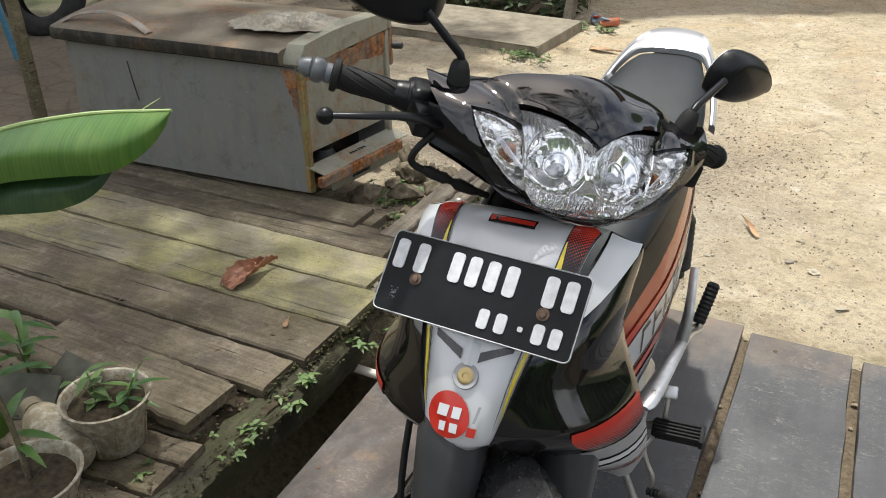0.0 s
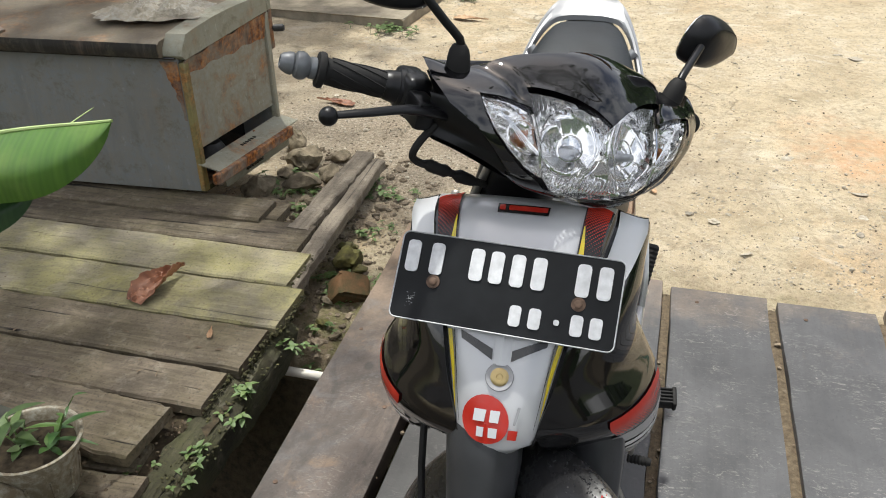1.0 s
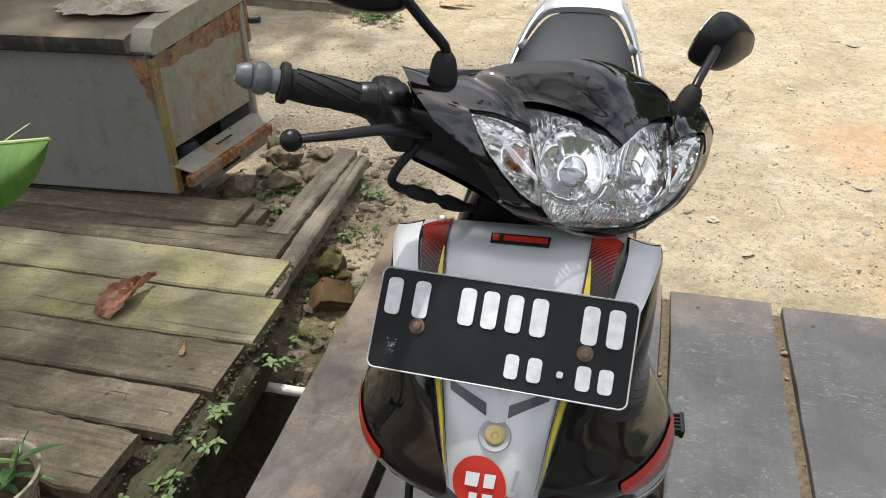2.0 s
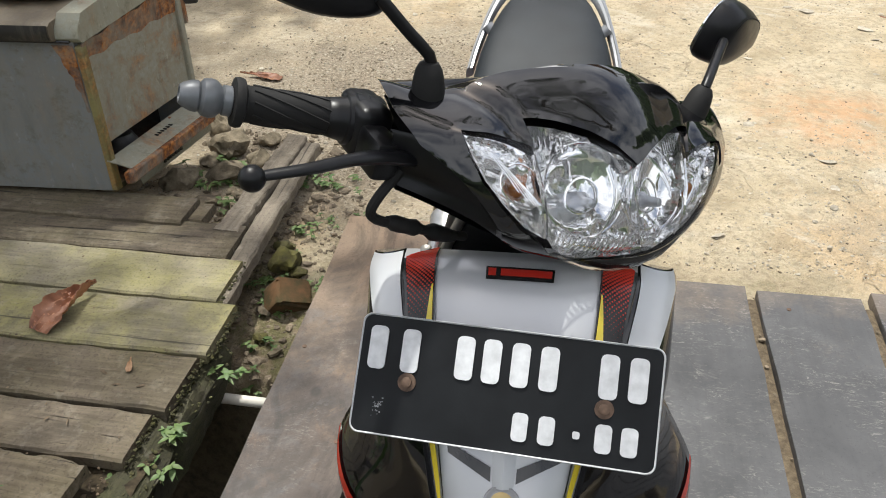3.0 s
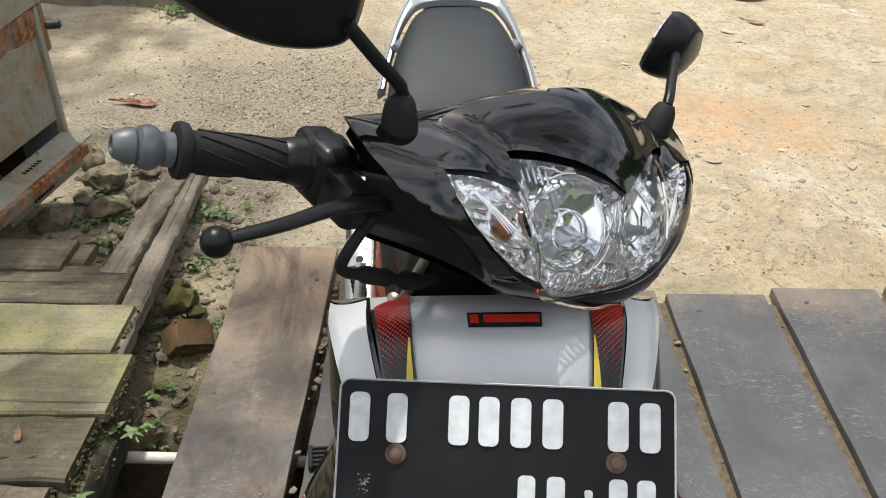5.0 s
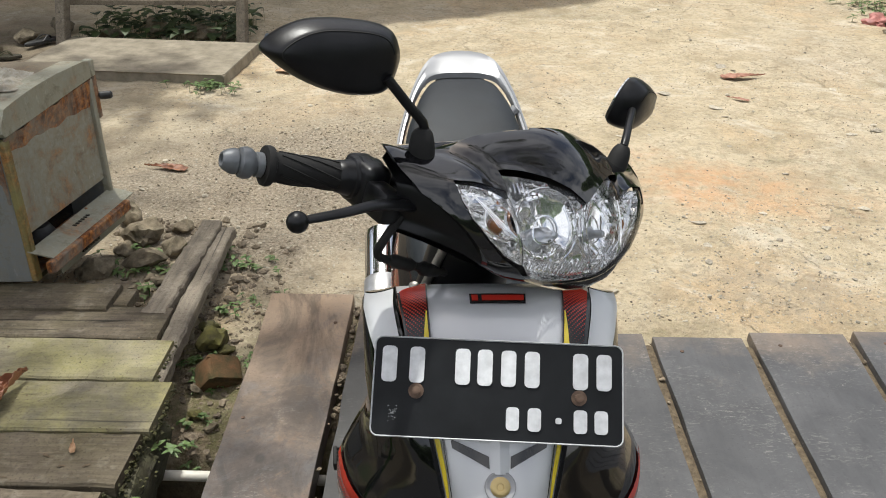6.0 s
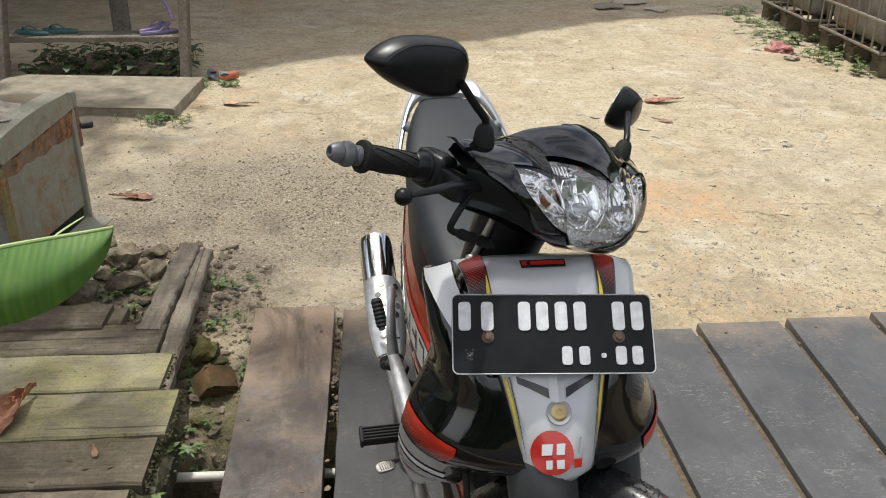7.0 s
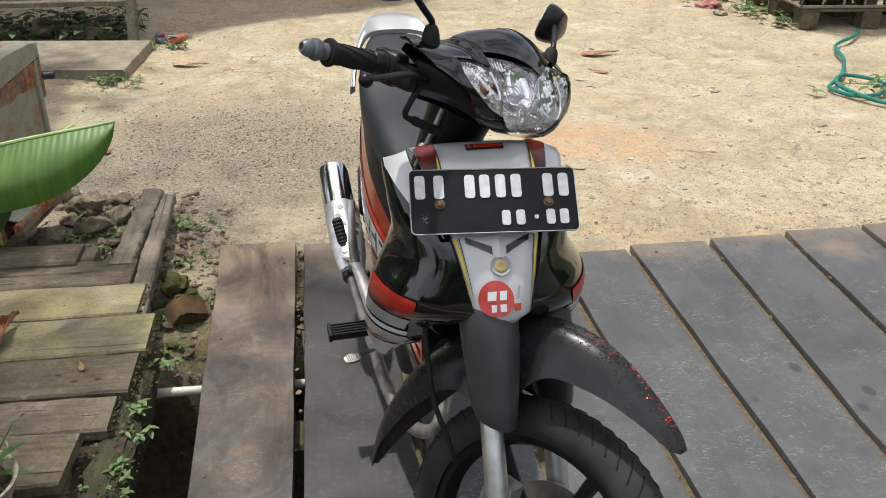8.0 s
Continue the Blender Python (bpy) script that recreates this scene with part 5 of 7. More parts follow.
def gap(poly, x, y):
    """The distance from a point to an outline."""
    best = 9.0
    for (a, b), (d, e) in zip(poly, poly[1:] + poly[:1]):
        l2 = (d - a) ** 2 + (e - b) ** 2
        t = min(1, max(0, ((x - a) * (d - a) + (y - b) * (e - b)) / l2)) if l2 else 0
        best = min(best, math.hypot(x - a - t * (d - a), y - b - t * (e - b)))
    return best


def scaled(poly):
    return [(x, s * SS) for x, s in poly]


def cdt(outlines, step, keep, lines=()):
    """Triangles over the outlines with a fine grid, kept where keep(x, s) holds."""
    outs = [scaled(finer(o, 4)) for o in outlines]
    vs, es = [], []
    for o in outs:
        k = len(vs)
        vs += [Vector(p) for p in o]
        es += [(k + i, k + (i + 1) % len(o)) for i in range(len(o))]
    xs = [p.x for p in vs]
    ys = [p.y for p in vs]
    for o in lines:
        k = len(vs)
        vs += [Vector((x, s * SS)) for x, s in o]
        es += [(k + i, k + i + 1) for i in range(len(o) - 1)]
    soft = [vs[i] for i in range(sum(len(o) for o in outs), len(vs))]
    y = min(ys)
    row = 0
    while y < max(ys):
        x = min(xs) + (row % 2) * step / 2
        while x < max(xs):
            if all(gap(o, x, y) > step * 0.45 for o in outs) and all(abs(q.x - x) + abs(q.y - y) > step * .7 for q in soft):
                vs.append(Vector((x, y)))
            x += step
        y += step
        row += 1
    v2, _, f2, _, _, _ = delaunay_2d_cdt(vs, es, [], 0, 1e-6)
    tris = []
    for f in f2:
        cx = sum(v2[i].x for i in f) / len(f)
        cy = sum(v2[i].y for i in f) / len(f)
        if keep(cx, cy / SS):
            tris.append(f)
    return [(p.x, p.y / SS) for p in v2], tris


def skin(pts, tris, at):
    bm = bmesh.new()
    vs = {}
    for f in tris:
        for i in f:
            if i not in vs:
                vs[i] = bm.verts.new(at(*pts[i]))
    for f in tris:
        bm.faces.new([vs[i] for i in f])
    bmesh.ops.recalc_face_normals(bm, faces=bm.faces)
    return bm


def cheek_line(a):
    return 2.05 + max(0, .205 - a) * 18


# the skin ends along the cheek line, above the pocket of each lever
_cheek = [(.188, 0), (.198, .12), (.206, .35), (.209, .7), (.209, 1.2), (.206, 1.65), (.199, 2.0)] + [(a, cheek_line(a) + .06) for a in lin(.190, .118, 10)] + [(.114, 3.85), (.100, 3.97), (.085, 4.06), (.065, 4.20), (.032, 4.34), (.004, 4.40)]
EDGE = _cheek + [(-x, s) for x, s in reversed(_cheek)]
LAMPS = [OPENING]

def hood_edge(s):
    return .100 + .034 * max(0, 1.95 - s)


_pts, _tri = cdt([EDGE] + LAMPS, 0.0045, lambda x, s: inside(EDGE, x, s) and not any(inside(o, x, s) for o in LAMPS))


def soft(t):
    t = min(1, max(0, t))
    return t * t * (3 - 2 * t)


def crease(x, s):
    """Moulded folds: the raised hood, the valley beside it, the lip over the lamps and the cheek line below."""
    a = abs(x)
    e = a - hood_edge(s)
    fade = soft((2.35 - s) / .4) * soft(s / .9)
    hood = soft(.5 - e / .022) * fade
    valley = math.exp(-((e - .013) / .009) ** 2) * fade * soft((s - .7) / .8)
    ridge = math.exp(-((cheek_line(a) - s) * SS / .013) ** 2) * soft((a - .100) / .03) * soft((s - 1.7) / .4)
    near = gap(scaled(OPENING), x, s * SS)
    lip = math.exp(-(near / .0045) ** 2) * (1 if s < 2.5 else .3)
    return cowl(x, s) - cowl_in(x, s) * (0.0045 * hood - .0034 * valley + .0014 * ridge + .0026 * lip)


bm = skin(_pts, _tri, crease)
rim = [e for e in bm.edges if e.is_boundary]
ret = bmesh.ops.extrude_edge_only(bm, edges=rim)
for v in [g for g in ret["geom"] if isinstance(g, bmesh.types.BMVert)]:
    v.co += Vector((-.04 * v.co.x, .0045, -.001)) if abs(v.co.x) < .1 else Vector((-.02 * v.co.x, .011, -.003))
for e in rim:
    e.smooth = False
cowl_ob = bpart("handlebar_cowl", bm, M_BLACK, bike, "gloss black headlamp cowl", steer=True)
# closed back and sides of the cowl


def back(x):
    k = 1 - (abs(x) / .215) ** 2
    return [cowl(x, 0) + Vector((0, .004, -.005)), cowl(x, 0) + Vector((0, .004 + .026 * k, -.018)), cowl(x, 2.5) + Vector((0, .020 + .095 * k, -.01)), cowl(x, 4.2) + Vector((0, .010 + .050 * k, .0)), cowl(x, 4.3) + Vector((0, .006, .003))]


bm = bmesh.new()
loft(bm, [back(x) for x in lin(-.186, .186, 17)], False, False)
bpart("rear_cowl", bm, M_PLASTIC, bike, "matt black instrument side of the cowl", steer=True)


# recessed pockets that the levers come out of
for sx in (-1, 1):
    bm = bmesh.new()
    loft(bm, [[cowl(sx * a, s) + cowl_in(sx * a, s) * (.005 + .013 * soft((a - .105) / .03) * soft((4.25 - s) / .5)) for s in lin(cheek_line(a) - .2, max(cheek_line(a), 4.1), 16)] for a in lin(.106, .207, 16)], False, False)
    bpart("cowl_pocket", bm, M_PLASTIC, bike, "matt black recess behind the lever", steer=True)


def lamp_depth(x, s, bowls, poly, depth):
    e = gap(scaled(poly), x, s * SS)
    d = min(1, e / 0.006) * depth
    for bx, bs, br, bd in bowls:
        r2 = ((x - bx) ** 2 + ((s - bs) * SS) ** 2) / br ** 2
        if r2 < 1:
            d = max(d, depth * 0.5 + bd * (1 - r2) + .0004 * math.sqrt(r2) * abs(math.sin(7 * math.atan2((s - bs) * SS, x - bx))))
    return d


_fr = random.Random(17)
FACETS = [(_fr.uniform(-.17, .17), _fr.uniform(1.9, 4.2), _fr.uniform(-.22, .22), _fr.uniform(-.85, -.30)) for _ in range(17)]


def facet(x, s):
    """Broad tilted mirror facets, with ribs low down."""
    if abs(x) > .0975:
        fs = min((2.15, 2.55, 2.95, 3.35), key=lambda f: abs(f - s - abs(x) * 2 + .22))
        return -.52 * (s - fs) * SS
    fx, fs, tx, ts = min(FACETS, key=lambda f: (x - f[0]) ** 2 + ((s - f[1]) * SS * .8) ** 2)
    rib = .0013 * abs((x * 95) % 1 - .5) * 2 * min(1, max(0, (s - 3.25) / .1)) if abs(x) < .085 else 0
    return tx * (x - fx) + ts * (s - fs) * SS + rib


def lamp(poly, bowls, depth, refl, refl_name):
    pts, tri = cdt([poly], 0.0024, lambda x, s: inside(poly, x, s))

    def at(x, s):
        d = lamp_depth(x, s, bowls, poly, depth)
        inner = min(1, gap(scaled(poly), x, s * SS) / .008)
        bowl = any((x - bx) ** 2 + ((s - bs) * SS) ** 2 < br ** 2 for bx, bs, br, bd in bowls)
        return cowl(x, s) + cowl_in(x, s) * max(.0035, 0.001 + d + inner * facet(x, s) * (.30 if bowl else 1.0))
    bm = skin(pts, tri, at)
    for e in bm.edges:
        if len(e.link_faces) == 2 and e.calc_face_angle(0) > .16:
            e.smooth = False
    bpart(refl_name, bm, refl, cowl_ob, "faceted chrome reflector", steer=True)


MAIN_BOWLS = [(-.046, 2.80, .043, .022), (.046, 2.80, .043, .022), (0, 3.35, .030, .014)]
lamp(MAIN_LAMP, MAIN_BOWLS, 0.016, M_REFLECT, "headlamp_reflector")
lamp(SIGNAL, [(.108, 2.74, .020, .015)], 0.010, M_REFLECT, "signal_reflector")
lamp(SIGNAL_L, [(-.108, 2.74, .020, .015)], 0.010, M_REFLECT, "signal_reflector")
for sx in (-1, 1):
    c = cowl(sx * .108, 2.74) + cowl_in(sx * .108, 2.74) * .018
    bpart("signal_bulb", lathe([(.002, -.011), (.0055, -.009), (.0078, -.003), (.0078, .004), (.006, .014)], 14, along(c, c + cowl_in(sx * .108, 2.74))), M_AMBER, cowl_ob, "amber signal bulb", steer=True)
    c = cowl(sx * .043, 2.85) + cowl_in(sx * .043, 2.85) * .014
    bpart("headlamp_bulb", lathe([(.002, -.010), (.004, -.009), (.005, -.004), (.005, .004), (.009, .010), (.009, .03)], 14, along(c, c + cowl_in(sx * .043, 2.85))), M_BULB, cowl_ob, "silver-tipped bulb", steer=True)
# one clear lens over all three lamps, standing proud at the chin
pts, tri = cdt([OPENING], 0.010, lambda x, s: inside(OPENING, x, s))
lens = bpart("lens", skin(pts, tri, lambda x, s: cowl(x, s) - cowl_in(x, s) * (0.0010 + (0.007 + .003 * soft((s - 3.0) / 1.0)) * soft(gap(scaled(OPENING), x, s * SS) / .022))), M_LENS, cowl_ob, "clear plastic lens", steer=True)
lens.visible_shadow = False
# fine ribs and bowl rims moulded into the reflectors


def on_lamp(x, s, d):
    return cowl(x, s) + cowl_in(x, s) * d


bm = bmesh.new()
for k in range(23):
    x = -.066 + .006 * k
    add_tube(bm, [on_lamp(x, s, .010) for s in lin(3.42, 3.95 - 3.2 * abs(x), 5)], .0013, 5)
for sg in (-1, 1):
    for k in range(6):
        x = sg * (.066 + .0048 * k)
        add_tube(bm, [on_lamp(x, s, .009) for s in lin(2.06, 2.28 - .02 * k, 4)], .0011, 5)
    add_tube(bm, [on_lamp(sg * .046 + .041 * math.cos(a), 2.80 + .041 * math.sin(a) / SS, .0105) for a in lin(.3, 5.9, 40)], .0010, 5)
    add_tube(bm, [on_lamp(sg * .046 + .017 * math.cos(a), 2.80 + .017 * math.sin(a) / SS, .020) for a in lin(0, 6.283, 26)], .0012, 5)
    add_tube(bm, [on_lamp(sg * (.004 + .03 * t), 2.55 + 1.1 * t, .0085) for t in lin(0, 1, 8)], .0009, 5)
    add_tube(bm, [on_lamp(sg * (.108 + .0195 * math.cos(a)), 2.74 + .0195 * math.sin(a) / SS, .0085) for a in lin(0, 6.283, 30)], .0010, 5)
    for k in range(7):
        add_tube(bm, [on_lamp(sg * (.142 - .0068 * k - .030 * t), 2.20 + .10 * k + (.62 - .03 * k) * t, .0050) for t in lin(0, 1, 6)], .0005, 5)
for sg in (-1, 1):
    add_tube(bm, [on_lamp(sg * x, s, .0035) for x, s in ((.095, 2.34), (.091, 2.7), (.087, 3.1), (.0815, 3.5))], .0022, 6)
bpart("reflector_ribs", bm, M_REFLECT, cowl_ob, "fine ribs in the lamp reflectors", steer=True)
# neck below the cowl
bpart("cowl_neck", (lambda b: (loft(b, [[(w * math.cos(a), yc + d * math.sin(a), z) for a in (2 * math.pi * k / 20 for k in range(20))] for z, w, d, yc in ((.80, .056, .05, .32), (.90, .058, .06, .31), (.95, .064, .065, .30), (.985, .085, .06, .30))], True, True), b)[1])(bmesh.new()), M_PLASTIC, bike, "matt black neck cover", steer=True)

for sx in (-1, 1):
    bpart("stem_tube", tube([(sx * .061, .325, .80), (sx * .061, .302, .90), (sx * .061, .29, .965)], .006, 14), M_STEEL, bike, "steel stem tube", steer=True)
# bars, grips and levers
for sx in (-1, 1):
    a, b = Vector((sx * .10, .305, 1.00)), Vector((sx * .195, .315, 1.000))
    c, e = Vector((sx * .214, .318, 1.000)), Vector((sx * (.318 if sx < 0 else .296), .335 if sx < 0 else .345, 1.004 if sx < 0 else .992))
    u = (e - c).normalized()
    bar = bpart("handlebar", tube([a, b, c, e], .011, 12), M_PLASTIC, bike, "black steel handlebar", steer=True)
    L = (e - c).length
    prof = [(.019, -.004), (.0195, .0), (.0195, .004), (.0168, .006)]
    prof += [(.0164 + .0004 * (k % 2), .012 + k * (L - .026) / 12) for k in range(13)]
    fl = 1.0 if sx < 0 else .84
    prof += [(.0168, L - .010), (.0215 * fl, L - .008), (.0225 * fl, L - .004), (.0215 * fl, L), (.014, L + .001)]
    grip = bpart("grip", lathe(prof, 28, along(c, e)), M_RUBBER, bike, "ribbed black rubber grip", steer=True)
    mm = along(c, e)
    for k in range(9):
        a0 = k * 2 * math.pi / 9
        bpart("grip_rib", tube([mm @ Vector((.0170 * math.cos(a0 + q * .5), .0170 * math.sin(a0 + q * .5), .018 + q * (L - .034) / 2.5)) for q in (0, .5, 1, 1.5, 2, 2.5)], .0011, 5), M_RUBBER, grip, steer=True)
    bpart("bar_end", lathe([(.010, L), (.015, L + .002), (.015, L + .007), (.006, L + .008)] if sx > 0 else [(.010, L), (.0135, L + .002), (.0135, L + .009), (.0118, L + .010), (.0125, L + .011), (.0162, L + .015), (.0175, L + .020), (.0162, L + .026), (.0125, L + .029), (.0140, L + .031), (.0135, L + .036), (.0105, L + .043), (.008, L + .046), (.006, L + .046), (.005, L + .041)], 24, mm), M_GREYMETAL, bike, "grey metal bar end weight", steer=True)
    hb = lathe([(.012, -.034), (.024, -.032), (.0265, -.028), (.0265, -.016), (.0245, -.015), (.0245, -.011), (.0265, -.010), (.0265, -.004), (.0245, -.003), (.0235, .003), (.021, .004), (.0195, .012), (.0180, .020), (.017, .021)], 30, mm)
    add_box(hb, (-.020, -.034, -.030), (.016, .024, .025), .010, 3, Matrix.Translation((sx * .197, .318, 1.000)))
    bpart("switch_housing", hb, M_PLASTIC, bike, "black throttle housing", steer=True)
    hb2 = bmesh.new()
    add_box(hb2, (-.012, -.026, -.022), (.014, .020, .016), .006, 2, Matrix.Translation((sx * .203, .272, .996)))
    bpart("lever_perch", hb2, M_PLASTIC, bike, "black lever bracket", steer=True)
bm = bmesh.new()
lev = curve([(-.168, .245, .998), (-.200, .240, 1.003), (-.240, .230, 1.007), (-.285, .220, 1.003), (-.324, .221, .995)], 18)
add_tube(bm, lev, [.0085] * 5 + [.0078] * 4 + [.0070 - .0002 * k for k in range(9)], 12, True, 0.75)
lever = bpart("brake_lever", bm, M_PLASTIC, bike, "black brake lever with a ball end", steer=True)
bm = bmesh.new()
bmesh.ops.create_uvsphere(bm, u_segments=18, v_segments=12, radius=.0112, matrix=Matrix.Translation((-.333, .222, .992)))
bpart("lever_ball", bm, M_PLASTIC, lever, "", steer=True)
bpart("brake_cable", tube(curve([(-.185, .25, .985), (-.205, .245, .955), (-.20, .25, .935), (-.165, .25, .925), (-.12, .25, .915), (-.08, .265, .90)], 22), .005, 9), M_RUBBER, bike, "black brake cable", steer=True)
bpart("cable_boot", tube(curve([(-.185, .25, .931), (-.165, .25, .925), (-.145, .25, .921)], 6), [.005, .008, .008, .0075, .0085, .005], 10), M_RUBBER, bike, "", steer=True)
bpart("cable_boot", tube(curve([(-.14, .25, .919), (-.12, .25, .914), (-.10, .255, .907)], 6), [.005, .009, .0085, .008, .007, .005], 10), M_RUBBER, bike, "", steer=True)

# mirrors
MOUT = [(.000, .006), (.004, .030), (.018, .046), (.050, .052), (.100, .050), (.132, .036), (.152, .014), (.140, -.002), (.112, -.022), (.075, -.037), (.036, -.040), (.010, -.030)]


def rounded(poly, k):
    """A closed outline smoothed through its points."""
    out = []
    n = len(poly)
    for i in range(n):
        p0, p1, p2, p3 = (np.array(poly[(i + d) % n]) for d in (-1, 0, 1, 2))
        for j in range(k):
            t = j / k
            out.append(tuple(.5 * (2 * p1 + (p2 - p0) * t + (2 * p0 - 5 * p1 + 4 * p2 - p3) * t * t + (3 * p1 - p0 - 3 * p2 + p3) * t ** 3)))
    return out


MOUT_S = rounded(MOUT, 5)
for sx in (-1, 1):
    root = Vector((sx * .168, .266, 1.050))
    tip = Vector((-.224, .280, 1.124)) if sx < 0 else Vector((.228, .318, 1.113))
    top = root + Vector((sx * .006, .004, .032))
    st = bpart("mirror_stem", tube(curve([top - Vector((0, 0, .01)), top + Vector((0, 0, .004)), (top + tip) / 2 + Vector((0, 0, .002)), tip + (tip - top) * .12], 9), .0056, 10), M_PLASTIC, bike, "black mirror stem", steer=True)
    bpart("stem_boot", lathe([(.0155, -.012), (.0150, -.002), (.0150, .008), (.0138, .018), (.0120, .026), (.0085, .032), (.006, .033)], 18, along(root, top)), M_RUBBER, st, "", steer=True)
    fr = Matrix.Translation((-.204, .303, 1.139)) @ pose(0, 0, 0, 0, 0, -10.3) @ pose(0, 0, 0, -2.7) @ pose(0, 0, 0, 0, -7.4) if sx < 0 else Matrix.Translation((.2193, .3364, 1.1205)) @ pose(0, 0, 0, 0, 0, 25.2) @ pose(0, 0, 0, 8.0) @ pose(0, 0, 0, 0, 9.5)
    mid = Vector((.075, 0, .006))

    def ring(k, yy, mid=mid, fr=fr, sx=sx):
        q = [(mid.x + (u - mid.x) * k, mid.z + (v - mid.z) * k) for u, v in MOUT_S]
        return [fr @ Vector((sx * u * (.985 if sx < 0 else 1.0), yy, v * .835)) for u, v in q]
    bm = bmesh.new()
    loft(bm, [ring(.10, -.030), ring(.45, -.0285), ring(.72, -.024), ring(.82, -.0215), ring(.86, -.0185), ring(.95, -.010), ring(1.0, .0), ring(1.0, .008), ring(.96, .011)], True, True)
    bmesh.ops.recalc_face_normals(bm, faces=bm.faces)
    sh = bpart("mirror_shell", bm, M_PLASTIC, bike, "matt black mirror housing", steer=True)
    rim_line = ring(.80, -.0218)
    bpart("moulded_line", tube([rim_line[q] for q in range(3, 34)], .0009, 5), M_RUBBER, sh, steer=True)
    bm = bmesh.new()
    loft(bm, [ring(.93, .0115), ring(.93, .0135)], True, True)
    bpart("mirror_glass", bm, M_MIRROR, sh, "mirror glass", steer=True)

# leg shield: middle panel along (y, z), half width, and how far its edges fall back
MID = [np.array(r) for r in ((.207, .914, .119, .013), (.180, .921, .116, .013), (.148, .914, .110, .016), (.100, .878, .100, .018), (.052, .828, .084, .018), (.012, .780, .069, .018), (-.018, .732, .057, .018), (-.034, .699, .047, .018), (-.030, .684, .034, .014))]
_mk = list(range(len(MID)))


def mid_panel(u, v, out=0.0):
    """u from -1 to 1 across, v from 0 at the top to 8 at the nose; out: metres proud of the panel."""
    y, z, w, back = herm(_mk, MID, v)
    y2, z2, _, _ = herm(_mk, MID, min(8, v + .05))
    y1, z1, _, _ = herm(_mk, MID, max(0, v - .05))
    n = Vector((0, z2 - z1, -(y2 - y1))).normalized()
    c = Vector((u * w, y + .018 * abs(u) ** 3 * max(0, 1 - v / 2.2), z)) - n * (back * abs(u) ** 3.0)
    return c + (n + Vector((u * .35, 0, 0))).normalized() * out


U, Vv = lin(-1, 1, 25), lin(0, 8, 49)
panel = bpart("front_panel", sheet(lambda u, v: mid_panel(u, v), U, Vv, -.003), M_SILVER, bike, "silver front panel of the leg shield")


def decal(name, material, us, vs, out, nu=6, nv=14, parent=panel, label=""):
    """A film on the panel between two edges us(v) and over vs."""
    return bpart(name, sheet(lambda a, v: mid_panel(us(v)[0] + (us(v)[1] - us(v)[0]) * a, v, out), lin(0, 1, nu), lin(vs[0], vs[1], nv), 0.0), material, parent, label)


for sx in (-1, 1):
    decal("red_decal", M_HALF, lambda v: (sx * min(.975, .70 + .34 * max(0, v - .02)), sx * (.68 + .018 * v)), (.04, 3.5), .0022, 8, 22, label="red dotted film")
    decal("black_edge", M_LINE, lambda v: (sx * .996, sx * .972), (.95, 3.5), .0024)
    decal("black_edge", M_LINE, lambda v: (sx * (.685 + .018 * v), sx * (.672 + .018 * v)), (.10, 3.4), .0028)
    decal("yellow_line", M_YELLOW, lambda v: (sx * (.70 + .018 * v + .075 * min(1.2, max(0, v - 2.0))), sx * (.69 + .018 * v)), (2.0, 3.9), .0032)
    decal("black_line", M_LINE, lambda v: (sx * .985, sx * (.93 - .012 * abs(v - 5.5))), (3.4, 7.6), .0022)
    decal("yellow_line", M_YELLOW, lambda v: (sx * (.90), sx * (.90 - .07 * max(0, min(1, (6.1 - v) / 1.2)))), (4.3, 6.1), .0024)
    decal("black_line", M_LINE, lambda v: (sx * (.80 + .02 * (v - 4.3)), sx * (.775 + .03 * (v - 4.3))), (4.3, 6.3), .0024)
    # intake slot under the plate
    bpart("intake_slot", sheet(lambda a, b: mid_panel(sx * (.16 + .52 * a), 4.72 - .34 * a + b * (.11 - .03 * a), .0016), lin(0, 1, 8), lin(-1, 1, 4)), M_LINE, panel, "black intake slot")
    q = mid_panel(sx * .81, .20, .002)
    bpart("panel_screw", lathe([(.0060, -.001), (.0060, .0015), (.0045, .0025), (.002, .0015)], 16, along(q, q + Vector((0, -.1, 1)))), M_STEEL, panel, "small screw")
# raised spine between the slots
bpart("panel_spine", sheet(lambda u, v: mid_panel(u, v, .0045 * max(0, 1 - abs(u) / .14)), lin(-.14, .14, 9), lin(4.0, 4.92, 10)), M_SILVER, panel)
q0 = mid_panel(0, 5.15)
nq = Vector((0, -.78, .62))
bpart("bolt_cup", lathe([(.0175, .0012), (.0165, .0026), (.0150, .0024), (.0120, .0008)], 24, along(q0, q0 + nq)), M_GREYFILM, panel, "grey bolt recess")
bpart("centre_bolt", lathe([(.0112, .0008), (.0112, .0016), (.0085, .0030), (.004, .0026), (.0035, .0016)], 20, along(q0, q0 + nq)), M_BRASS, panel, "brass-coloured screw")
# round red emblem with plain blocks, and the small name sticker as a plain bar
def em(a, b, o):
    return mid_panel(a * 1.12 / .056, 6.22 + b * 1.05, o)


def disc(ca, cb, ra, rb, out, name, material, hole=0.0, label="", a0=0, a1=360):
    n = 30
    bpart(name, sheet(lambda t, k: em(ca + ra * k * math.cos(radians(t)), cb + rb * k * math.sin(radians(t)), out), lin(a0, a1, n), (max(hole, .02), 1.0)), material, panel, label)


disc(-.011, .0, .0260, .66, .0024, "red_emblem", M_RED, label="round red emblem sticker")


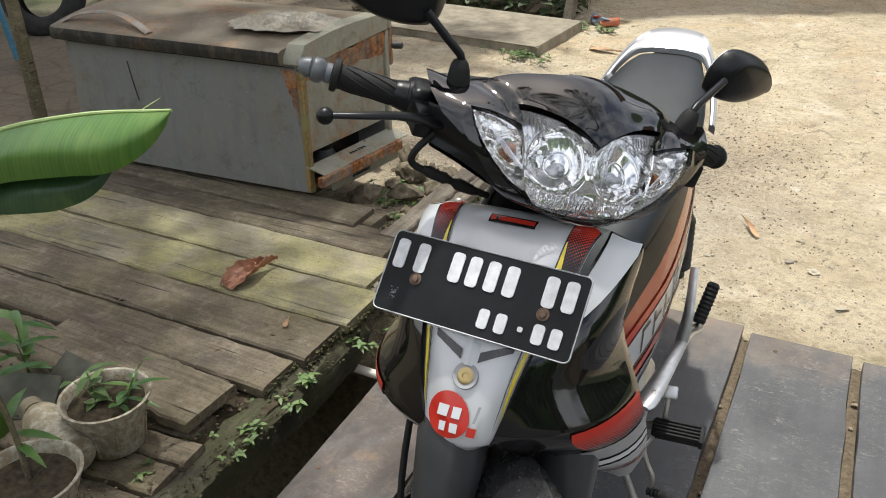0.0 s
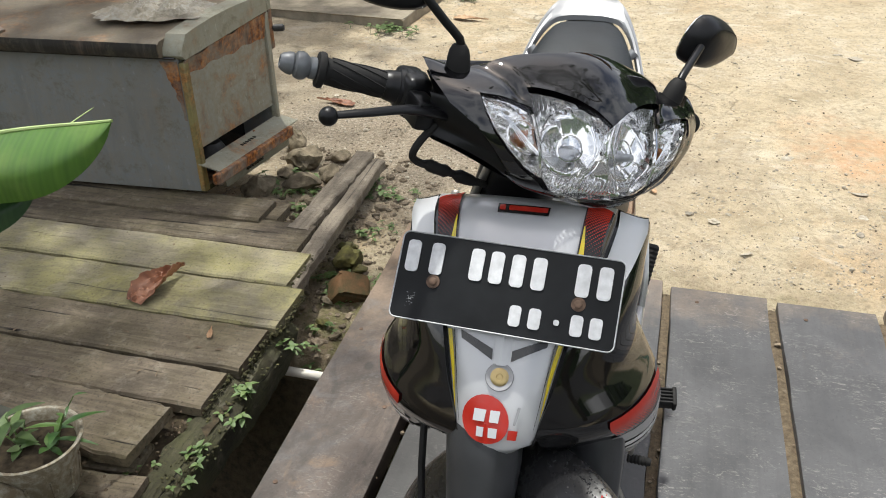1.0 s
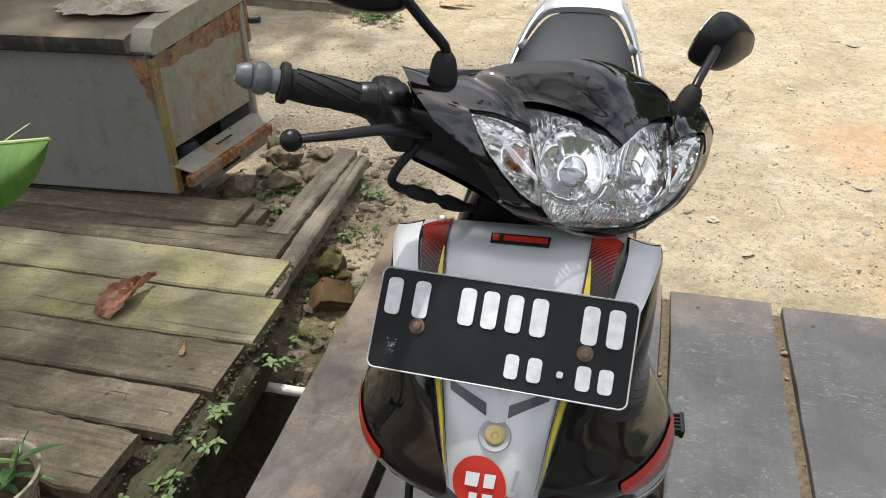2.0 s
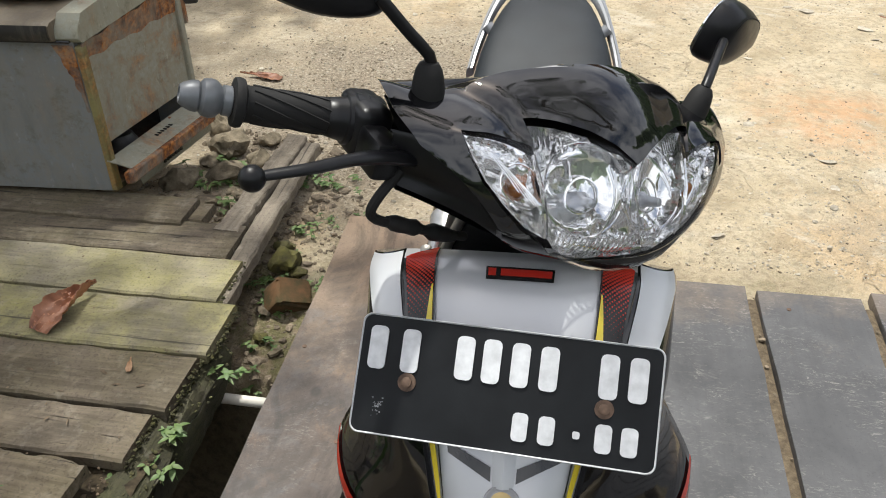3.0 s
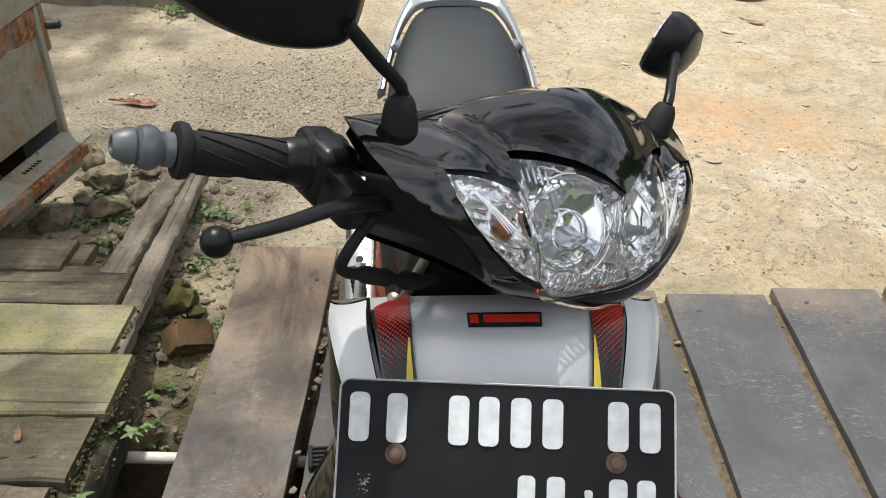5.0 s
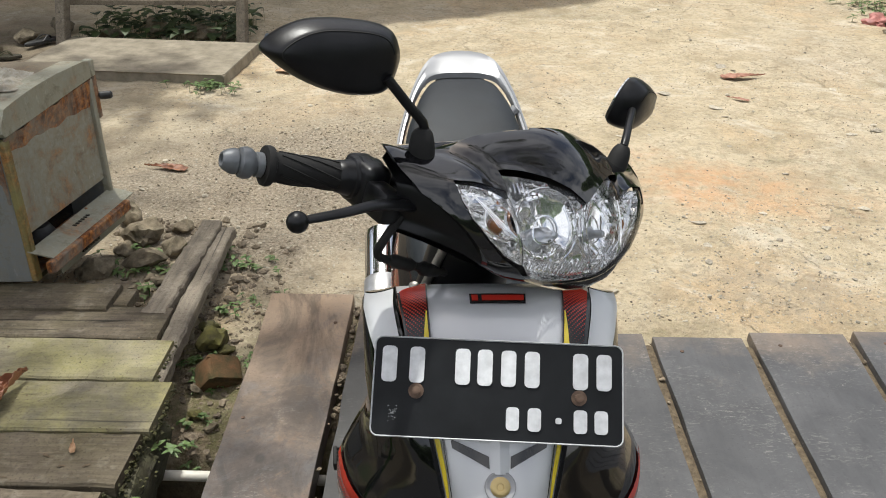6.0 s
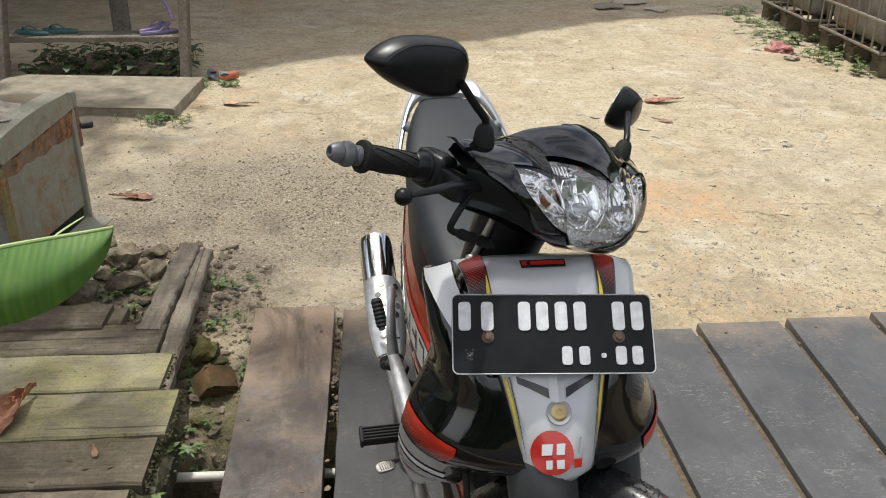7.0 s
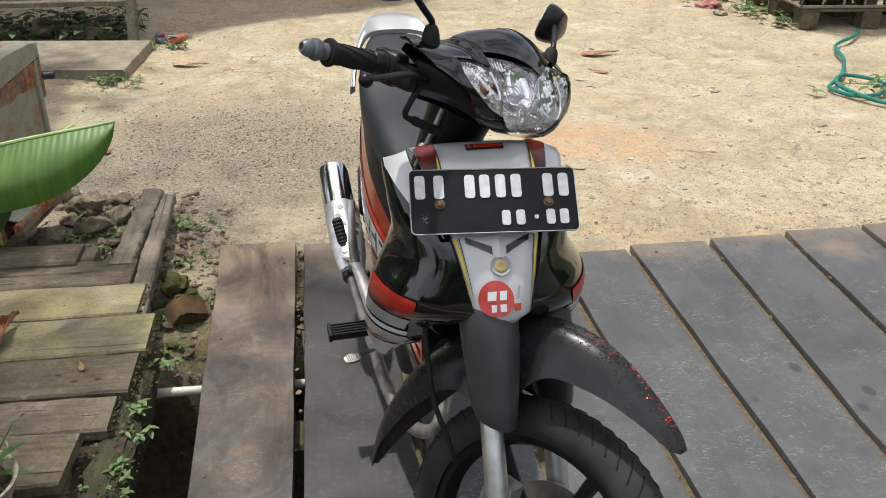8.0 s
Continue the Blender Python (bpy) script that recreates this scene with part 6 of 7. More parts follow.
def slab_block(ca, cb, wa, wb, mt, lean=.0):
    bpart("emblem_block", sheet(lambda a, b: em(ca + wa * a + lean * b, cb + wb * b, .0034), lin(-1, 1, 4), lin(-1, 1, 4)), mt, panel)


for ca, cb, wa, wb, mt, lean in ((-.0170, -.20, .0062, .15, M_WHITE, -.0012), (-.0165, .25, .0040, .15, M_WHITE, -.0006), (-.0010, -.20, .0050, .15, M_WHITE, -.0006), (-.0020, .25, .0050, .15, M_WHITE, 0), (.0205, .25, .0052, .15, M_RED, 0), (.0215, -.26, .0014, .22, M_GREYFILM, -.001)):
    slab_block(ca, cb, wa, wb, mt, lean)
bpart("name_sticker", sheet(lambda u, v: mid_panel(u, v, .002), lin(-.265, .315, 10), lin(1.36, 1.84, 5)), M_LINE, panel, "small black sticker with red bars")
bpart("sticker_bar", sheet(lambda u, v: mid_panel(u, v, .0028), lin(-.14, .295, 8), lin(1.47, 1.73, 4)), M_RED, panel)
bpart("sticker_bar", sheet(lambda u, v: mid_panel(u, v, .0028), lin(-.245, -.180, 4), lin(1.46, 1.74, 4)), M_RED, panel)

# leg shield wings: at each height the front edge and the widest line (x, y)
WING = [np.array(r) for r in ((.899, .120, .226, .160, .251, -.022), (.884, .115, .180, .164, .236, -.020), (.820, .083, .062, .158, .216, -.004), (.762, .066, .010, .153, .210, 0), (.704, .050, -.017, .190, .164, 0), (.672, .075, .004, .196, .174, 0), (.640, .108, .055, .201, .185, 0), (.58, .122, .100, .203, .213, 0), (.52, .146, .178, .198, .248, 0), (.46, .165, .240, .180, .268, 0))]
_wk = list(range(len(WING)))


def wing(sx, u, v, out=0.0):
    """u: 0 at the front edge, 1 at the widest line; v: 0 at the top to 9 at the foot."""
    z, xa, ya, xb, yb, fall = herm(_wk, WING, v)
    b = 4 * u * (1 - u) if u < 1 else 0
    d = Vector((yb - ya, -(xb - xa))).normalized()
    k = .16 * math.hypot(xb - xa, yb - ya)
    x = xa + (xb - xa) * u + d.x * (k * b + out)
    y = ya + (yb - ya) * u + d.y * (k * b + out)
    return Vector((sx * x, y, z + fall * u))


for sx in (-1, 1):
    bm = bmesh.new()
    rings = []
    for v in lin(0, 9, 40):
        outer = [wing(sx, u, v) for u in lin(0, 1, 13)]
        z, xa, ya, xb, yb, fall = herm(_wk, WING, v)
        dp = .006 + .024 * min(1, v / 2)
        inner = [Vector((sx * (xb - .4 * dp), yb + dp, z - .014 + fall)), Vector((sx * (xa * .6 + xb * .4 - .5 * dp), ya * .5 + yb * .5 + dp, z - .014)), Vector((sx * (xa - .2 * dp), ya + .4 * dp, z - .008))]
        rings.append(outer + inner)
    loft(bm, rings, True, True)
    bmesh.ops.recalc_face_normals(bm, faces=bm.faces)
    wob = bpart("leg_shield_wing", bm, M_BLACK, bike, "gloss black leg shield wing")

    def film(name, material, us, vs, out, label="", nu=8, nv=16, sx=sx, wob=wob):
        bpart(name, sheet(lambda a, v: wing(sx, us(v)[0] + (us(v)[1] - us(v)[0]) * a, v, out), lin(0, 1, nu), lin(vs[0], vs[1], nv), 0.0), material, wob, label)
    film("white_band", M_WHITE, lambda v, sx=sx: (.03, max(.04, .97 - .22 * v - .40 * max(0, v - .9))), (.03, 2.2), .0022, "white film band")
    film("red_band", M_HALF2, lambda v: (.40 - .05 * (v - 4), .985), (4.05, 5.75), .0022, "red dotted film band")
    film("grey_band", M_GREYFILM, lambda v: (.20, .985), (5.85, 6.45), .0022, "silver grey film band")
    film("white_band", M_WHITE, lambda v: (.16, .985), (6.55, 6.75), .0022)
    film("grey_band", M_GREYFILM, lambda v: (.12, .985), (6.85, 7.4), .0022)
    film("red_band", M_RED, lambda v: (.30, .985), (7.5, 7.65), .0022)
    film("silver_band", M_SILVER, lambda v: (.06, .985), (7.75, 8.85), .0022, "silver film band")

# number plate: rim, bars for its characters, bolts
ptl, ptr, pbl = Vector((-.1353, .1013, .9091)), Vector((.1347, .0833, .9057)), Vector((-.1411, .0273, .8283))
ex = (ptr - ptl).normalized()
ey = (ptl - pbl)
ey = (ey - ex * ey.dot(ex)).normalized()
ez = ex.cross(ey)
PC = (ptl + ptr) / 2 - ey * .0545
PM = Matrix(((ex.x, ey.x, ez.x, PC.x), (ex.y, ey.y, ez.y, PC.y), (ex.z, ey.z, ez.z, PC.z), (0, 0, 0, 1)))
bm = bmesh.new()
add_poly(bm, round_rect(.275, .110, .009), .0012, PM)
bmesh.ops.contextual_create(bm, geom=[])
plate = bpart("number_plate", bm, M_PLATE, bike, "black number plate with white bars and rim")
bm = bmesh.new()
o, i2 = round_rect(.275, .110, .009, 5), round_rect(.2715, .1065, .0075, 5)
vo = [bm.verts.new(PM @ Vector((x, y, .0014))) for x, y in o]
vm = [bm.verts.new(PM @ Vector((x * .995, y * .988, .0030))) for x, y in o]
vi = [bm.verts.new(PM @ Vector((x, y, .0014))) for x, y in i2]
for a, b in ((vo, vm), (vm, vi)):
    for k in range(len(o)):
        j = (k + 1) % len(o)
        bm.faces.new((a[k], a[j], b[j], b[k]))
bpart("plate_rim", bm, M_PLATEW, plate, "white embossed rim")
for bx, by, w, h in [(x, .024, .0165, .0395) for x in (-.1198, -.0892, -.0388, -.0143, .0116, .0375, .0903, .1160)] + [(.0173, -.030, .0140, .0250), (.0409, -.030, .0145, .0250), (.067, -.030, .0065, .0065), (.0906, -.030, .0145, .0250), (.1130, -.030, .0145, .0250)]:
    bm = bmesh.new()
    add_poly(bm, [(x + bx, y + by) for x, y in round_rect(w, h, min(w, h) * .3, 3)], .0032, PM)
    bpart("plate_bar", bm, M_PLATEW, plate)
bm = bmesh.new()
rng = random.Random(6)
for _ in range(26):
    rock(bm, PM @ Vector((-.114 + rng.gauss(0, .003), -.029 + rng.gauss(0, .004), .0012)), rng.uniform(.0005, .0011), rng, 1)
bpart("embossed_mark", bm, M_GREYMETAL, plate, "small worn grey mark")
for sx in (-1, 1):
    c = PM @ Vector((sx * .089, -.0045, .001))
    bpart("plate_bolt", lathe([(.0085, 0), (.0085, .0015), (.0048, .002), (.0048, .005), (.003, .0058)], 6 * 3, along(c, c + ez)), M_RUSTBOLT, plate, "rusty bolt")
    bpart("plate_bracket", tube([PM @ Vector((sx * .089, -.0045, -.001)), PM @ Vector((sx * .06, -.02, -.05))], .006, 8), M_STEEL, bike)

# front wheel, fork, fender (turned with the bars)
FORK = FORK_TURN @ STEER
AX = Vector((0, -.140, .280))


def wheel(axle, r_out, half, steer, with_disc):
    prof = []
    for k in range(25):
        a = radians(-125 + 250 * k / 24)
        prof.append((r_out - half * 1.05 + half * 1.05 * math.cos(a), half * math.sin(a)))
    mx = Matrix.Translation(axle) @ pose(0, 0, 0, 0, 90, 0)
    bm = bmesh.new()
    n = 72
    loft(bm, [[mx @ Vector((r * math.cos(t), r * math.sin(t), h)) for r, h in prof] for t in (2 * math.pi * k / n for k in range(n + 1))], False, False)
    bmesh.ops.remove_doubles(bm, verts=bm.verts, dist=1e-5)
    tyre_r = r_out - half * 1.75
    wh = bpart("rear_wheel" if not with_disc else "front_wheel", bm, M_TYRE, bike, "black road tyre on a cast wheel", steer=steer)
    # tread grooves as raised blocks
    bm = bmesh.new()
    for k in range(60):
        for s in (-1, 1):
            t = 2 * math.pi * (k + .25 * s) / 60
            pts = []
            for q in (0, .5, 1):
                a = radians(10 + 48 * q) * s
                rr = r_out - half * 1.05 + half * 1.06 * math.cos(a)
                tt = t + q * .085
                pts.append(mx @ Vector((rr * math.cos(tt), rr * math.sin(tt), half * 1.01 * math.sin(a))))
            add_tube(bm, pts, .0021, 4)
    bpart("tread", bm, M_RUBBER, wh, steer=steer)
    bm = bmesh.new()
    rp = [(tyre_r + .014, -half * .72), (tyre_r + .016, -half * .62), (tyre_r - .004, -half * .5), (tyre_r - .012, 0), (tyre_r - .004, half * .5), (tyre_r + .016, half * .62), (tyre_r + .014, half * .72), (tyre_r - .010, half * .66), (tyre_r - .022, 0), (tyre_r - .010, -half * .66)]
    loft(bm, [[mx @ Vector((r * math.cos(t), r * math.sin(t), h)) for r, h in rp] for t in (2 * math.pi * k / 60 for k in range(61))], True, False)
    bpart("rim", bm, M_PLASTIC, wh, "black cast rim", steer=steer)
    for k in range(6):
        t = 2 * math.pi * k / 6 + .3
        bm = bmesh.new()
        pts = [mx @ Vector((r * math.cos(t + b), r * math.sin(t + b), 0)) for r, b in ((.03, .0), (.10, .02), (tyre_r - .01, .0))]
        add_tube(bm, pts, [.016, .011, .015], 8)
        bpart("spoke", bm, M_PLASTIC, wh, steer=steer)
    bpart("hub", lathe([(.012, -.06), (.03, -.055), (.034, -.03), (.034, .03), (.03, .055), (.012, .06)], 20, mx), M_ENGINE, wh, steer=steer)
    if with_disc:
        bm = bmesh.new()
        loft(bm, [[mx @ Vector((r * math.cos(t), r * math.sin(t), h)) for r, h in ((.065, .048), (.108, .048), (.108, .052), (.065, .052))] for t in (2 * math.pi * k / 48 for k in range(49))], True, False)
        bpart("brake_disc", bm, M_STEEL, wh, "steel brake disc", steer=steer)


wheel(AX, .275, .038, FORK, True)
wheel(Vector((0, 1.19, .285)), .285, .042, False, False)

FA = Vector((0, .438, .899))       # fork direction, upwards
for sx in (-1, 1):
    foot = AX + Vector((sx * .094, .0, -.01))
    fk = bpart("fork_leg", tube([foot, foot + FA * .02, foot + FA * .26, foot + FA * .27], [.016, .021, .019, .016], 16), M_ALU, bike, "silver fork leg", steer=FORK)
    bpart("fork_tube", tube([foot + FA * .25, foot + FA * .62], .0135, 14), M_PLASTIC, fk, "", steer=FORK)
    # moulded cover round the fork, part of the fender
    bm = bmesh.new()
    rings = []
    for t, w, d in ((.262, .022, .024), (.264, .029, .030), (.275, .033, .034), (.31, .037, .038), (.36, .042, .042), (.42, .048, .045), (.46, .048, .044), (.49, .042, .038), (.515, .030, .027), (.53, .012, .011)):
        c = foot + FA * t + Vector((-sx * .010 * (t - .2) * 4, -.006, 0))
        rings.append([c + Vector((w * math.cos(a), 1.25 * d * math.sin(a) * (1 + .04 * math.exp(-((math.cos(a) - .35) / .08) ** 2) + .04 * math.exp(-((math.cos(a) + .35) / .08) ** 2)), 0)) for a in (2 * math.pi * k / 48 for k in range(48))])
    loft(bm, rings, True, True)
    bpart("fork_cover", bm, M_FORK, bike, "dark grey plastic fork cover", steer=FORK)
bpart("brake_caliper", (lambda b: (add_box(b, (-.02, -.03, -.035), (.022, .03, .035), .008, 2, Matrix.Translation(AX + Vector((-.062, .07, .09)))), b)[1])(bmesh.new()), M_STEEL, bike, "grey bracket", steer=FORK)
bpart("brake_hose", tube(curve([(-.06, .27, .86), (-.10, .18, .66), (-.105, .10, .50), (-.085, .05, .42), (-.07, .03, .38)], 20), .0052, 8), M_RUBBER, bike, "black brake hose", steer=FORK)


FEN_A = [61, 62, 64, 68, 77, 90, 101, 110, 117, 126, 136, 150, 166, 180, 190]
FEN = [np.array(r) for r in ((.356, .012, .002), (.359, .021, .008), (.364, .028, .014), (.370, .034, .022), (.382, .042, .038), (.404, .052, .064), (.414, .059, .082), (.415, .066, .122), (.413, .070, .156), (.406, .070, .132), (.394, .068, .082), (.392, .066, .070), (.394, .056, .056), (.398, .034, .030), (.400, .010, .006))]


def fender_at(u, a):
    """u across -1..1, a degrees round the axle: 0 ahead, 90 above, 180 behind."""
    r, w, drop = herm(FEN_A, FEN, a)
    rr = r - drop * abs(u) ** 2.2 + .005 * max(0, 1 - abs(u) / .2)
    return AX + Vector((w * u, -rr * math.cos(radians(a)), rr * math.sin(radians(a))))


bpart("front_fender", sheet(fender_at, lin(-1, 1, 33), lin(61, 190, 88), .003), M_FENDER, bike, "matt black front fender, scuffed along its beak", steer=FORK)
bm = bmesh.new()
rng = random.Random(4)
for k in range(70):
    a, u = rng.uniform(66, 96), rng.gauss(-.12, .10)
    p = fender_at(u, a)
    n = (p - AX).normalized()
    rock(bm, p + n * .0001, rng.uniform(.0010, .0021), rng, 1)
bpart("paint_flakes", bm, M_RED, bike, "flaked red paint spots on the fender", steer=FORK)["kind"] = "stuff"
bm = bmesh.new()
for k in range(520):
    a, u = rng.uniform(61, 108), rng.gauss(-.22, .17)
    p = fender_at(max(-.62, min(.12, u)), a)
    rock(bm, p - (p - AX).normalized() * .0002, rng.uniform(.0009, .0019), rng, 1)
bpart("blistered_paint", bm, M_FENDER, bike, "blistered black paint on the fender", steer=FORK)["kind"] = "stuff"

# seat, tail, grab rail
SEAT = [np.array(r) for r in ((.47, .625, .030, .08), (.52, .680, .080, .13), (.61, .735, .108, .15), (.75, .768, .124, .14), (.92, .790, .132, .12), (1.04, .822, .126, .09), (1.14, .846, .108, .08), (1.23, .858, .082, .06), (1.268, .852, .056, .045))]
_sk = list(range(len(SEAT)))
bm = bmesh.new()
rings = []
for v in lin(0, 8, 44):
    y, z, w, h = herm(_sk, SEAT, v)
    rings.append([Vector((w * math.copysign(abs(math.cos(a)) ** .55, math.cos(a)), y, z - h * .5 + h * .5 * math.copysign(abs(math.sin(a)) ** .6, math.sin(a)))) for a in (2 * math.pi * k / 36 for k in range(36))])
loft(bm, rings, True, True)
bpart("seat", bm, M_SEAT, bike, "black vinyl seat")
BODY = [np.array(r) for r in ((.36, .66, .070, .34), (.46, .66, .085, .30), (.56, .67, .105, .26), (.70, .70, .128, .25), (.86, .73, .130, .23), (1.02, .765, .116, .20), (1.18, .79, .092, .16), (1.32, .805, .075, .11), (1.40, .80, .045, .07))]
_bk = list(range(len(BODY)))


def body(sx, v, t, out=0.0):
    """Side cover: v along the bike, t from the seat edge (0) down to the lower edge (1)."""
    y, z, w, h = herm(_bk, BODY, v)
    k = math.sin(math.pi * (.22 + .42 * t))
    return Vector((sx * (w * (.50 + .62 * k) + out), y - .10 * t, z - h * t))


for sx in (-1, 1):
    bm = sheet(lambda v, t: body(sx, v, t), lin(0, 8, 34), lin(0, 1, 14), .004 * sx)
    sc = bpart("side_cover", bm, M_ORANGE, bike, "red-orange side cover with black and silver bands")

    def bfilm(name, material, vs, ts, out=.0025, label="", sx=sx, sc=sc):
        out += .0045
        bpart(name, sheet(lambda v, a: body(sx, v, ts(v)[0] + (ts(v)[1] - ts(v)[0]) * a, out), lin(vs[0], vs[1], 16), lin(0, 1, 5)), material, sc, label)
    bfilm("black_band", M_LINE, (.2, 6), lambda v: (.665 + .012 * v, .69 + .012 * v), label="black film band")
    bfilm("silver_band", M_SILVER, (.2, 6), lambda v: (.44 + .016 * v, .66 + .012 * v), label="silver film band")
    bfilm("red_band", M_RED, (.2, 6), lambda v: (.36 + .016 * v, .42 + .016 * v))
    bfilm("red_band", M_RED, (.2, 6), lambda v: (.73 + .012 * v, .79 + .012 * v))
    bfilm("black_band", M_PLASTIC, (.0, 8), lambda v: (.0, max(.02, .30 - .03 * v)), .0015, "matt black upper edge")
    bfilm("black_band", M_LINE, (.0, 6), lambda v: (.84 + .012 * v, .99))
    for k in range(7):
        v0 = 2.2 + .36 * k
        bfilm("lettering_bar", M_LINE, (v0, v0 + .05), lambda v: (.46 + .016 * v, .64 + .012 * v), .0035)
        bfilm("lettering_bar", M_LINE, (v0 + .05, v0 + .24), lambda v: (.46 + .016 * v + .05 * (k % 3), .49 + .016 * v + .05 * (k % 3)), .0035)
# grab rail: a broad plate behind the seat that narrows to two arms
OUT = curve([(-.150, 1.045, .764), (-.142, 1.10, .792), (-.118, 1.20, .842), (-.088, 1.29, .880), (-.055, 1.345, .892), (0, 1.362, .896), (.055, 1.345, .892), (.088, 1.29, .880), (.118, 1.20, .842), (.142, 1.10, .792), (.150, 1.045, .764)], 61)
INN = curve([(-.136, 1.05, .770), (-.128, 1.10, .796), (-.108, 1.18, .838), (-.082, 1.235, .864), (-.050, 1.256, .871), (0, 1.258, .873), (.050, 1.256, .871), (.082, 1.235, .864), (.108, 1.18, .838), (.128, 1.10, .796), (.136, 1.05, .770)], 61)
bm = bmesh.new()
loft(bm, [[o + Vector((0, 0, -.016)), o + Vector((0, 0, -.003)), o.lerp(i, .12) + Vector((0, 0, .003)), o.lerp(i, .45) + Vector((0, 0, .004)), o.lerp(i, .55) + Vector((0, 0, .001)), o.lerp(i, .9), i + Vector((0, 0, -.004)), i + Vector((0, 0, -.016))] for o, i in zip(OUT, INN)], True, True)
bmesh.ops.recalc_face_normals(bm, faces=bm.faces)
rail = bpart("grab_rail", bm, M_RAIL, bike, "silver grab rail behind the seat")
for sx in (-1, 1):
    bpart("rail_stay", tube([(sx * .118, 1.14, .822), (sx * .095, 1.13, .800)], [.012, .009], 10), M_RAIL, rail)
bpart("tail_cover", (lambda b: (loft(b, [[Vector((w * math.cos(a), y, z + h * math.sin(a))) for a in (2 * math.pi * k / 20 for k in range(20))] for y, z, w, h in ((1.18, .78, .10, .05), (1.30, .80, .08, .05), (1.42, .81, .05, .035))], True, True), b)[1])(bmesh.new()), M_PLASTIC, bike, "black tail cover")
bpart("centre_tunnel", (lambda b: (loft(b, [[Vector((w * math.copysign(abs(math.cos(a)) ** .6, math.cos(a)), y, z + h * math.copysign(abs(math.sin(a)) ** .6, math.sin(a)))) for a in (2 * math.pi * k / 24 for k in range(24))] for y, z, w, h in ((.16, .70, .10, .17), (.24, .66, .10, .17), (.34, .58, .075, .15), (.46, .53, .075, .12), (.60, .53, .10, .14), (.80, .55, .11, .12))], True, True), b)[1])(bmesh.new()), M_PLASTIC, bike, "black inner leg shield and frame cover")

# engine, exhaust, pegs, stand
eng = bpart("engine", (lambda b: (add_box(b, (-.10, .50, .20), (.11, .86, .40), .03, 3), b)[1])(bmesh.new()), M_ENGINE, bike, "dark engine case")
bpart("cylinder", lathe([(.05, 0)] + [((.066 if k % 2 else .052), .01 + .008 * k) for k in range(14)] + [(.05, .13)], 20, along((0, .50, .33), (0, .30, .36))), M_ENGINE, eng, "finned cylinder")
bpart("engine_cover", lathe([(.095, 0), (.095, .012), (.085, .022), (.04, .028)], 26, along((.11, .66, .29), (.2, .66, .29))), M_ALU, eng, "silver engine cover")
bpart("engine_cover", lathe([(.085, 0), (.085, .012), (.075, .022), (.04, .028)], 26, along((-.10, .66, .29), (-.2, .66, .29))), M_ENGINE, eng)
pipe_pts = curve([(-.02, .30, .34), (-.06, .24, .26), (-.105, .34, .20), (-.132, .50, .185), (-.146, .70, .19), (-.160, .80, .226), (-.178, .89, .286)], 30)
ex_ = bpart("exhaust_pipe", tube(pipe_pts, .016, 12), M_STEEL, bike, "dull steel exhaust pipe")
m0, m1 = Vector((-.178, .885, .284)), Vector((-.196, 1.26, .454))
Lm = (m1 - m0).length
bpart("muffler", lathe([(.018, 0), (.030, .02), (.040, .06), (.044, .09), (.0465, Lm - .035), (.044, Lm - .014), (.030, Lm - .002), (.016, Lm), (.016, Lm + .012), (.012, Lm + .012), (.012, Lm - .02)], 28, along(m0, m1)), M_CHROME, ex_, "polished chrome muffler")
mm = along(m0, m1)
hs = bpart("heat_shield", (lambda b: (loft(b, [[mm @ Vector((r * math.cos(a), r * math.sin(a), t)) for a in lin(radians(30), radians(280), 22)] for t, r in ((.010, .036), (.035, .044), (.08, .0515), (.15, .0535), (.235, .0535), (.245, .0500))], False, False), b)[1])(bmesh.new()), M_ALU, ex_, "perforated silver heat shield")
for k in range(6):
    for a in (75, 120, 165, 210):
        a = radians(a + 10 * (k % 2))
        t = .055 + .031 * k
        r = .0535 if k > 1 else .0455 + .004 * k
        c = mm @ Vector((r * math.cos(a), r * math.sin(a), t))
        o = mm @ Vector((.09 * math.cos(a), .09 * math.sin(a), t))
        bpart("shield_hole", lathe([(.0085, -.001), (.0085, .0012), (.002, .0012)], 12, along(c, o)), M_LINE, hs)
bpart("exhaust_clamp", lathe([(.021, 0), (.025, .003), (.025, .022), (.021, .025)], 18, along(m0 - (m1 - m0) * .02, m1)), M_ENGINE, ex_, "dark clamp")
ks = bpart("kick_starter", tube(curve([(-.120, .76, .30), (-.165, .74, .34), (-.178, .725, .385)], 10), .009, 10), M_ENGINE, bike, "dark kick starter arm")
bpart("kick_pad", lathe([(.009, 0), (.012, .003), (.012, .052), (.009, .055)], 14, along((-.198, .715, .398), (-.150, .69, .392))), M_RUBBER, ks, "black rubber kick pad")


def peg(p, q, r=.0145):
    p, q = Vector(p), Vector(q)
    L = (q - p).length
    prof = [(r * .7, 0)] + [(r * (1.0 if k % 2 else .88), .004 + (L - .008) * k / 18) for k in range(19)] + [(r * .7, L)]
    return lathe(prof, 16, along(p, q))


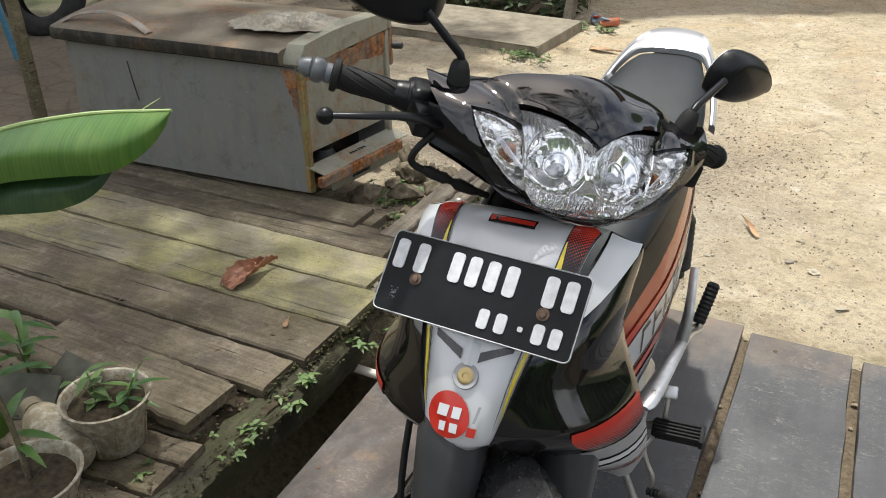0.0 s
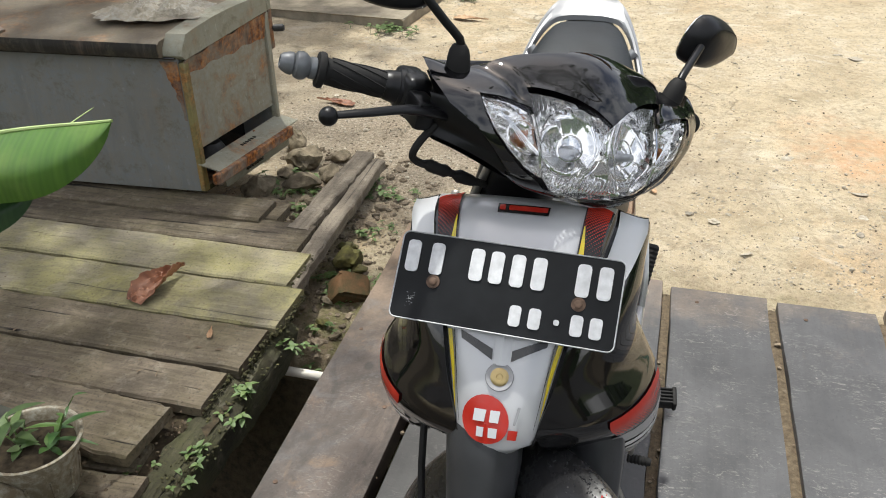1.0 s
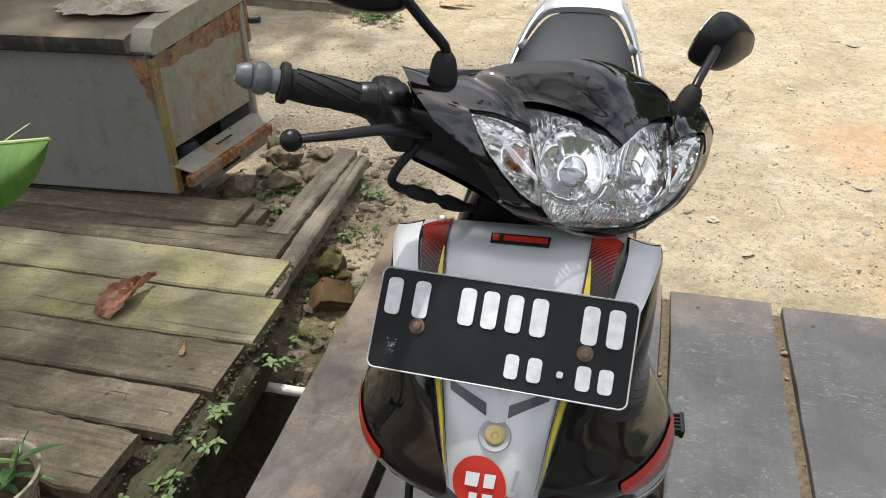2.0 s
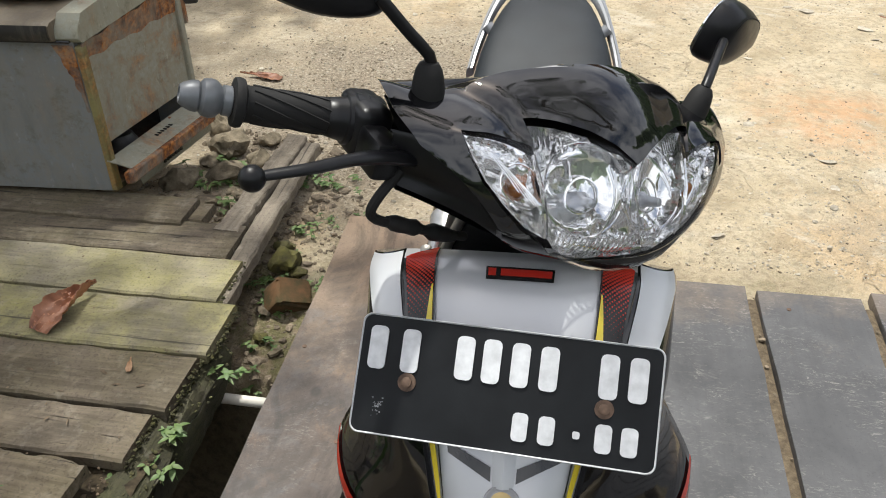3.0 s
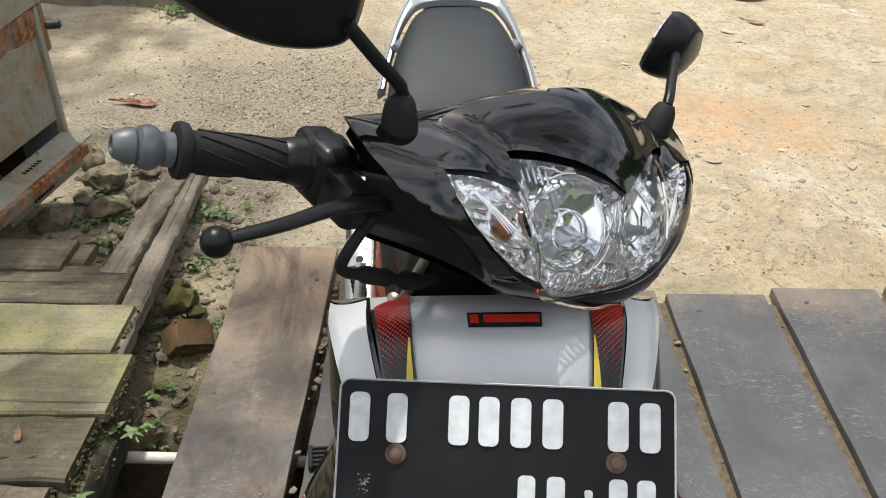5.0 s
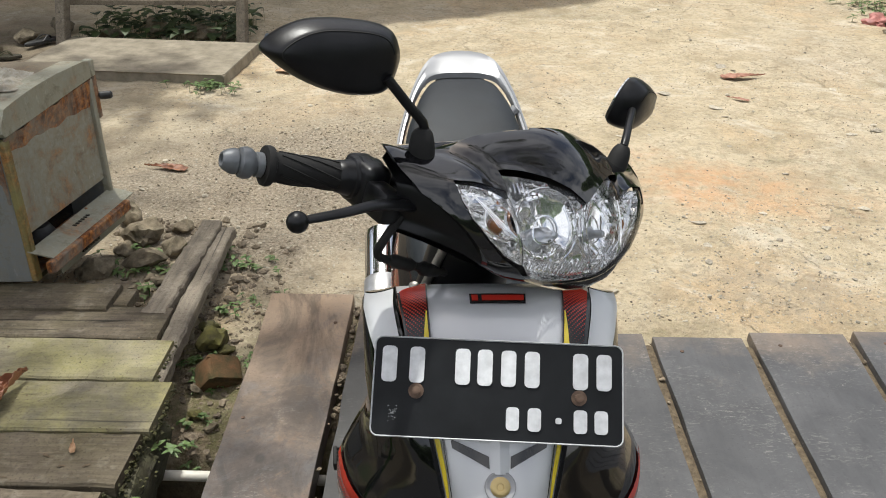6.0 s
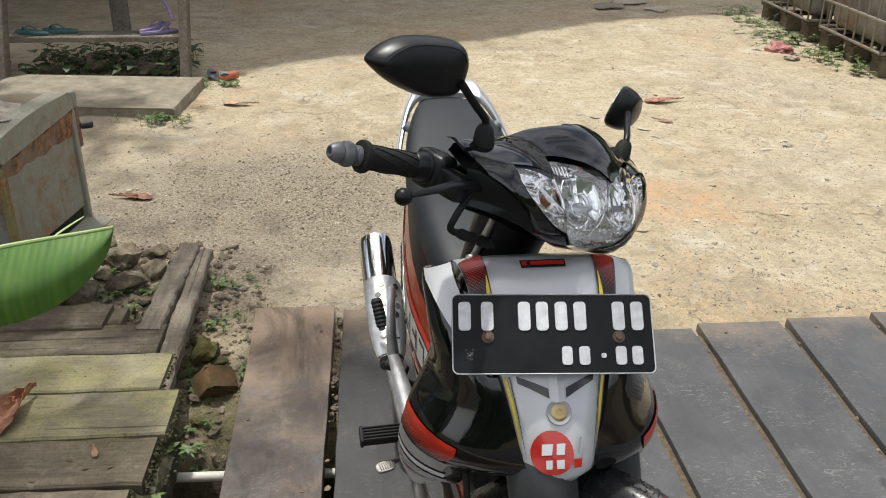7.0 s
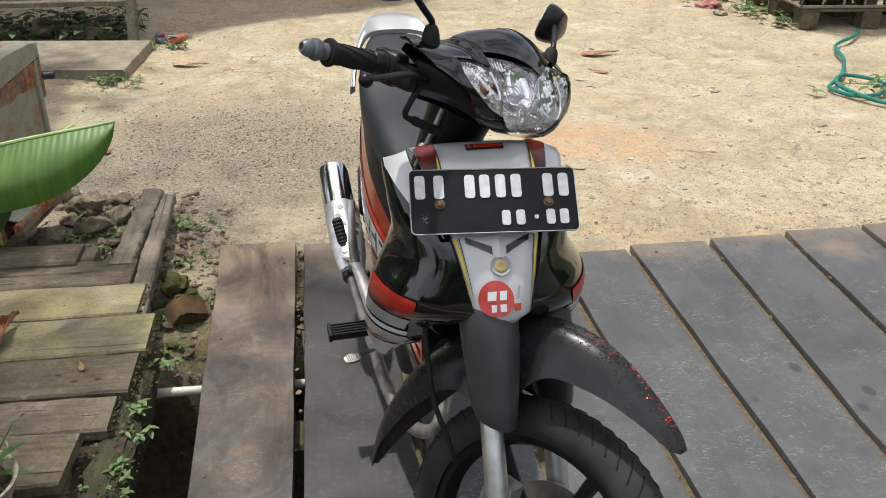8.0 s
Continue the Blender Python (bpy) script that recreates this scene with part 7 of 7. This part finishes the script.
for sx, x1, y1, z1 in ((-1, .262, .568, .312), (1, .264, .552, .318)):
    bm = bmesh.new()
    span = x1 - .166
    mt = Matrix.Translation((sx * (.166 + span / 2), y1 + .004, z1)) @ pose(0, 0, 0, 20, 0, 4)
    add_box(bm, (-span / 2, -.019, -.012), (span / 2, .019, .009), .006, 2, mt)
    for r in range(5):
        add_box(bm, (-span / 2 + .004, -.017 + r * .0075, .007), (span / 2 - .004, -.0125 + r * .0075, .0125), .0015, 1, mt)
    add_box(bm, (-span / 2 - .001 if sx < 0 else span / 2 - .008, -.021, -.013), (-span / 2 + .008 if sx < 0 else span / 2 + .001, .021, .014), .004, 2, mt)
    pg = bpart("foot_peg", bm, M_RUBBER, bike, "broad black rubber foot peg")
    bpart("peg_bar", tube([(sx * .06, y1 + .02, z1 - .03), (sx * .12, y1 + .015, z1 - .02), (sx * .168, y1 + .01, z1)], .010, 10), M_STEEL, pg)
    rp = bpart("rear_peg", peg((sx * .188, .93, .335), (sx * .206, .988, .415), .0155), M_RUBBER, bike, "folded black rubber rear peg")
    bpart("peg_bracket", tube(curve([(sx * .150, .50, .40), (sx * .160, .55, .405), (sx * .176, .70, .408), (sx * .182, .80, .385), (sx * .189, .90, .335), (sx * .19, .94, .325)], 16), [.014, .020, .021, .020, .018, .016, .014, .013, .012, .012, .012, .012, .013, .014, .014, .010], 12, True, .45), M_ALU, rp, "silver peg bracket")
    bpart("bracket_arm", tube(curve([(sx * .178, .74, .405), (sx * .182, .76, .47), (sx * .176, .80, .55)], 10), [.014 - .0006 * k for k in range(10)], 10, True, .5), M_ALU, rp)
    bpart("bracket_bolt", lathe([(.009, 0), (.009, .005), (.004, .007)], 12, along((sx * .192, .915, .335), (sx * .25, .915, .335))), M_STEEL, rp)
    bpart("bracket_bolt", lathe([(.010, 0), (.010, .005), (.004, .007)], 12, along((sx * .160, .54, .405), (sx * .25, .54, .405))), M_STEEL, rp)
def pedal_pad():
    """A small oval plate with pressed ribs."""
    bm = bmesh.new()
    mt = Matrix.Translation((-.210, .532, .258)) @ pose(0, 0, 0, 25, 0, 20)
    oval = [(k, [mt @ Vector((.022 * k * math.copysign(abs(math.cos(a)) ** .7, math.cos(a)), .013 * k * math.copysign(abs(math.sin(a)) ** .7, math.sin(a)), z)) for a in lin(0, 2 * math.pi * 27 / 28, 28)]) for k, z in ((.85, -.004), (1, -.003), (1, .002), (.88, .004))]
    loft(bm, [r for _, r in oval], True, True)
    for k in range(6):
        add_box(bm, (-.014 + k * .0052, -.008, .003), (-.0115 + k * .0052, .008, .006), .001, 1, mt)
    return bm


bp = bpart("brake_pedal", tube(curve([(-.12, .62, .25), (-.15, .585, .245), (-.190, .56, .247), (-.208, .537, .254)], 14), .006, 10), M_STEEL, bike, "steel brake pedal")
bpart("pedal_pad", pedal_pad(), M_STEEL, bp, "worn steel pedal pad")
gs = bpart("gear_lever", tube(curve([(.183, .604, .366), (.184, .585, .331), (.182, .575, .311), (.166, .52, .306), (.163, .50, .304), (.173, .49, .281), (.188, .483, .256), (.188, .477, .228)], 26), .0052, 10), M_STEEL, bike, "steel gear lever")
bpart("lever_pad", lathe([(.007, 0)] + [(.010 - .002 * (k % 2), .003 + .0035 * k) for k in range(12)] + [(.007, .046)], 14, along((.182, .476, .226), (.232, .470, .226))), M_RUBBER, gs)
bpart("heel_pad", (lambda b: (add_box(b, (-.013, -.013, -.005), (.017, .013, .005), .004, 2, Matrix.Translation((.183, .606, .370)) @ pose(0, 0, 0, 55, 0, 10)), b)[1])(bmesh.new()), M_ALU, gs, "knurled steel heel pad")
bpart("side_stand", tube(curve([(.09, .60, .20), (.14, .57, .12), (.19, .54, .03), (.205, .53, .004)], 14), .008, 10), M_STEEL, bike, "steel side stand")
bpart("swing_arm", (lambda b: (add_box(b, (-.075, .80, .265), (-.05, 1.22, .305), .008, 1), add_box(b, (.05, .80, .265), (.075, 1.22, .305), .008, 1), b)[2])(bmesh.new()), M_ENGINE, bike, "dark swing arm")
bpart("chain_cover", (lambda b: (add_box(b, (.078, .82, .25), (.10, 1.24, .36), .02, 2), b)[1])(bmesh.new()), M_PLASTIC, bike, "black chain cover")
bpart("rear_fender", sheet(lambda u, a: Vector((.055 * u, 1.19 - (.325 - .03 * u * u) * math.cos(radians(a)), .285 + (.325 - .03 * u * u) * math.sin(radians(a)))), lin(-1, 1, 9), lin(60, 190, 24), .003), M_PLASTIC, bike, "black rear fender")
for sx in (-1, 1):
    bpart("shock_absorber", lathe([(.012, 0), (.012, .03)] + [((.026 if k % 2 else .019), .04 + .011 * k) for k in range(18)] + [(.018, .25), (.012, .30)], 14, along((sx * .105, 1.16, .32), (sx * .115, 1.02, .60))), M_ENGINE, bike, "black spring shock absorber")

# ---- slab, stairs and house ----
bm = box((-2.45, 5.10, -.12), (-1.20, 5.80, .046), .010, 2)
rng = random.Random(2)
for v in bm.verts:
    v.co += Vector((rng.uniform(-.008, .008), rng.uniform(-.012, .012), 0))
slab = part("concrete_slab", bm, M_CONC, None)
slab.matrix_world = Matrix.Translation((-1.135, 5.10, 0)) @ pose(0, 0, 0, 0, 0, -4.5) @ Matrix.Translation((1.135, -5.10, 0))
tagged(slab, "low weathered concrete slab at the foot of the stairs", "slab")
stair = thing("wooden_stairs", "grey wooden house stairs with sandals on the lowest tread", "stairs", pose(0, 0, 0))
for x, y in ((-2.42, 5.82), (-1.285, 5.90)):
    part("stringer", box((x - .03, -.045, 0), (x + .03, .045, 1.75), .006), M_GREYWOOD, stair, smooth=False, m=Matrix.Translation((0, y, -.01)) @ pose(0, 0, 0, -22))
for k in range(3):
    z = .265 + .34 * k
    part("tread", plank_mesh(.20, 1.13, .035, 400 + k), M_GREYWOOD, stair, smooth=False, m=pose(-1.29, 5.98 + .155 * (k + 1) * .9, z, 0, 0, 92))
house = thing("stilt_house", "dark boarded stilt house above the yard's far side", "house", pose(0, 0, 0))
part("floor_slab", box((-6.5, 7.2, 1.45), (-1.9, 12, 1.6), .01), M_HOUSE, house, smooth=False)
for k in range(14):
    part("wall_board", box((-6.5, 7.24 + .004 * (k % 2), 1.6 + .20 * k), (-1.9, 7.28 + .004 * (k % 2), 1.79 + .20 * k), .004), M_HOUSE, house, smooth=False)
part("side_wall", box((-1.95, 7.29, 1.6), (-1.9, 12, 4.4), .004), M_HOUSE, house, smooth=False)
# unseen roof, its eave slanted so the shade edge crosses the yard
bm = bmesh.new()
plan = [(-7.0, 6.9), (-2.6, 7.05), (-1.75, 7.35), (-.4, 8.15), (1.4, 9.15), (4.2, 9.75), (4.2, 12.5), (-7.0, 12.5)]
loft(bm, [[(x, y, z) for x, y in plan] for z in (4.4, 4.52)], True, True)
bmesh.ops.recalc_face_normals(bm, faces=bm.faces)
part("roof", bm, M_RUST, house, "unseen rusty roof sheet, its eave slanted to shade the yard", smooth=False)
# unseen posts added under the extended roof
for x in (.6, 3.9):
    part("post", box((x - .05, 10.6, -.1), (x + .05, 10.7, 4.4), .008), M_HOUSE, house, smooth=False)
for x in (-6.2, -4.3, -2.1):
    for y in (7.5, 9.5, 11.8):
        part("post", box((x - .06, y - .06, -.1), (x + .06, y + .06, 1.45), .01), M_HOUSE, house, smooth=False)
rng = random.Random(9)
bm = bmesh.new()
for _ in range(300):
    x, y = rng.uniform(-2.4, -1.3), rng.uniform(5.95, 6.7)
    h = rng.uniform(.01, .12)
    a = rng.uniform(0, 6.3)
    add_leaf(bm, (x, y, ground_z(x, y) + h), (math.cos(a), math.sin(a), rng.uniform(-.1, .5)), rng.uniform(.05, .11), rng.uniform(.04, .08), .3, n=4)
    add_tube(bm, [(x, y, ground_z(x, y) - .01), (x, y, ground_z(x, y) + h)], .0012, 4)
for k, (x, y, s) in enumerate(((-2.2, 6.1, .10), (-1.95, 6.2, .09), (-1.62, 6.15, .11), (-1.45, 6.1, .07), (-2.62, 6.3, .09), (-2.75, 6.0, .07), (-2.85, 5.75, .06))):
    stone(x, y, s, seed=140 + k, label="dark stone among the plants under the stairs")
tagged(part("undergrowth", bm, M_UNDER), "low green plants growing under the stairs", "plants", kind="stuff")


def sandal(m, sole, strap, label, length=.25):
    ob = thing("sandal", label, "sandal", m, "sandals")
    out = [(.040 * math.sin(t) * (1 + .18 * math.cos(t)), length / 2 * math.cos(t)) for t in (2 * math.pi * k / 22 for k in range(22))]
    bm = bmesh.new()
    loft(bm, [[(x * q, y * q, z) for x, y in out] for q, z in ((.96, 0), (1, .004), (1, .016), (.96, .02))], True, True)
    part("sole", bm, sole, ob)
    for sx in (-1, 1):
        part("strap", tube(curve([(0, length * .30, .02), (sx * .022, length * .16, .045), (sx * .038, -length * .06, .018)], 10), .006, 7, True, .6), strap, ob)
    return ob


zt = .268
sandal(pose(-2.28, 6.08, zt, 0, 0, 70), M_TEAL, M_TEAL, "teal rubber flip-flop on the stair tread")
sandal(pose(-2.12, 6.14, zt, 0, 0, 80), M_TEAL, M_TEAL, "teal rubber flip-flop on the stair tread")
sandal(pose(-1.47, 6.10, zt, 0, 0, -60), M_PURPLE, M_PURPLE, "mauve rubber flip-flop on the stair tread")
sandal(pose(-1.50, 6.14, zt + .022, 6, 0, -40), M_PURPLE, M_PURPLE, "mauve rubber flip-flop lying across its pair")
sandal(pose(-2.62, 5.95, -.01, 0, 0, -30), M_ENGINE, M_ENGINE, "worn black sandal on the ground by the stairs")
sandal(pose(-2.70, 5.55, -.01, 0, 0, -70), M_BEAM, M_BEAM, "worn brown sandal on the ground by the slab")
ob = part("purple_cord", tube(curve([(-1.36, 6.06, .36), (-1.42, 6.12, .55), (-1.37, 6.2, .8), (-1.40, 6.35, 1.2)], 14), .012, 8), M_PURPLE)
tagged(ob, "twisted mauve cord hanging by the stair", "cord")


def clog(m, body_m, lining, label):
    ob = thing("clog", label, "shoe", m, "clogs")
    bm = bmesh.new()
    rings = []
    for t in lin(0, 1, 9):
        w = .036 * math.sin(math.pi * (.12 + .78 * t)) ** .6
        h = .055 if t > .45 else .035 + .03 * t
        rings.append([(w * math.cos(a), -.07 + .14 * t, h / 2 + h / 2 * math.sin(a)) for a in (2 * math.pi * k / 16 for k in range(16))])
    loft(bm, rings, True, True)
    part("upper", bm, body_m, ob)
    part("opening", lathe([(.004, .0), (.026, .001), (.028, .006), (.022, .008)], 18, pose(0, -.025, .046, -14) @ Matrix.Diagonal((1, 1.5, 1, 1))), lining, ob, "orange lining")
    return ob


clog(pose(-1.13, 6.02, -.015, 0, 0, 25), M_CLOG, M_REDPL, "small blue and orange child's clog on the sand")
clog(pose(-1.02, 5.97, -.015, 0, 0, -50), M_CLOG2, M_CLOG, "small orange and grey-blue child's clog on the sand")
bk = thing("bucket", "red plastic bucket standing under the house", "bucket", pose(-3.42, 7.45, -.02))
part("wall", lathe([(.13, 0), (.14, .004), (.175, .24), (.185, .245), (.185, .26), (.17, .262), (.165, .25), (.13, .02)], 32), M_REDPL, bk)
part("cloth", (lambda b: (rock(b, (0, 0, .24), .12, random.Random(3), 3), b)[1])(bmesh.new()), M_CLOTH, bk, "wet cloth in the bucket")

# ---- tanks, hose, litter on the far side ----
def tank(m, label):
    ob = thing("water_tank", label, "tank", m, "tanks")
    W, D, H = 1.15, 1.0, 1.0
    part("bottle", box((.04, .04, .17), (W - .04, D - .04, H + .12), .09, 4), M_IBC, ob, "milky stained plastic container")
    for x in (.02, W / 2 - .07, W - .16):
        for y in (.0, D / 2 - .07, D - .14):
            part("pallet_foot", box((x, y, -.02), (x + .14, y + .14, .11), .006), M_DECK_D, ob, smooth=False)
    for y in (.0, D / 2 - .06, D - .12):
        part("pallet_board", box((.0, y, .11), (W, y + .12, .135), .004), M_DECK_D, ob, smooth=False)
    for z in (.15, .36, .60, .84, 1.08):
        part("cage_ring", tube([(.0, .0, z), (W, .0, z), (W, D, z), (0, D, z), (.0, .0, z)], .012, 8), M_GALV, ob)
    for k in range(8):
        part("cage_bar", tube([(W * k / 7, .0, .14), (W * k / 7, .0, 1.1)], .009, 6), M_GALV, ob)
        part("cage_bar", tube([(0, D * k / 7, .14), (0, D * k / 7, 1.1)], .009, 6), M_GALV, ob)
    return ob


tank(pose(3.50, 5.95, 0, 0, 0, -3), "caged water tank of stained milky plastic on a pallet")
tank(pose(3.56, 7.18, 0, 0, 0, -2), "second caged water tank of stained milky plastic on a pallet")
ob = part("garden_hose", tube(curve([(3.9, 5.80, .01), (3.75, 5.60, .015), (3.45, 5.35, .012), (3.3, 5.0, .012), (3.05, 4.62, .015), (2.86, 4.42, .014), (2.92, 4.25, .014), (3.10, 4.28, .016), (3.22, 4.48, .02), (3.05, 4.60, .03), (2.90, 4.40, .032), (2.98, 4.12, .02), (3.2, 4.0, .015), (3.5, 3.9, .015)], 90), .012, 8), M_HOSE)
tagged(ob, "green garden hose in loose loops on the ground", "hose")


def bag(x, y, s, material, label, seed):
    bm = bmesh.new()
    rock(bm, (0, 0, 0), s, random.Random(seed), 3)
    for v in bm.verts:
        v.co += v.co.normalized() * s * (.35 * noise.noise(v.co * (2.2 / s) + Vector((seed, 0, 0))) + .2 * noise.noise(v.co * (5 / s) + Vector((0, seed, 0))))
        v.co.z *= .6
        v.co.z = max(v.co.z, -.15 * s) * 1.0
    o = part("plastic_bag", bm, material)
    o.location = (x, y, ground_z(x, y) + .12 * s)
    return tagged(o, label, "bag", "litter")


bag(3.16, 6.76, .12, M_PINK, "crumpled pink plastic bag on the sand", 4)
bag(3.13, 6.48, .05, M_POT, "flat scrap of white plastic on the sand", 6)
for k, (x, y, s) in enumerate(((2.3, 8.75, .22), (2.75, 8.6, .16), (2.55, 8.95, .2))):
    stone(x, y, s, M_PEBBLE, seed=80 + k, flat=.14, label="broken flat piece of old concrete sunk in the yard")

# ---- things beyond the deck ----
bm = bmesh.new()
tp = [(.215 + .075 * math.cos(a), .065 * math.sin(a)) for a in (radians(-140 + 280 * k / 16) for k in range(17))]
loft(bm, [[(r * math.cos(t), r * math.sin(t), h) for r, h in tp] for t in (2 * math.pi * k / 40 for k in range(41))], False, False)
ty = part("tyre", bm, M_TYRE)
ty.matrix_world = pose(-4.42, 4.34, .235, 70, 0, 25)
tagged(ty, "old black tyre leaning on the ground beyond the freezer", "tyre")
ch = thing("plastic_chair", "faded blue plastic chair standing beyond the deck", "chair", pose(-4.10, 3.42, 0, 0, 0, 30))
for x, y in ((-.2, -.2), (.2, -.2), (-.2, .2), (.2, .2)):
    part("leg", tube([(x * 1.15, y * 1.15, .0), (x, y, .42)], .018, 8), M_BLUEPL, ch)
part("seat", box((-.22, -.22, .42), (.22, .22, .445), .012, 2), M_BLUEPL, ch)
part("backrest", box((-.21, .19, .46), (.21, .215, .80), .012, 2), M_BLUEPL, ch)


def tree(x, y, trunk, crown, n, seed, label, r0=.05, leaf=.17):
    """trunk: points; crown: (centre, radii)."""
    rng = random.Random(seed)
    ob = thing("tree", label, "tree", pose(x, y, 0), "trees")
    pts = curve(trunk, 14)
    part("trunk", tube(pts, [r0 * (1 - .6 * k / 13) for k in range(14)], 10), M_BARK, ob, "mossy slender trunk")
    c, rad = Vector(crown[0]), Vector(crown[1])
    bm = bmesh.new()
    lb = bmesh.new()
    for k in range(14):
        a = rng.uniform(0, 6.3)
        e = c + Vector((math.cos(a) * rad.x * rng.uniform(.4, .85), math.sin(a) * rad.y * rng.uniform(.4, .85), rad.z * rng.uniform(-.5, .6)))
        add_tube(lb, [pts[-1 - rng.randint(0, 3)], (pts[-1] + e) / 2 + Vector((0, 0, .15)), e], [.028, .016, .005], 6)
    centres = [c + Vector((rng.gauss(0, .45) * rad.x, rng.gauss(0, .45) * rad.y, rng.gauss(0, .4) * rad.z)) for _ in range(max(8, n // 26))]
    for _ in range(n):
        p = rng.choice(centres) + Vector((rng.gauss(0, .22), rng.gauss(0, .22), rng.gauss(0, .16)))
        a = rng.uniform(0, 6.3)
        add_leaf(bm, p, (math.cos(a), math.sin(a), rng.uniform(-.6, .4)), leaf * rng.uniform(.6, 1.3), leaf * .45 * rng.uniform(.7, 1.2), .3, n=2)
    part("limbs", lb, M_BARK, ob)
    part("crown", bm, M_TREE, ob, "open leafy crown")
    return ob


# crown is unseen, added over the trunk to dapple the deck
tree(-3.04, 3.06, [(0, 0, -.1), (-.05, .04, .56), (-.16, .10, 1.3), (-.25, .3, 2.6), (.1, .35, 4.0)], ((.15, -.25, 4.9), (1.5, 1.8, .8)), 2300, 31, "slender mossy trunk with an unseen crown added to shade the deck", .037)
# unseen tree added to shade the yard beyond the freezer
tree(-5.9, 6.3, [(0, 0, -.2), (.1, 0, 2.3), (.4, -.2, 4.2)], ((1.6, -1.1, 5.0), (1.9, 1.7, .9)), 3000, 36, "unseen leafy tree added to shade the yard", .10, .22)
# unseen trees added to show in the bodywork's reflections
tree(-16, -30, [(0, 0, -.2), (.1, 0, 2.5), (0, .1, 5.0)], ((0, 0, 6.2), (2.6, 2.6, 2.0)), 1500, 32, "unseen leafy tree added behind the bridge for reflections", .14, .4)
tree(-2.0, -38, [(0, 0, -.2), (.1, 0, 2.8), (0, .1, 5.5)], ((0, 0, 6.5), (2.4, 2.4, 2.2)), 1500, 33, "unseen leafy tree added behind the bridge for reflections", .14, .4)
tree(26, -30.0, [(0, 0, -.2), (.1, 0, 2.5), (0, .1, 4.8)], ((0, 0, 5.8), (2.4, 2.4, 2.0)), 1500, 34, "unseen leafy tree added to one side for reflections", .14, .4)


def palm(x, y, trunk, seed, label, fronds=15, length=2.6):
    """A leaning coconut palm: ringed trunk and feathered fronds."""
    rng = random.Random(seed)
    ob = thing("palm_tree", label, "tree", pose(x, y, 0), "trees")
    pts = curve(trunk, 30)
    part("trunk", tube(pts, [.17 - .07 * k / 29 + .008 * (k % 2) for k in range(30)], 12), M_BARK, ob, "ringed grey trunk")
    for k in range(fronds):
        a = k * 2.4 + rng.uniform(-.2, .2)
        up = rng.uniform(-.1, .9)
        d = Vector((math.cos(a), math.sin(a), 0))
        rib = curve([pts[-1], pts[-1] + d * length * .45 + Vector((0, 0, length * .30 * up)), pts[-1] + d * length * .85 + Vector((0, 0, length * (.28 * up - .22))), pts[-1] + d * length + Vector((0, 0, length * (.15 * up - .5)))], 34)
        bm = bmesh.new()
        add_tube(bm, rib, [.022 - .0006 * q for q in range(34)], 5)
        for q in range(3, 34):
            w = .62 * math.sin(math.pi * (q + 3) / 38) ** .6
            t = (rib[min(33, q + 1)] - rib[q - 1]).normalized()
            s = t.cross(Vector((0, 0, 1))).normalized()
            for sg in (-1, 1):
                add_leaf(bm, rib[q], s * sg + t * .5 + Vector((0, 0, -.15)), w * rng.uniform(.85, 1.1), .045, .25, n=2)
        part("frond", bm, M_TREE, ob)
    return ob


palm(6.2, -1.6, [(0, 0, -.2), (-.5, .6, 2.5), (-1.8, 2.0, 5.2), (-3.3, 4.0, 8.0)], 61, "tall leaning coconut palm beside the bridge")

# ---- unseen woods added all round to keep the bright horizon out of reflections ----
rng = random.Random(91)
bm = bmesh.new()
WOODS = 24.0


def woods_at(a):
    """Radius and height of the wood's edge at an angle."""
    return WOODS + 2.2 * noise.noise((math.cos(a) * 2.5, math.sin(a) * 2.5, 1)), 6.5 + 2.6 * noise.noise((math.cos(a) * 4, math.sin(a) * 4, 5)) + 1.2 * noise.noise((math.cos(a) * 15, math.sin(a) * 15, 8))


for a0, a1 in ((radians(-4), radians(184)), (radians(203), radians(337))):
    rings = []
    for a in lin(a0, a1, 180):
        r, h = woods_at(a)
        rings.append([Vector((math.cos(a) * (r + d), 3 + math.sin(a) * (r + d), z)) + Vector((1, 1, .6)) * (.9 * noise.noise((math.cos(a) * 40, math.sin(a) * 40, z))) for d, z in ((.3, -.3), (0, h * .35), (.6, h * .7), (1.6, h), (3.0, h * .9), (4.5, -.3))])
    loft(bm, rings, False, False)
    for _ in range(2600):
        a = rng.uniform(a0, a1)
        r, h = woods_at(a)
        z = h * rng.uniform(.02, 1.08)
        q = rng.uniform(0, 6.3)
        add_leaf(bm, (math.cos(a) * (r - rng.uniform(0, .9) + .4 * z / h), 3 + math.sin(a) * (r - rng.uniform(0, .9) + .4 * z / h), z), (math.cos(q), math.sin(q), rng.uniform(-.7, .5)), rng.uniform(.5, 1.3), rng.uniform(.2, .5), .35, n=2)
tagged(part("woods", bm, M_TREE), "unseen ring of green scrub added round the yard to darken reflections", "woods", kind="stuff")
